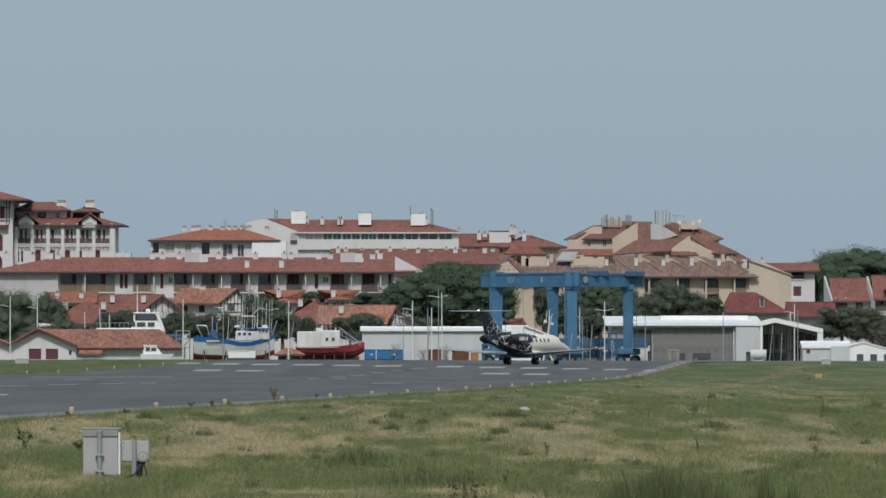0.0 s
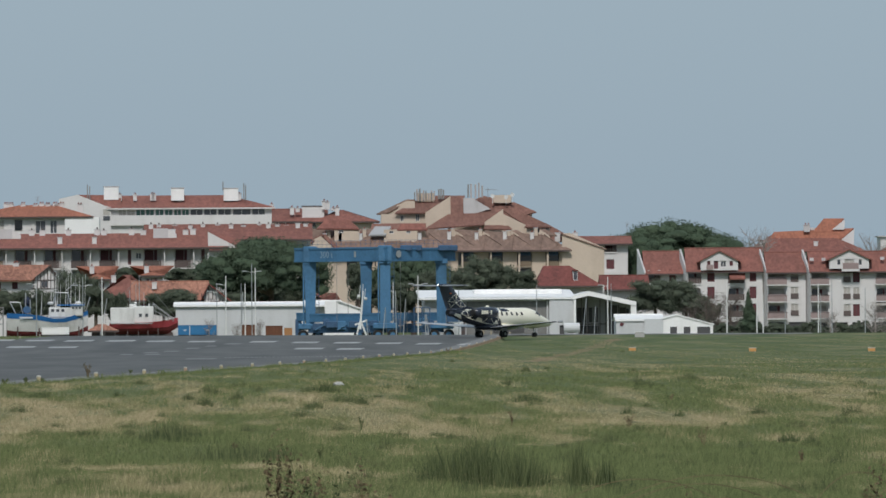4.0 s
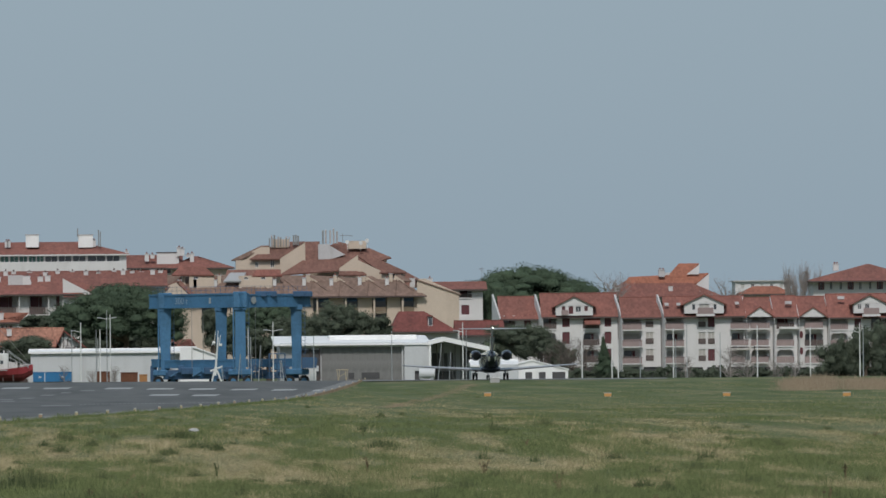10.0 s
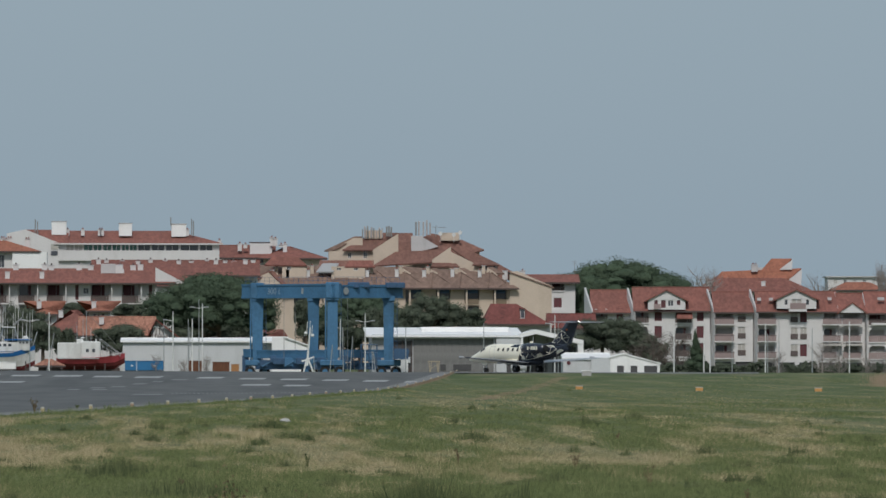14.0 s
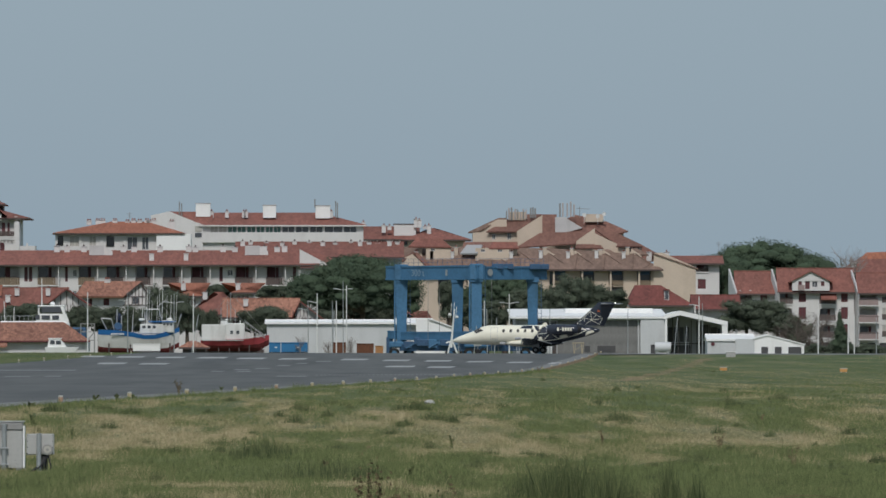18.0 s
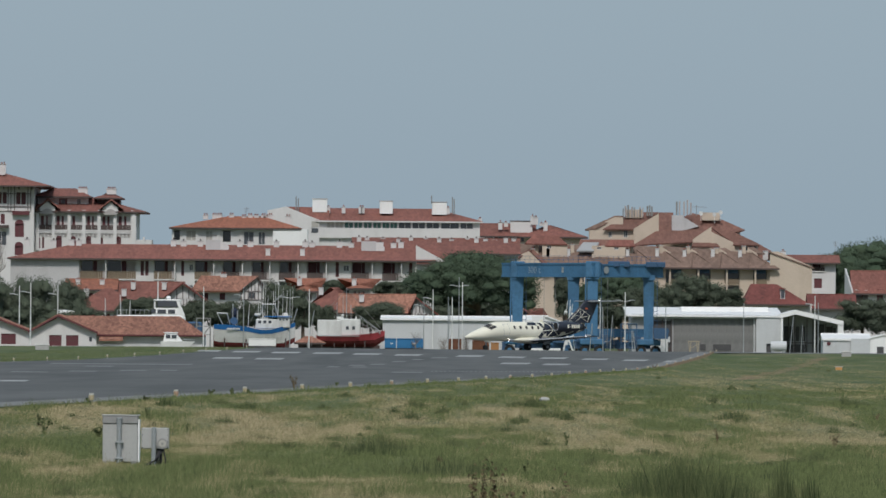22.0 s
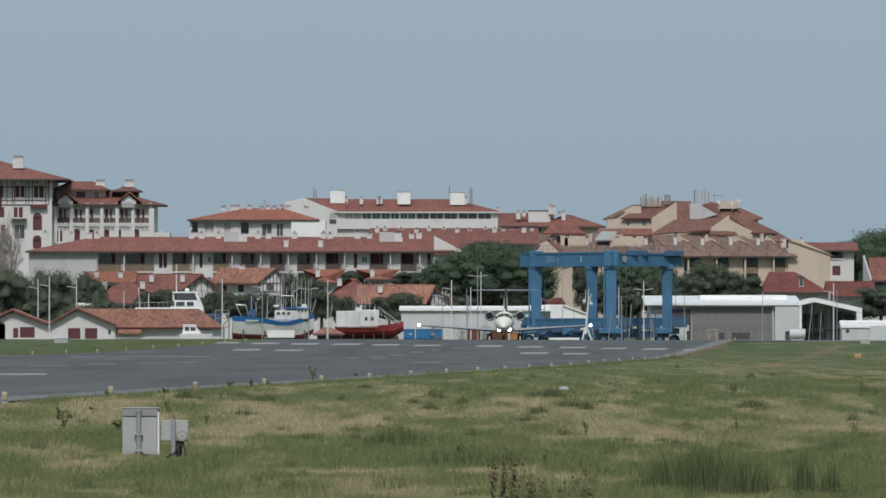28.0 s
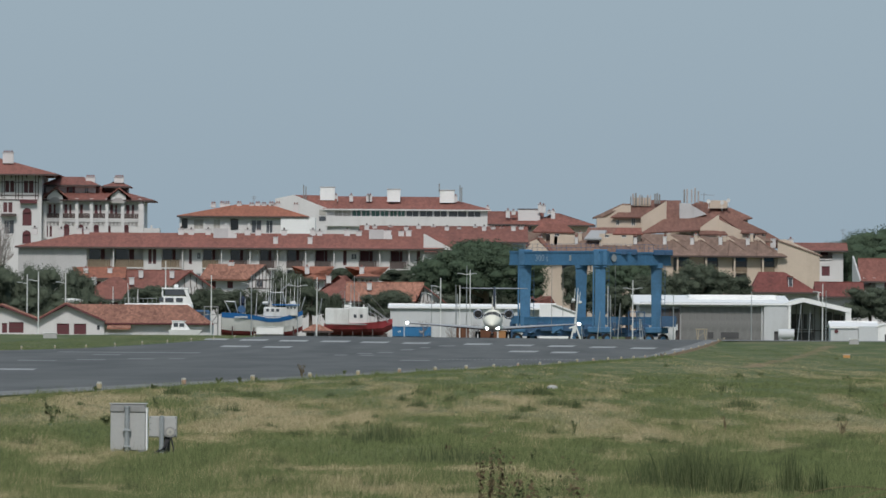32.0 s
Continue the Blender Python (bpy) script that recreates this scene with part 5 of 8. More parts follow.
    for u, v in ((1768, 509), (1789, 509), (1893, 508), (1984, 508), (2078, 500)):
        w = 3.5 if u < 1950 else 6
        y = -1.6 + (531 - v) * S.k * 0.98
        part("skylight", extrude(bmesh.new(), [(S.x(u - w), y - 0.3, S.z(v + 2.5)), (S.x(u + w), y - 0.3, S.z(v + 2.5)), (S.x(u + w), y + 0.35, S.z(v - 2.5)), (S.x(u - w), y + 0.35, S.z(v - 2.5))], (0, -0.1, 0.1)), "loggia_shade", S.top)


def right_distance():
    S = Site("red_roofed_block", 1760, 2050, "broad red and orange roofs behind the residence", "apartment block")
    walls(S, 1664, 1856, 495, 14, (), "white")
    roof(S, 1654, 1866, 495, 464, -1.5, 15, "hip", "tile_red", inset=(5.0, 7.0))
    walls(S, 1700, 1836, 474, 12, (), "white", y=8)
    facet(S, [(1704, 459.5), (1846, 453.5), (1824, 472), (1694, 472)], "tile_orange", 4.8, 1.0)
    facet(S, [(1772, 460), (1794, 436), (1830, 436), (1809, 460)], "tile_orange", 6.0, 1.0, "raised_roof")
    poly_wall(S, [(1807, 456), (1830, 438), (1829, 456)], 5.8, 0.3, "white", "gable_wall")
    walls(S, 1770, 1829, 452, 6, (), "white", y=9.0, vb=480)
    poly_wall(S, [(1823, 474), (1846, 455), (1845, 486), (1823, 486)], 4.5, 0.3, "white", "gable_wall")
    chimney(S, 1762, 444, 460, 5, 1.2, wall="grey_render")
    chimney(S, 1776, 474, 486, 1, 0.8)
    chimney(S, 1680, 474, 488, 1, 0.8)
    F2 = Site("flat_roofed_block", 1935, 2150, "long pale flat-roofed building behind bare trees", "apartment block")
    walls(F2, 1890, 1985, 470, 12, row_of(1895, 1980, 5, 474, 482, "bw", 0.35), "white")
    slab("flat_roof", F2.x(1886), F2.x(1989), -0.5, 12.5, F2.z(470), F2.z(468), "grey_render", F2.top)
    F3 = Site("low_orange_roofs", 1935, 2050, "low orange-roofed houses behind the residence", "house")
    walls(F3, 1900, 1990, 492, 10, (), "white")
    roof(F3, 1896, 1994, 492, 478, -1, 11, "hip", "tile_orange", inset=3.0)
    V = Site("hip_roofed_villa", 2110, 2000, "white villa with red shutters under a wide red hipped roof", "villa")
    walls(V, 2028, 2200, 470, 16, row_of(2034, 2190, 9, 472, 486, "oww", 0.3), "white")
    roof(V, 2018, 2230, 470, 440, -2, 18, "hip", "tile_red", inset=(11.5, 10.0))
    chimney(V, 2072, 436, 452, 5, 1.0)
    L = Site("long_red_roof", 1570, 2000, "far red-roofed houses beside the pine", "house")
    walls(L, 1400, 1462, 478, 10, (), "white")
    roof(L, 1390, 1470, 478, 466, -1, 11, "gx", "tile_orange")


def parked_car():
    S = Site("parked_car", 1843, 1540, "silver-white parked car behind the field's edge", "car", z=-1.4)
    prof = [(-1.9, 0.35), (-1.95, 0.75), (-1.7, 0.95), (-1.1, 1.0), (-0.6, 1.45), (0.9, 1.5), (1.5, 1.05), (1.95, 0.9), (2.0, 0.4)]
    part("body", extrude(bmesh.new(), [(x, -0.8, z + 1.0) for x, z in prof], (0, 1.6, 0)), "metal_white", S.top)
    part("side_window", extrude(bmesh.new(), [(x, -0.83, z + 1.0) for x, z in ((-0.95, 1.02), (-0.5, 1.38), (0.8, 1.42), (1.2, 1.05))], (0, 0.02, 0)), "glass", S.top)
    for x in (-1.25, 1.3):
        part("wheel", T((x, -0.85, 1.32), (x, -0.6, 1.32), 0.32, n=14), "rubber", S.top)
    slab("kerb_ramp", -2.6, 2.6, -1.2, 1.2, 0, 1.0, "asphalt_pale", S.top)


TOWN = (parked_car, grand_hotel, terrace_row, white_block, middle_row, hip_house, back_roofs, beige_cluster, link_house, sheds, boathouses, village, brown_house, apartments, right_distance)
for build in TOWN:
    build()


# ---- quay: gantry crane, boats, containers ----
def beam(name, a, b, w, h, parent, material="blue", label=""):
    """A box girder from a to b (its axis), w wide and h high, with flanges."""
    a, b = Vector(a), Vector(b)
    d = (b - a)
    n = Vector((-d.y, d.x, 0)).normalized() * (w / 2)
    bm = bmesh.new()
    up = Vector((0, 0, h / 2))
    extrude(bm, [a - n - up, a + n - up, a + n + up, a - n + up], d)
    f = Vector((0, 0, 0.12))
    for s in (1, -1):
        c = a + up * s
        extrude(bm, [c - n * 1.15 - f, c + n * 1.15 - f, c + n * 1.15 + f, c - n * 1.15 + f], d)
    return part(name, bm, material, parent, label)


def leg(name, x, y, z0, z1, w0, w1, parent, material="blue"):
    rings = []
    for z, w in ((z0, w0), ((z0 + z1) / 2, (w0 + w1) / 2), (z1, w1)):
        rings.append([(x - w, y - w * 0.8, z), (x + w, y - w * 0.8, z), (x + w, y + w * 0.8, z), (x - w, y + w * 0.8, z)])
    return part(name, loft(bmesh.new(), rings), material, parent)


def text_on(name, body, size, m, material, parent):
    cu = bpy.data.curves.new(name, "FONT")
    cu.body, cu.size, cu.extrude, cu.align_x = body, size, 0.01, "CENTER"
    ob = new(name, cu)
    dg = bpy.context.evaluated_depsgraph_get()
    me = bpy.data.meshes.new_from_object(ob.evaluated_get(dg))
    bpy.data.objects.remove(ob)
    me.materials.clear()
    me.materials.append(M[material])
    return part(name, me, None, parent, m=m)


M["faded_letter"] = mat("faded_white_lettering", (0.24, 0.33, 0.42), 0.6, big=0.6, small=0.08, var=0.3)


def gantry():
    d = 1480
    S = Site("boat_hoist_gantry", 1012, d, "blue steel boat hoist gantry on rubber-tyred bogies", "gantry crane", z=-1.0)
    zt, zb = S.z(483), S.z(507)
    zm, h = (zt + zb) / 2, zt - zb
    P = {"near": (0, 0), "left": (S.x(880), 11.0), "right": (S.x(1113), 8.0), "back": (S.x(880) + S.x(1113), 19.0)}
    P = {k: Vector((x, y, 0)) for k, (x, y) in P.items()}
    up = Vector((0, 0, 1))
    # top girders: three sides, open to the far side
    ext = (P["left"] - P["near"]).normalized() * 2.4
    A = beam("girder", P["near"] - ext * 0.4 + up * zm, P["left"] + ext + up * zm, 1.4, h * 0.92, S.top)
    ext2 = (P["right"] - P["near"]).normalized() * 2.2
    beam("girder", P["near"] + ext2 * 0.5 + up * (zm - 0.05), P["right"] + ext2 + up * (zm - 0.05), 1.3, h * 0.82, S.top)
    beam("girder", P["right"] + up * zm, P["back"] + up * zm, 1.3, h * 0.85, S.top)
    for k, w0, w1 in (("near", 0.74, 0.68), ("left", 0.6, 0.84), ("right", 0.6, 0.72), ("back", 0.6, 0.8)):
        x, y, _ = P[k]
        leg("leg", x, y, S.z(622), zb + 0.1, w0, w1, S.top)
        slab("leg_head", x - 0.88, x + 0.88, y - 0.8, y + 0.8, zb - 0.35, zb + 0.3, "blue", S.top)
        # bogie with two tyres each
        bg = part("bogie", bevelled(x - 1.7, x + 1.7, y - 0.7, y + 0.7, S.z(628), S.z(617), r=0.15), "blue", S.top)
        for s in (-1.0, 1.0):
            w = tube(bmesh.new(), (x + s, y - 0.45, S.z(638)), (x + s, y + 0.45, S.z(638)), 0.75, n=16)
            part("tyre", w, "rubber", bg)
            part("rim", T((x + s, y - 0.5, S.z(638)), (x + s, y + 0.5, S.z(638)), 0.36, n=12), "blue", bg)
    # lower tie beams, with ladder frames and winches
    for a, b, v, hh in (("near", "left", 607, 0.9), ("right", "back", 606, 0.9), ("near", "left", 628, 0.7), ("right", "back", 628, 0.7)):
        beam("tie_beam", P[a] + up * S.z(v), P[b] + up * S.z(v), 0.8, hh, S.top, "blue" if v < 620 else "blue_dark")
    for f in (0.25, 0.5, 0.72):
        p = P["near"].lerp(P["left"], f)
        slab("strut", p.x - 0.2, p.x + 0.2, p.y - 0.2, p.y + 0.2, S.z(628), S.z(607), "blue_dark", S.top)
    for f, w in ((0.35, 1.4), (0.62, 1.8)):
        p = P["near"].lerp(P["left"], f)
        part("winch", bevelled(p.x - w, p.x + w, p.y - 0.9, p.y + 0.6, S.z(626), S.z(613), r=0.12), "blue_dark", S.top)
    rg = random.Random(9)
    for a, b in (("near", "left"), ("right", "back")):
        for f in (0.14, 0.26, 0.44, 0.56, 0.78, 0.9):
            q = P[a].lerp(P[b], f)
            w, v0 = rg.uniform(0.4, 0.95), rg.uniform(608, 620)
            part("machinery_box", bevelled(q.x - w, q.x + w, q.y - 1.0, q.y - 0.42, S.z(v0 + rg.uniform(8, 18)), S.z(v0), r=0.06), "blue" if rg.random() < 0.4 else "blue_dark", S.top)
        for f in (0.2, 0.5, 0.8):
            q = P[a].lerp(P[b], f)
            part("brace", T((q.x - 1.4, q.y - 0.45, S.z(629)), (q.x + 1.4, q.y - 0.45, S.z(608)), 0.09, n=6), "blue", S.top)
    for k in ("near", "right", "left"):
        x, y, _ = P[k]
        for s in (-0.25, 0.25):
            part("ladder_rail", T((x + 0.95 + s, y - 0.3, S.z(620)), (x + 0.95 + s, y - 0.3, zb), 0.035, n=5), "blue_dark", S.top)
        for i in range(14):
            z = S.z(620) + (zb - S.z(620)) * (i + 0.5) / 14
            slab("ladder_rung", x + 0.7, x + 1.2, y - 0.32, y - 0.28, z, z + 0.05, "blue_dark", S.top)
    u0, u1, v0, v1 = 1064, 1092, 590, 632
    for u in (u0, (u0 + u1) / 2, u1):
        part("platform_post", T((S.x(u), 6, S.z(v1)), (S.x(u), 6, S.z(v0)), 0.09, n=6), "blue_dark", S.top)
    for i in range(4):
        z = S.z(v0) + (S.z(v1) - S.z(v0)) * i / 3
        part("platform_rail", T((S.x(u0), 6, z), (S.x(u1), 6, z), 0.08, n=6), "blue_dark", S.top)
    slab("power_pack", S.x(1122), S.x(1148), 5.5, 7.5, S.z(616), S.z(597), "blue_dark", S.top)
    for k in ("near", "left"):
        x, y, _ = P[k]
        part("girder_collar", bevelled(x - 0.95, x + 0.95, y - 0.95, y + 0.85, zb - 0.1, zt + 0.25, r=0.08), "blue", S.top)
        part("leg_flange", bevelled(x - 1.02, x - 0.82, y - 0.7, y + 0.5, S.z(622), zb, r=0.04), "blue", S.top)
    e = P["left"] + ext
    part("end_leg", bevelled(e.x - 0.45, e.x + 0.45, e.y - 0.5, e.y + 0.5, 0.0, S.z(609), r=0.06), "blue_dark", S.top)
    beam("tie_beam", P["left"] + up * S.z(605), e + up * S.z(605), 0.8, 0.9, S.top)
    # hand rails on the girders
    for a, b, n in ((P["near"] + ext2 * 0.2, P["right"] + ext2, 14), (P["near"], P["left"] + ext, 18)):
        bm = bmesh.new()
        a1, b1 = a + up * zt, b + up * zt
        for i in range(n + 1):
            q = a1.lerp(b1, i / n)
            tube(bm, q, q + up * 1.0, 0.022, n=4)
        for hh in (0.5, 1.0):
            tube(bm, a1 + up * hh, b1 + up * hh, 0.02, n=4)
        part("hand_rail", bm, "blue_dark", S.top)
    for u, y in ((1050, 3.5), (1068, 5.0), (1132, 9.0), (1118, 8.0)):
        part("trolley", bevelled(S.x(u) - 0.8, S.x(u) + 0.8, y - 1.6, y + 0.4, zt - 0.5, zt + 0.3, r=0.1), "blue_dark", S.top)
    # lettering on the near-left girder
    q = (P["near"] - P["left"]).normalized()
    ang = math.degrees(math.atan2(q.y, q.x))
    c = P["left"].lerp(P["near"], 0.27) + Vector((q.y, -q.x, 0)) * 0.73
    text_on("lettering", "300 t", 1.25, pose(c.x, c.y, zm - 0.42, 90, 0, ang), "faded_letter", A)
    c = P["left"].lerp(P["near"], 0.66) + Vector((q.y, -q.x, 0)) * 0.73
    for i in range(2):
        part("faded_emblem", B(-0.3, 0.1, -0.01, 0, -0.4, 0.4), "galv", A, m=pose(c.x + i * 0.6, c.y - i * 0.35, zm, 0, 0, ang))
    c = P["near"] + (P["right"] - P["near"]) * 0.15 + Vector((0.1, -0.75, 0))
    ex = part("plate", T((0, -0.04, 0), (0, 0.0, 0), 0.5, n=14), "galv", S.top, m=pose(c.x + 0.6, c.y + 0.2, zm, 0, 0, 44))
    # lifting slings
    for u in (927, 947, 1040):
        part("cable", T((S.x(u), 6, S.z(628)), (S.x(u), 6, zb), 0.04, n=5), "antenna", S.top)


M["hull_white"] = mat("white_hull_paint", (0.66, 0.66, 0.64), 0.5, big=2, small=0.2, stain=0.3, var=0.15)
M["hull_blue"] = mat("blue_hull_paint", (0.025, 0.15, 0.40), 0.5, big=2, small=0.2, stain=0.2)
M["hull_red"] = mat("red_hull_paint", (0.46, 0.07, 0.085), 0.5, big=2, small=0.2, stain=0.25)
M["antifoul"] = mat("maroon_antifouling", (0.14, 0.025, 0.025), 0.8, big=2, small=0.2, stain=0.2)
M["net_navy"] = mat("dark_navy_netting", (0.03, 0.04, 0.07), 0.9, big=0.6, small=0.08, var=0.5, bump=0.05)
M["rust"] = mat("rusty_steel", (0.16, 0.07, 0.04), 0.9, big=1, small=0.15, var=0.5)
M["container_blue"] = mat("blue_container_paint", (0.03, 0.17, 0.36), 0.55, big=2, small=0.2, stain=0.3)
M["orange"] = mat("orange_paint", (0.40, 0.20, 0.08), 0.6)


def hull_strip(prof, t0, t1, beam_w):
    """A band of hull between two height fractions; prof gives x, keel z, sheer z and half breadth."""
    bm = bmesh.new()
    rings = []
    for x, zk, zs, b in prof:
        r = []
        for t in (t0, (t0 + t1) / 2, t1):
            w = b * beam_w * (0.35 + 0.65 * t ** 0.6)
            r.append((x, -w, zk + (zs - zk) * t))
        for t in (t1, (t0 + t1) / 2, t0):
            w = b * beam_w * (0.35 + 0.65 * t ** 0.6)
            r.append((x, w, zk + (zs - zk) * t))
        rings.append(r)
    return loft(bm, rings)


def trawler(name, u0, u1, d, sheer, vk, label, c_top, c_mid, c_low, split):
    S = Site(name, (u0 + u1) / 2, d, label, "fishing boat", "boats on the quay", z=-1.0)
    L = (u1 - u0) * S.k
    zk = S.z(vk)
    prof = []
    for i in range(15):
        f = i / 14
        v = lerp(f, sheer)
        b = lerp(f, [(0, 0.8), (0.12, 0.93), (0.35, 1.0), (0.6, 0.97), (0.78, 0.78), (0.92, 0.42), (1, 0.08)])
        prof.append(((f - 0.5) * L, zk + lerp(f, [(0, 0.25), (0.1, 0), (0.85, 0), (1, 0.9)]), S.z(v), b))
    h1, h2 = split
    part("keel_band", hull_strip(prof, 0, h1, 2.2), c_low, S.top, smooth=False)
    part("hull", hull_strip(prof, h1, h2, 2.2), c_mid, S.top)
    part("sheer_strake", hull_strip(prof, h2, 1.0, 2.24), c_top, S.top)
    return S


def boats():
    S = trawler("blue_trawler", 343, 486, 1545, [(0, 596), (0.2, 597), (0.4, 600), (0.58, 606), (0.72, 605), (0.86, 599), (1, 592)], 638, "blue and white wooden trawler standing ashore", "hull_blue", "hull_white", "antifoul", (0.24, 0.78))
    part("wheelhouse", bevelled(S.x(417), S.x(462), -1.4, 1.4, S.z(604), S.z(586), r=0.12), "hull_white", S.top)
    for u in (424, 433, 442):
        part("wheelhouse_window", bevelled(S.x(u) - 0.22, S.x(u) + 0.22, -1.46, -1.39, S.z(594), S.z(589), r=0.03), "glass", S.top)
    part("bridge", bevelled(S.x(455), S.x(477), -1.35, 1.35, S.z(602), S.z(580), r=0.12), "hull_white", S.top)
    slab("canopy", S.x(432), S.x(480), -1.6, 1.6, S.z(583), S.z(581), "hull_blue", S.top)
    for u in (460, 466, 472):
        part("porthole", T((S.x(u), -1.47, S.z(587)), (S.x(u), -1.42, S.z(587)), 0.15, n=10), "glass", S.top)
    for u, vt, r in ((420, 540, 0.05), (428, 520, 0.07), (436, 545, 0.04), (446, 535, 0.05), (455, 520, 0.06), (470, 535, 0.05), (403, 560, 0.05), (424, 522, 0.035), (432, 517, 0.04), (450, 506, 0.035), (463, 530, 0.03), (480, 528, 0.03)):
        part("mast", T((S.x(u), 0, S.z(600)), (S.x(u + 2), 0, S.z(vt)), r, r * 0.5, 6), "pole_white", S.top)
    for a, b in (((348, 576), (359, 598)), ((348, 576), (366, 577)), ((366, 577), (372, 600)), ((448, 556), (463, 543)), ((428, 560), (452, 560)), ((430, 560), (424, 582)), ((450, 560), (456, 582)), ((490, 568), (480, 600)), ((376, 560), (376, 600)), ((384, 572), (384, 600))):
        part("derrick_spar", T((S.x(a[0]), -0.3, S.z(a[1])), (S.x(b[0]), -0.3, S.z(b[1])), 0.08, n=6), "galv", S.top)
    for a, b in (((430, 521), (362, 598)), ((430, 521), (486, 592)), ((452, 508), (404, 596)), ((457, 521), (484, 594)), ((448, 537), (420, 590))):
        part("stay", T((S.x(a[0]), 0.2, S.z(a[1])), (S.x(b[0]), 0.2, S.z(b[1])), 0.02, n=4), "antenna", S.top)
    part("radome", bevelled(S.x(464), S.x(474), -0.4, 0.4, S.z(581), S.z(575), r=0.2), "hull_white", S.top)
    part("life_raft", bevelled(S.x(414), S.x(426), -0.5, 0.5, S.z(581), S.z(576), r=0.2), "hull_white", S.top)
    part("net_drum", T((S.x(378), -0.9, S.z(590)), (S.x(378), 0.9, S.z(590)), 0.55, n=12), "blue_dark", S.top)
    part("net_heap", bevelled(S.x(373), S.x(385), -0.5, 0.5, S.z(584), S.z(566), r=0.42), "net_navy", S.top)
    for i in range(9):
        slab("lettering_bar", S.x(366 + i * 2.6), S.x(368 + i * 2.6), -2.27, -2.22, S.z(605.5), S.z(602.5), "hull_white", S.top)
    for u in (362, 400, 440, 470):
        slab("cradle_post", S.x(u) - 0.09, S.x(u) + 0.09, -1.6, -1.4, 0, S.z(620), "timber_dark", S.top)
    slab("keel_block", S.x(350), S.x(478), -0.4, 0.4, 0, S.z(629), "timber_dark", S.top)

    S = trawler("red_trawler", 524, 645, 1540, [(0, 614), (0.4, 615), (0.62, 613), (0.85, 610), (1, 605)], 634, "red trawler with a white shelter deck standing ashore", "hull_red", "hull_red", "antifoul", (0.5, 0.88))
    part("shelter_deck", bevelled(S.x(526), S.x(568), -2.0, 2.0, S.z(616), S.z(587), r=0.1), "hull_white", S.top)
    part("wheelhouse", bevelled(S.x(566), S.x(602), -1.8, 1.8, S.z(615), S.z(585), r=0.12), "hull_white", S.top)
    for u in (579, 590):
        part("wheelhouse_window", bevelled(S.x(u) - 0.2, S.x(u) + 0.2, -1.86, -1.78, S.z(604), S.z(598), r=0.03), "glass", S.top)
    for u, vt in ((527, 582), (571, 545), (560, 556), (577, 530), (585, 560)):
        part("mast", T((S.x(u), 0, S.z(600)), (S.x(u), 0, S.z(vt)), 0.07, 0.03, 6), "galv", S.top)
    for i in range(5):
        f = i / 4
        part("rail_post", T((S.x(606 + f * 30), -1.2, S.z(612)), (S.x(606 + f * 30), -1.2, S.z(588 + f * 19)), 0.035, n=5), "galv", S.top)
    for y, dv in ((-1.2, 0), (-1.2, 9), (1.2, -3)):
        part("hand_rail", T((S.x(600), y, S.z(582 + dv)), (S.x(638), y, S.z(608 + dv * 0.3)), 0.04, n=5), "galv", S.top)
    part("deck_shelter", bevelled(S.x(559), S.x(572), -1.0, 1.0, S.z(587), S.z(581), r=0.1), "hull_white", S.top)
    part("radar", bevelled(S.x(567), S.x(573), -0.4, 0.4, S.z(581), S.z(577), r=0.15), "hull_white", S.top)
    for a, b in (((577, 531), (642, 606)), ((577, 531), (528, 588)), ((571, 546), (602, 586)), ((560, 557), (530, 588))):
        part("stay", T((S.x(a[0]), 0.2, S.z(a[1])), (S.x(b[0]), 0.2, S.z(b[1])), 0.02, n=4), "antenna", S.top)
    for u in (548, 556, 594):
        part("vent_pipe", T((S.x(u), -0.6, S.z(588)), (S.x(u), -0.6, S.z(580)), 0.09, n=6), "hull_white", S.top)
    slab("deck_stripe", S.x(528), S.x(600), -2.26, -2.2, S.z(616), S.z(614.5), "galv", S.top)
    part("bulwark_rail", T((S.x(602), -1.5, S.z(611)), (S.x(640), -0.4, S.z(605)), 0.05, n=5), "hull_white", S.top)
    slab("keel_block", S.x(532), S.x(636), -0.4, 0.4, 0, S.z(631), "timber_dark", S.top)
    for u in (534, 556, 575, 592, 610):
        slab("cradle_post", S.x(u) - 0.08, S.x(u) + 0.08, -1.4, -1.2, 0, S.z(624), "timber_dark", S.top)


def container(u0, u1, d, v0, v1, material, label, y=0.0):
    S = Site("container", (u0 + u1) / 2, d, label, "container", "containers on the quay", z=-1.0)
    w, z0, z1 = (u1 - u0) * S.k / 2, S.z(v1), S.z(v0)
    body = part("body", B(-w, w, 0, 2.4, z0, z1), material, S.top)
    n = max(6, int(w * 2 / 0.35))
    for i in range(n):
        a = -w + (i + 0.25) * 2 * w / n
        slab("corrugation", a, a + w / n, -0.05, -0.002, z0 + 0.15, z1 - 0.15, material, body)
    slab("top_rail", -w - 0.03, w + 0.03, -0.08, 2.48, z1, z1 + 0.1, material, S.top)
    slab("sill", -w, w, 0.1, 2.3, 0, z0, "dark", S.top)
    return S


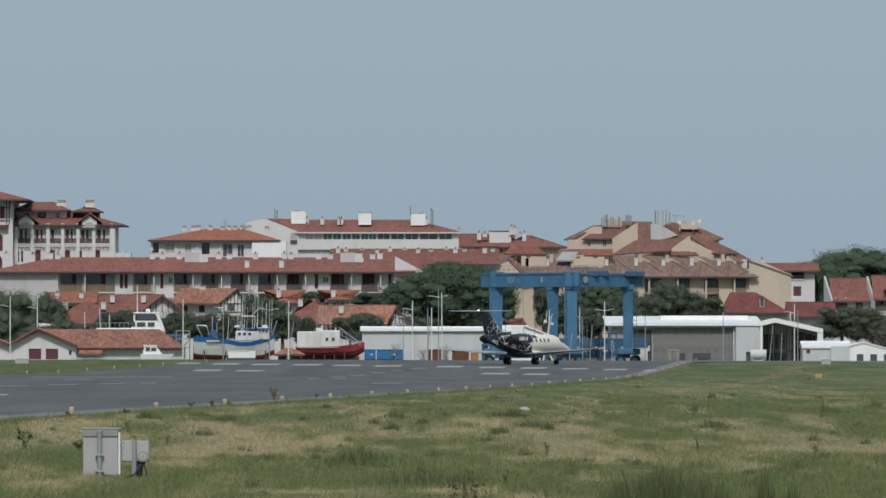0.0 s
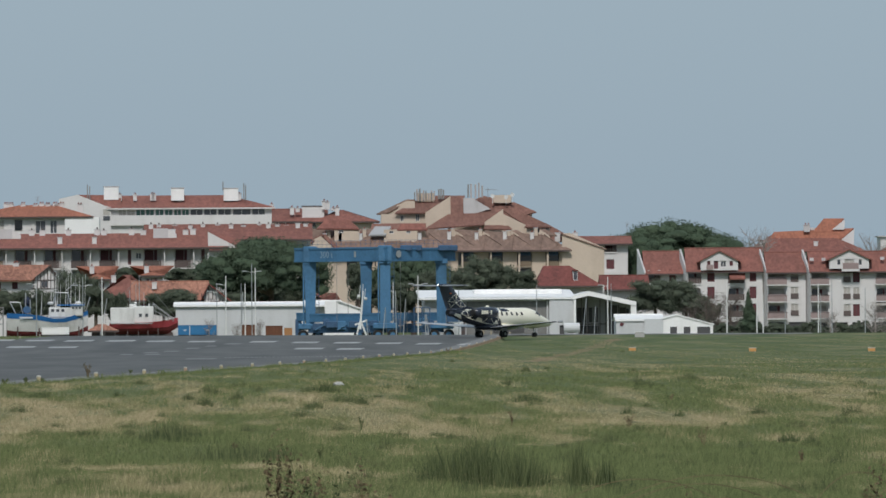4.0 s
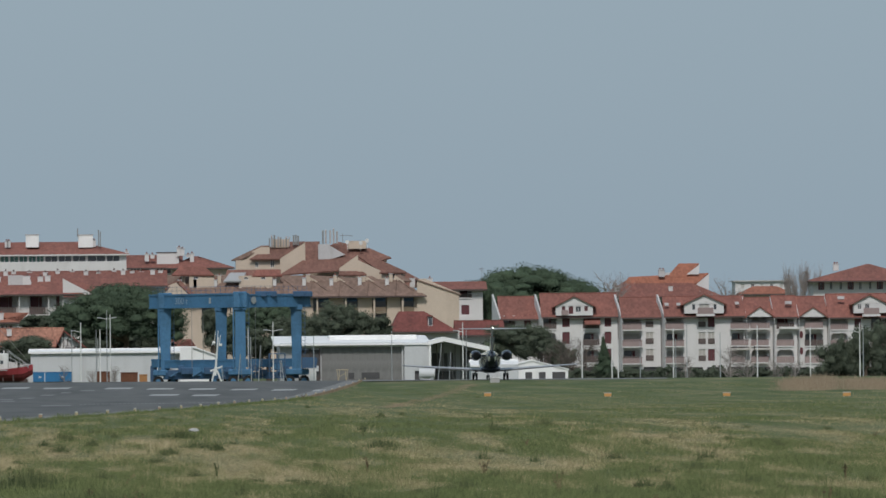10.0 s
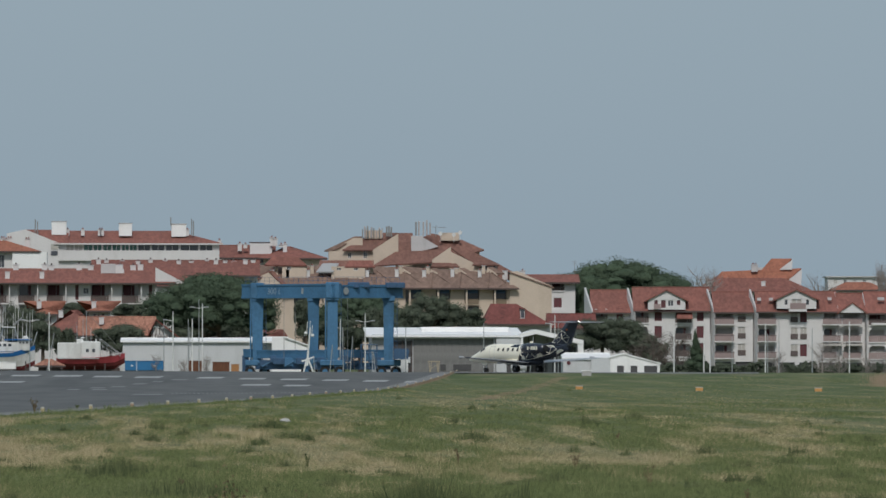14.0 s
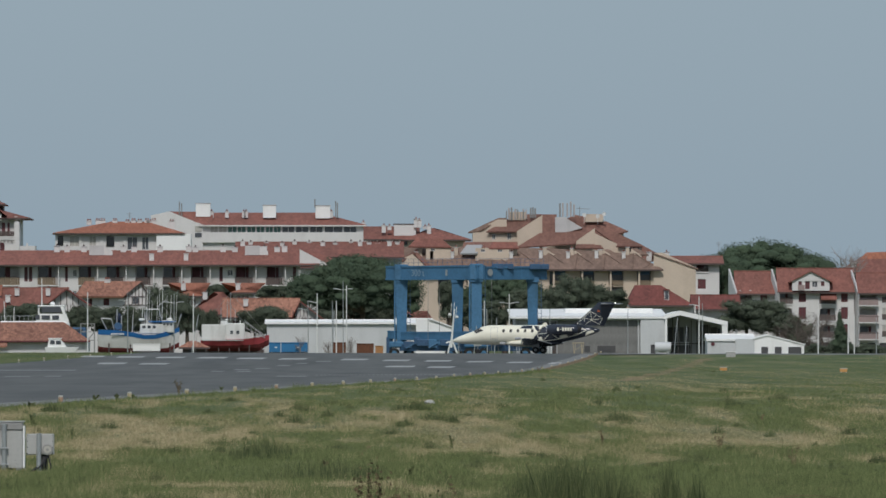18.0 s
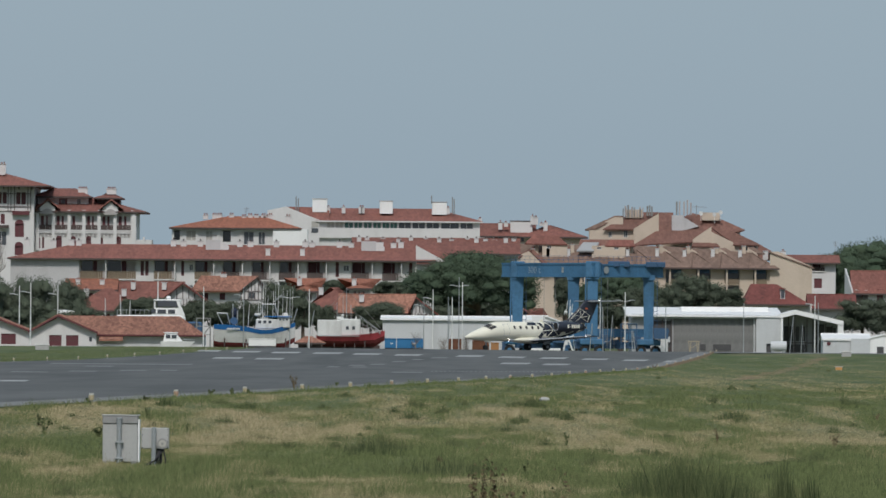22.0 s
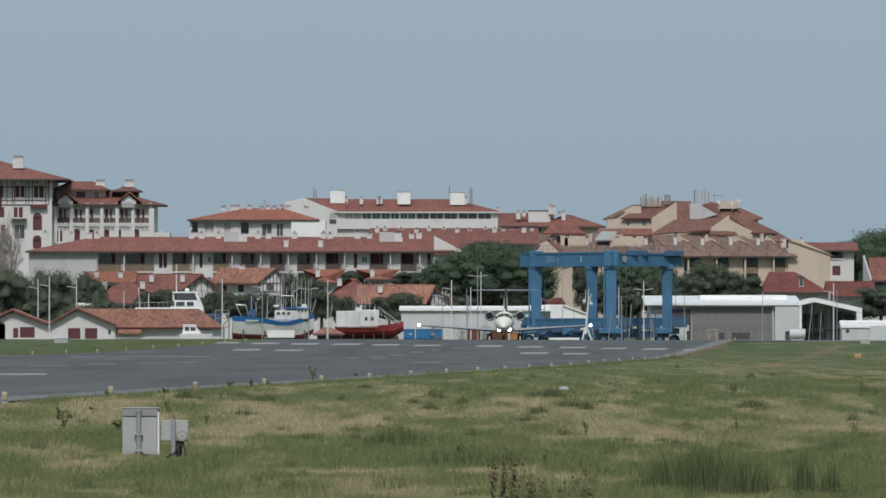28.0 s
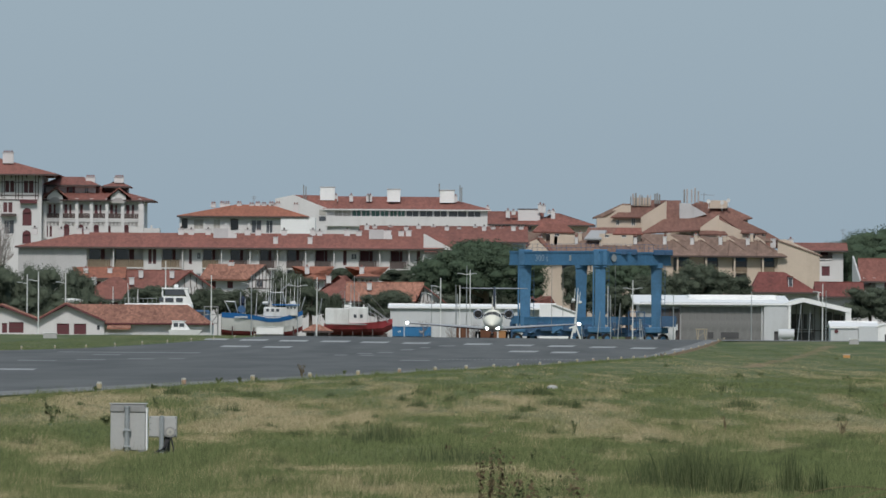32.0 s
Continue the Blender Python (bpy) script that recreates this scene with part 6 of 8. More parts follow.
def quay_clutter():
    for a, b in ((645, 665), (666.5, 714)):
        C = container(a, b, 1500, 620, 636, "container_blue", "low blue container with small white lettering on the quay")
        for j in range(3):
            q = (b - a) * 0.16 + j * 1.6
            slab("lettering_bar", C.x((a + b) / 2 + q - 3), C.x((a + b) / 2 + q - 1.8), -0.075, -0.052, C.z(629), C.z(626.5), "pole_white", C.top)
    container(404, 452, 1500, 622, 634, "metal_white", "small pale grey covered skip")
    container(757, 782, 1520, 620, 640, "rust", "brown shipping crate on the quay")
    container(800, 830, 1520, 622, 640, "rust", "rusty brown crate on the quay")
    container(833, 847, 1515, 626, 640, "orange", "faded orange waste bin beside crates")
    S = Site("wooden_hut", 512, 1500, "low dark wooden hut with a brown tiled roof", "hut", z=-1.0)
    walls(S, 492, 532, 626, 3, [(502, 512, 628, 638, "d")], "timber_dark")
    roof(S, 485, 540, 627, 616, -0.6, 3.6, "hip", "tile_mixed", inset=(1.5, 1.9))
    container(1128, 1146, 1500, 617, 640, "metal_white", "white tank on legs")
    # pale rounded tank by the hangar
    S = Site("pressure_tank", 1342, 1500, "pale horizontal tank on feet", "tank", z=-1.0)
    part("tank", T((S.x(1328), 0, S.z(628)), (S.x(1356), 0, S.z(628)), 0.72, n=16), "metal_lightgrey", S.top)
    for u in (1332, 1351):
        slab("foot", S.x(u) - 0.2, S.x(u) + 0.2, -0.5, 0.5, 0, S.z(635), "galv", S.top)
    S = Site("control_mast", 970, 1440, "white lattice-footed mast with instruments", "mast", z=-1.0)
    part("mast", T((S.x(967), 0, S.z(628)), (S.x(973), 0, S.z(560)), 0.17, 0.08, 8), "pole_white", S.top)
    bm = bmesh.new()
    for a, b in (((960, 644), (966, 618)), ((980, 644), (970, 618)), ((958, 620), (980, 612))):
        tube(bm, (S.x(a[0]), 0, S.z(a[1])), (S.x(b[0]), 0, S.z(b[1])), 0.13, n=6)
    part("tripod", bm, "pole_white", S.top)
    for u, vt in ((968, 550), (973, 548), (977, 556), (964, 566)):
        part("aerial", T((S.x(u - 2), 0, S.z(575)), (S.x(u), 0, S.z(vt)), 0.04, n=5), "pole_white", S.top)
    for u, v in ((965, 570), (977, 574)):
        part("instrument", bevelled(S.x(u) - 0.22, S.x(u) + 0.22, -0.25, 0.25, S.z(v + 2.5), S.z(v - 2.5), r=0.1), "pole_white", S.top)


def lamp_posts():
    proto = {}
    for u, vt, d, arms, g in ((18, 526, 1400, 1, "w"), (-2, 531, 1480, 1, "w"), (66, 530, 1480, 1, "w"), (324, 530, 1420, 0, "w"), (395, 530, 1480, 1, "g"), (477, 533, 1480, 2, "g"), (511, 533, 1420, 0, "w"), (776, 510, 1480, 2, "g"), (764, 545, 1430, 0, "w"), (730, 532, 1430, 1, "w"), (782, 518, 1500, 0, "w"), (757, 545, 1500, 0, "g"),
                              (714, 545, 1440, 1, "g"), (1070, 534, 1480, 2, "w"), (1026, 545, 1490, 1, "w"), (1142, 560, 1480, 0, "g"), (1280, 552, 1440, 0, "g"), (1406, 538, 1450, 1, "w"), (1412, 550, 1450, 0, "g"), (1617, 545, 1460, 0, "w"), (1670, 572, 1460, 0, "w"), (1681, 570, 1460, 0, "w"), (1779, 552, 1460, 0, "w"), (1783, 570, 1460, 0, "g"), (1803, 545, 1460, 0, "g"), (1928, 548, 1460, 0, "w"), (2022, 552, 1460, 0, "w"), (2110, 545, 1440, 1, "w"), (2116, 550, 1440, 0, "g"), (1720, 575, 1460, 0, "g"), (1862, 560, 1460, 0, "g")):
        x = (u - 784) * d / R
        h = EYE.z + (645 - vt) * d / R + 1.6
        S = thing("lamp_post", (x, d, -1.6), "tall slim %s lamp post on the quay" % ("white" if g == "w" else "grey"), "lamp post", "quay lamp posts")
        mm = "pole_white" if g == "w" else "galv"
        part("pole", T((0, 0, 0), (0, 0, h), 0.095 if g == "w" else 0.075, 0.06 if g == "w" else 0.045, 8), mm, S)
        for s in ((), (-1,), (-1, 1))[arms]:
            part("arm", T((0, 0, h - 1.25), (s * 1.0, 0, h - 1.1), 0.045, n=6), mm, S)
            part("lantern", bevelled(s * 1.0 - 0.34, s * 1.0 + 0.34, -0.12, 0.12, h - 1.16, h - 1.02, r=0.04), "galv", S)
    for u0, v0, u1, v1, d in ((1032, 640, 1030, 560, 1400), (1041, 640, 1048, 575, 1400), (1004, 635, 1012, 590, 1400), (986, 640, 978, 610, 1400), (1085, 640, 1082, 602, 1400), (1094, 640, 1084, 602, 1400), (500, 640, 520, 570, 1480), (755, 640, 760, 560, 1440), (1358, 640, 1368, 575, 1470), (1380, 640, 1384, 590, 1470)):
        a, b = mark(u0, v0, d), mark(u1, v1, d)
        a.z = -1.4
        S = thing("yacht_mast", a, "bare yacht mast leaning above the quay", "mast", "bare masts")
        part("spar", T((0, 0, 0), b - a, 0.075, 0.045, 8), "galv", S)
        part("stay", T(Vector((0.9, 0, 0)), b - a, 0.02, n=4), "antenna", S)


for build in (gantry, boats, quay_clutter, lamp_posts, small_craft, boathouse_fence):
    build()


# ---- trees ----
def leaf_mat(name, col, dark):
    m = mat(name, col, 0.8, var=0.3, big=2.5, small=0.4, tint=dark, spec=0.15)
    n, l = m.node_tree.nodes, m.node_tree.links
    b = n["Principled BSDF"]
    src = b.inputs["Base Color"].links[0].from_socket
    g = n.new("ShaderNodeNewGeometry")
    # small leaves scatter light upwards and outwards
    sc = n.new("ShaderNodeVectorMath")
    sc.operation = "SCALE"
    sc.inputs["Scale"].default_value = 0.4
    l.new(g.outputs["Normal"], sc.inputs[0])
    av = n.new("ShaderNodeVectorMath")
    av.inputs[1].default_value = (0, -0.3, 0.55)
    l.new(sc.outputs[0], av.inputs[0])
    l.new(av.outputs[0], b.inputs["Normal"])
    rp = n.new("ShaderNodeValToRGB")
    rp.color_ramp.elements[0].color, rp.color_ramp.elements[1].color = (0.85, 0.85, 0.85, 1), (1.15, 1.14, 1.1, 1)
    l.new(g.outputs["Random Per Island"], rp.inputs[0])
    mx = n.new("ShaderNodeMixRGB")
    mx.blend_type = "MULTIPLY"
    mx.inputs[0].default_value = 1
    l.new(src, mx.inputs[1])
    l.new(rp.outputs[0], mx.inputs[2])
    l.new(mx.outputs[0], b.inputs["Base Color"])
    return m


M["needles"] = leaf_mat("pine_needles", (0.058, 0.084, 0.052), (0.046, 0.068, 0.044))
M["leaves"] = leaf_mat("dark_evergreen_leaves", (0.078, 0.094, 0.066), (0.06, 0.076, 0.054))
M["bark"] = mat("grey_brown_bark", (0.12, 0.09, 0.07), 0.9, big=0.8, small=0.1, var=0.4, bump=0.02)
M["twigs_dark"] = mat("dark_brown_twigs", (0.13, 0.105, 0.09), 0.9, big=1, small=0.1, var=0.3)
M["twigs"] = mat("bare_twigs", (0.30, 0.265, 0.245), 0.9, big=1, small=0.1, var=0.3)


def raw_mesh(name, verts, faces, material):
    me = bpy.data.meshes.new(name)
    nv, nf, k = len(verts), len(faces), faces.shape[1]
    me.vertices.add(nv)
    me.vertices.foreach_set("co", np.asarray(verts, dtype=np.float32).ravel())
    me.loops.add(nf * k)
    me.loops.foreach_set("vertex_index", np.asarray(faces, dtype=np.int32).ravel())
    me.polygons.add(nf)
    me.polygons.foreach_set("loop_start", np.arange(0, nf * k, k, dtype=np.int32))
    me.polygons.foreach_set("loop_total", np.full(nf, k, dtype=np.int32))
    me.update(calc_edges=True)
    me.materials.append(M[material] if isinstance(material, str) else material)
    return me


def sprays(rng, centres, size, up=0.35):
    """Leaf sprays: small bent quads at the centres, turned at random."""
    n = len(centres)
    a = rng.normal(size=(n, 3))
    a[:, 2] *= 0.7
    a /= np.linalg.norm(a, axis=1)[:, None]
    b = rng.normal(size=(n, 3))
    b -= a * (a * b).sum(1)[:, None]
    b /= np.linalg.norm(b, axis=1)[:, None]
    s = size * rng.uniform(0.6, 1.4, size=(n, 1))
    c = np.asarray(centres)
    nrm = np.cross(a, b)
    v = np.stack([c - a * s, c - b * s * 0.6 + nrm * s * 0.25, c + a * s, c + b * s * 0.6 + nrm * s * 0.25], 1).reshape(-1, 3)
    f = np.arange(n * 4).reshape(-1, 4)
    return v, f


def crown_points(rng, lobes, n):
    """Points in the outer shells of many overlapping lobes (x, y, z, rx, ry, rz)."""
    lobes = np.asarray(lobes, dtype=float)
    w = (lobes[:, 3] * lobes[:, 5])
    idx = rng.choice(len(lobes), size=n, p=w / w.sum())
    d = rng.normal(size=(n, 3))
    d /= np.linalg.norm(d, axis=1)[:, None]
    r = rng.uniform(0.3, 1.5, size=(n, 1)) ** 0.5
    L = lobes[idx]
    return L[:, :3] + d * r * L[:, 3:6]


def lumps(rng, lobes):
    """Closed uneven clumps inside the boughs, so that no sky shows through the heart of a crown."""
    nu, nv = 10, 6
    vs, fs, base = [], [], 0
    for x, y, z, rx, ry, rz in lobes:
        for j in range(nv + 1):
            for i in range(nu):
                a, b = i * math.tau / nu, math.pi * j / nv
                q = 0.62 * rng.uniform(0.75, 1.25)
                vs.append((x + math.cos(a) * math.sin(b) * rx * q, y + math.sin(a) * math.sin(b) * ry * q, z + math.cos(b) * rz * q))
        for j in range(nv):
            for i in range(nu):
                fs.append((base + j * nu + i, base + j * nu + (i + 1) % nu, base + (j + 1) * nu + (i + 1) % nu, base + (j + 1) * nu + i))
        base += nu * (nv + 1)
    return np.array(vs), np.array(fs)


def tree(name, u, d, v_top, v_bottom, width, label, seed, kind="round", leaves="leaves", n=2600, size=0.36, lean=0.0):
    """A tree between two heights, `width` readings across: umbrella pine, round evergreen or cypress-like."""
    rng = np.random.default_rng(seed)
    x = (u - 784) * d / R
    k = d / R
    z0 = lie(x, d) - 0.15
    zt, zb = EYE.z + (645 - v_top) * k - z0, EYE.z + (645 - v_bottom) * k - z0
    zb = max(zb, 0.3)
    w = width * k / 2
    top = thing(name, (x, d, z0), label, "tree", "trees of the town")
    lobes = []
    hh = zt - zb
    m = 170 if kind == "umbrella" else 40
    for i in range(m):
        a = rng.uniform(0, math.tau)
        q = math.sqrt(rng.uniform(0, 1)) * (0.86 if kind == "umbrella" else 0.8)
        lx, ly = math.cos(a) * q * w, math.sin(a) * q * w * 0.8
        if kind == "umbrella":
            dome = math.sqrt(max(0, 1 - (q * 1.02) ** 2))
            lz = zb + hh * (0.1 + 0.78 * dome * (1 - 0.85 * rng.random() ** 2.2))
            lobes.append((lx, ly, lz, w * rng.uniform(0.13, 0.22), w * 0.18, hh * rng.uniform(0.09, 0.14)))
        elif kind == "cone":
            f = rng.uniform(0, 0.95)
            lobes.append((lx * (1 - f) * 0.8, ly * (1 - f), zb + hh * (0.1 + 0.85 * f), w * (0.5 * (1 - f) + 0.1), w * 0.4 * (1 - f) + 0.2, hh * 0.14))
        else:
            f = rng.uniform(0.1, 0.82)
            s = math.sin(math.pi * (0.15 + 0.8 * f)) ** 0.6
            lobes.append((lx * s, ly * s, zb + hh * f, w * rng.uniform(0.18, 0.34), w * 0.3, hh * rng.uniform(0.1, 0.18)))
    pts = crown_points(rng, lobes, int(n * 4.2))
    v, f = sprays(rng, pts, size * 0.3)
    # dense inner foliage of each bough
    cv, cf = lumps(rng, lobes)
    v, f = np.concatenate([v, cv]), np.concatenate([f, cf + len(v)])
    bm = bmesh.new()
    tr = max(0.14, 0.035 * zt)
    fork = max(zb + hh * (0.08 if kind == "umbrella" else 0.25), 0.5)
    tube(bm, (0, 0, 0), (lean * 0.3, 0, fork * 0.6), tr, tr * 0.75, 8)
    tube(bm, (lean * 0.3, 0, fork * 0.6), (lean, 0, fork), tr * 0.75, tr * 0.6, 8)
    for lo in lobes[:9]:
        tube(bm, (lean, 0, fork - 0.2), (lo[0], lo[1], lo[2]), tr * 0.4, tr * 0.14, 6)
    part("trunk", bm, "bark", top)
    part("crown", raw_mesh("crown", v, f, leaves), None, top)
    return top


def bare_tree(name, u, d, v_top, width, label, seed, poplar=False, material="twigs"):
    rng = random.Random(seed)
    x = (u - 784) * d / R
    k = d / R
    z0 = lie(x, d) - 0.1
    h = EYE.z + (645 - v_top) * k - z0
    w = width * k / 2
    top = thing(name, (x, d, z0), label, "tree", "bare trees")
    bm, tw = bmesh.new(), bmesh.new()
    tube(bm, (0, 0, 0), (0, 0, h * 0.45), 0.02 * h, 0.013 * h, 7)
    tube(bm, (0, 0, h * 0.45), (0, 0, h * 0.8), 0.013 * h, 0.004 * h, 6)
    for i in range(34):
        f = rng.uniform(0.25, 0.72)
        a = rng.uniform(0, math.tau)
        reach = w * (0.5 if poplar else 0.95) * rng.uniform(0.5, 1.0)
        rise = h * (rng.uniform(0.1, 0.22) if poplar else rng.uniform(0.05, 0.24))
        p0 = Vector((0, 0, h * f))
        p1 = p0 + Vector((math.cos(a) * reach, math.sin(a) * reach * 0.7, rise))
        p1.z = min(p1.z, h * rng.uniform(0.78, 0.96))
        tube(bm, p0, p1, 0.0045 * h, 0.002 * h, 5)
        for j in range(16):
            q = p0.lerp(p1, rng.uniform(0.3, 1))
            e = q + Vector((rng.gauss(0, 1) * w * 0.2, rng.gauss(0, 1) * w * 0.2, abs(rng.gauss(0.5, 0.6)) * h * (0.14 if poplar else 0.09)))
            e.z = min(e.z, h * rng.uniform(0.86, 1.0))
            tube(tw, q, e, 0.0012 * h, 0.0007 * h, 3)
    part("trunk", bm, material, top)
    part("spray", tw, material, top)
    return top


def plantings():
    tree("umbrella_pine", 800, 1640, 461, 575, 252, "large dark green umbrella pine", 1, "umbrella", "needles", 15000, 0.42, 1.0)
    tree("evergreen_oak", 790, 1665, 510, 600, 170, "dark evergreen oak under the pine", 15, "round", "leaves", 5000, 0.4)
    tree("evergreen_oak", 866, 1665, 524, 600, 84, "dark evergreen oak under the pine", 16, "round", "leaves", 3600, 0.4)
    tree("umbrella_pine", 1517, 1930, 436, 556, 300, "large dark green umbrella pine above the roofs", 2, "umbrella", "needles", 15000, 0.48)
    tree("evergreen_oak", 1452, 1915, 474, 575, 70, "dark evergreen at the pine's foot", 57, "round", "needles", 4200, 0.4)
    tree("umbrella_pine", 1062, 1640, 494, 585, 170, "dark umbrella pine behind the crane", 3, "umbrella", "needles", 9000, 0.38)
    tree("evergreen_oak", 985, 1645, 508, 592, 84, "dark evergreen oak behind the crane", 58, "round", "needles", 3600, 0.36)
    tree("evergreen_oak", 1100, 1600, 522, 590, 80, "dark evergreen oak behind the crane", 59, "round", "leaves", 3000, 0.36)
    tree("cypress", 964, 1600, 505, 585, 46, "dark narrow evergreen behind the crane", 4, "round", "leaves", 2600)
    tree("evergreen_oak", 1190, 1600, 494, 575, 110, "dark evergreen oak behind the hangar", 5, "round", "leaves", 4200)
    tree("evergreen_oak", 1150, 1590, 520, 580, 70, "dark evergreen oak behind the hangar", 6, "round", "leaves", 2400)
    tree("evergreen_oak", 1250, 1600, 520, 572, 70, "dark evergreen oak behind the hangar", 7, "round", "leaves", 2400)
    tree("evergreen_oak", 1030, 1590, 540, 600, 90, "dark evergreen oak behind the hangar", 8, "round", "leaves", 2400)
    for i, (u, d, vt, vb, w) in enumerate(((-60, 1500, 505, 625, 130), (-10, 1505, 508, 625, 120), (40, 1510, 508, 625, 120), (85, 1530, 516, 620, 80), (15, 1490, 545, 630, 120), (110, 1500, 560, 630, 90), (240, 1540, 546, 600, 90), (195, 1530, 552, 600, 60), (345, 1560, 550, 600, 80), (395, 1560, 551, 600, 80), (452, 1590, 512, 600, 60), (470, 1590, 516, 600, 80), (500, 1560, 545, 600, 60), (650, 1592, 550, 606, 100), (620, 1592, 560, 600, 70), (560, 1680, 514, 545, 80), (660, 1690, 516, 545, 80), (700, 1680, 524, 550, 50), (300, 1550, 553, 610, 60), (540, 1540, 560, 610, 50))):
        tree("evergreen_shrub", u, d, vt, vb, w, "dark green evergreen shrub behind the quay", 20 + i, "round", "leaves", 3400, 0.32)
    tree("evergreen_oak", 1490, 1640, 538, 600, 110, "dark evergreen beside the residence", 50, "round", "leaves", 3600)
    tree("evergreen_oak", 1545, 1640, 540, 605, 90, "dark evergreen beside the residence", 51, "round", "leaves", 3000)
    for i in range(3):
        bare_tree("brown_shrub", 1580 + i * 22, 1615 + i * 6, 556 + (i % 2) * 10, 60, "leafless brown-grey shrub in front of the residence", 152 + i, False, "twigs_dark")
    tree("dark_conifer", 1655, 1600, 565, 640, 40, "small dark conifer before the residence", 53, "cone", "needles", 1800, 0.3)
    bare_tree("brown_shrub", 1560, 1600, 578, 60, "leafless brown-grey shrub in front of the residence", 160, False, "twigs_dark")
    tree("evergreen_oak", 1582, 1650, 575, 640, 70, "dark evergreen beside the residence", 54, "round", "leaves", 1800, 0.34)
    tree("evergreen_oak", 2075, 1560, 560, 648, 90, "dark round evergreen in front of the residence", 55, "round", "leaves", 3200)
    tree("evergreen_oak", 2120, 1560, 545, 648, 80, "dark round evergreen in front of the residence", 56, "round", "leaves", 3200)
    tree("evergreen_oak", 2162, 1562, 536, 648, 80, "dark round evergreen in front of the residence", 60, "round", "leaves", 3200)
    for i, u in enumerate(range(1590, 2180, 19)):
        tree("hedge_shrub", u, 1600, 625 - (i * 7) % 11, 650, 36, "low dark hedge shrub along the quay", 70 + i, "round", "leaves", 500, 0.28)
    for i, (u, d, vt, w, pop) in enumerate(((1675, 2000, 428, 84, False), (1873, 1980, 450, 76, False), (1985, 2000, 430, 40, True), (2012, 2000, 426, 40, True), (2035, 2010, 434, 36, True), (1996, 2020, 440, 40, True), (-70, 1700, 390, 60, False), (-50, 1690, 400, 60, False), (1800, 1590, 590, 40, False), (1880, 1580, 572, 60, False), (1910, 1580, 590, 60, False), (1960, 1580, 600, 40, False), (1995, 1585, 598, 40, False), (700, 1500, 600, 30, False), (750, 1500, 605, 26, False), (790, 1500, 600, 28, False))):
        bare_tree("bare_tree", u, d, vt, w, "leafless tree with fine grey-brown twigs", 100 + i, pop)


plantings()


# ---- runway markings, lights, field equipment ----
M["line_faint"] = mat("rubbed_white_marking_paint", (0.21, 0.21, 0.205), 0.75, var=0.4, big=2.0, small=0.4)
def marking(u0, u1, v, tall, name="runway_marking", lean=0.0, paint="line"):
    """A painted bar on the runway, following the pavement."""
    verts = []
    for i in range(7):
        vv = v + tall / 2 - tall * i / 6
        a, b = on_ground(u0 + lean * i / 6, vv, 0.042), on_ground(u1 + lean * i / 6, vv, 0.042)
        for p in (a, b):
            verts.append((p.x, p.y, lie(p.x, p.y) + 0.042))
    me = bpy.data.meshes.new(name)
    me.from_pydata(verts, [], [(2 * i, 2 * i + 1, 2 * i + 3, 2 * i + 2) for i in range(6)])
    me.materials.append(M[paint])
    return tagged(new(name, me), "worn white painted bar on the asphalt", "marking", "runway markings", "structure")


for u0, u1, v in ((310, 350, 643.4), (373, 420, 644.4), (442, 491, 645.3), (516, 565, 645.8), (586, 634, 647), (660, 706, 648), (770, 815, 649), (844, 889, 650.6), (918, 963, 651.6), (992, 1036, 653), (1064, 1106, 654.4), (1137, 1176, 655.8), (339, 388, 655.7), (413, 462, 656.6), (848, 898, 661.5), (923, 968, 662.6), (-75, 9, 699)):
    marking(u0, u1, v, 2.5, lean=8)
for u0, u1, v in ((51, 301, 667.7), (112, 161, 672), (174, 221, 679), (83, 134, 681), (-20, 47, 683), (540, 562, 670), (580, 607, 667), (656, 709, 678.6), (584, 610, 670), (617, 643, 665), (656, 679, 660), (691, 709, 656), (246, 275, 678.5), (725, 752, 652.5)):
    marking(u0, u1, v, 1.5, lean=6, paint="line_faint")
for i in range(34):
    marking(727 + i * 7.7, 731.6 + i * 7.7, 676.6 - i * 0.03, 1.1, paint="line_faint")

M["lamp_yellow"] = mat("yellow_lamp_housing", (0.46, 0.38, 0.24), 0.5, var=0.15, big=0.3, small=0.05)
M["lamp_orange"] = mat("orange_lamp_housing", (0.42, 0.27, 0.19), 0.5, var=0.15, big=0.3, small=0.05)
M["lens_white"] = mat("milky_lamp_glass", (0.44, 0.42, 0.37), 0.3, var=0.08, big=0.3, small=0.05)
M["cabinet"] = mat("pale_grey_cabinet_paint", (0.41, 0.405, 0.39), 0.5, var=0.08, big=0.5, small=0.06, stain=0.15)
M["cabinet_dark"] = mat("mid_grey_cabinet_panel", (0.29, 0.285, 0.275), 0.5, var=0.1, big=0.5, small=0.06)
M["cable"] = mat("black_cable", (0.02, 0.02, 0.022), 0.6, big=0.3, small=0.05)
M["marker_orange"] = mat("orange_marker_board", (0.58, 0.30, 0.10), 0.6, var=0.15, big=0.4, small=0.05)


def edge_light(x, y, tone, tall=0.42):
    z = lie(x, y)
    L = thing("runway_edge_light", (x, y, z), "small %s elevated light at the runway's edge" % tone, "runway light", "runway edge lights")
    part("base", T((0, 0, 0), (0, 0, 0.04), 0.09, 0.08, 10), "cabinet_dark", L)
    part("stem", T((0, 0, 0.04), (0, 0, tall - 0.17), 0.03, n=8), "cabinet_dark", L)
    part("housing", T((0, 0, tall - 0.17), (0, 0, tall - 0.05), 0.06, 0.07, 10), "lamp_" + tone, L)
    part("lens", T((0, 0, tall - 0.05), (0, 0, tall), 0.068, 0.055, 10), "lens_white", L)


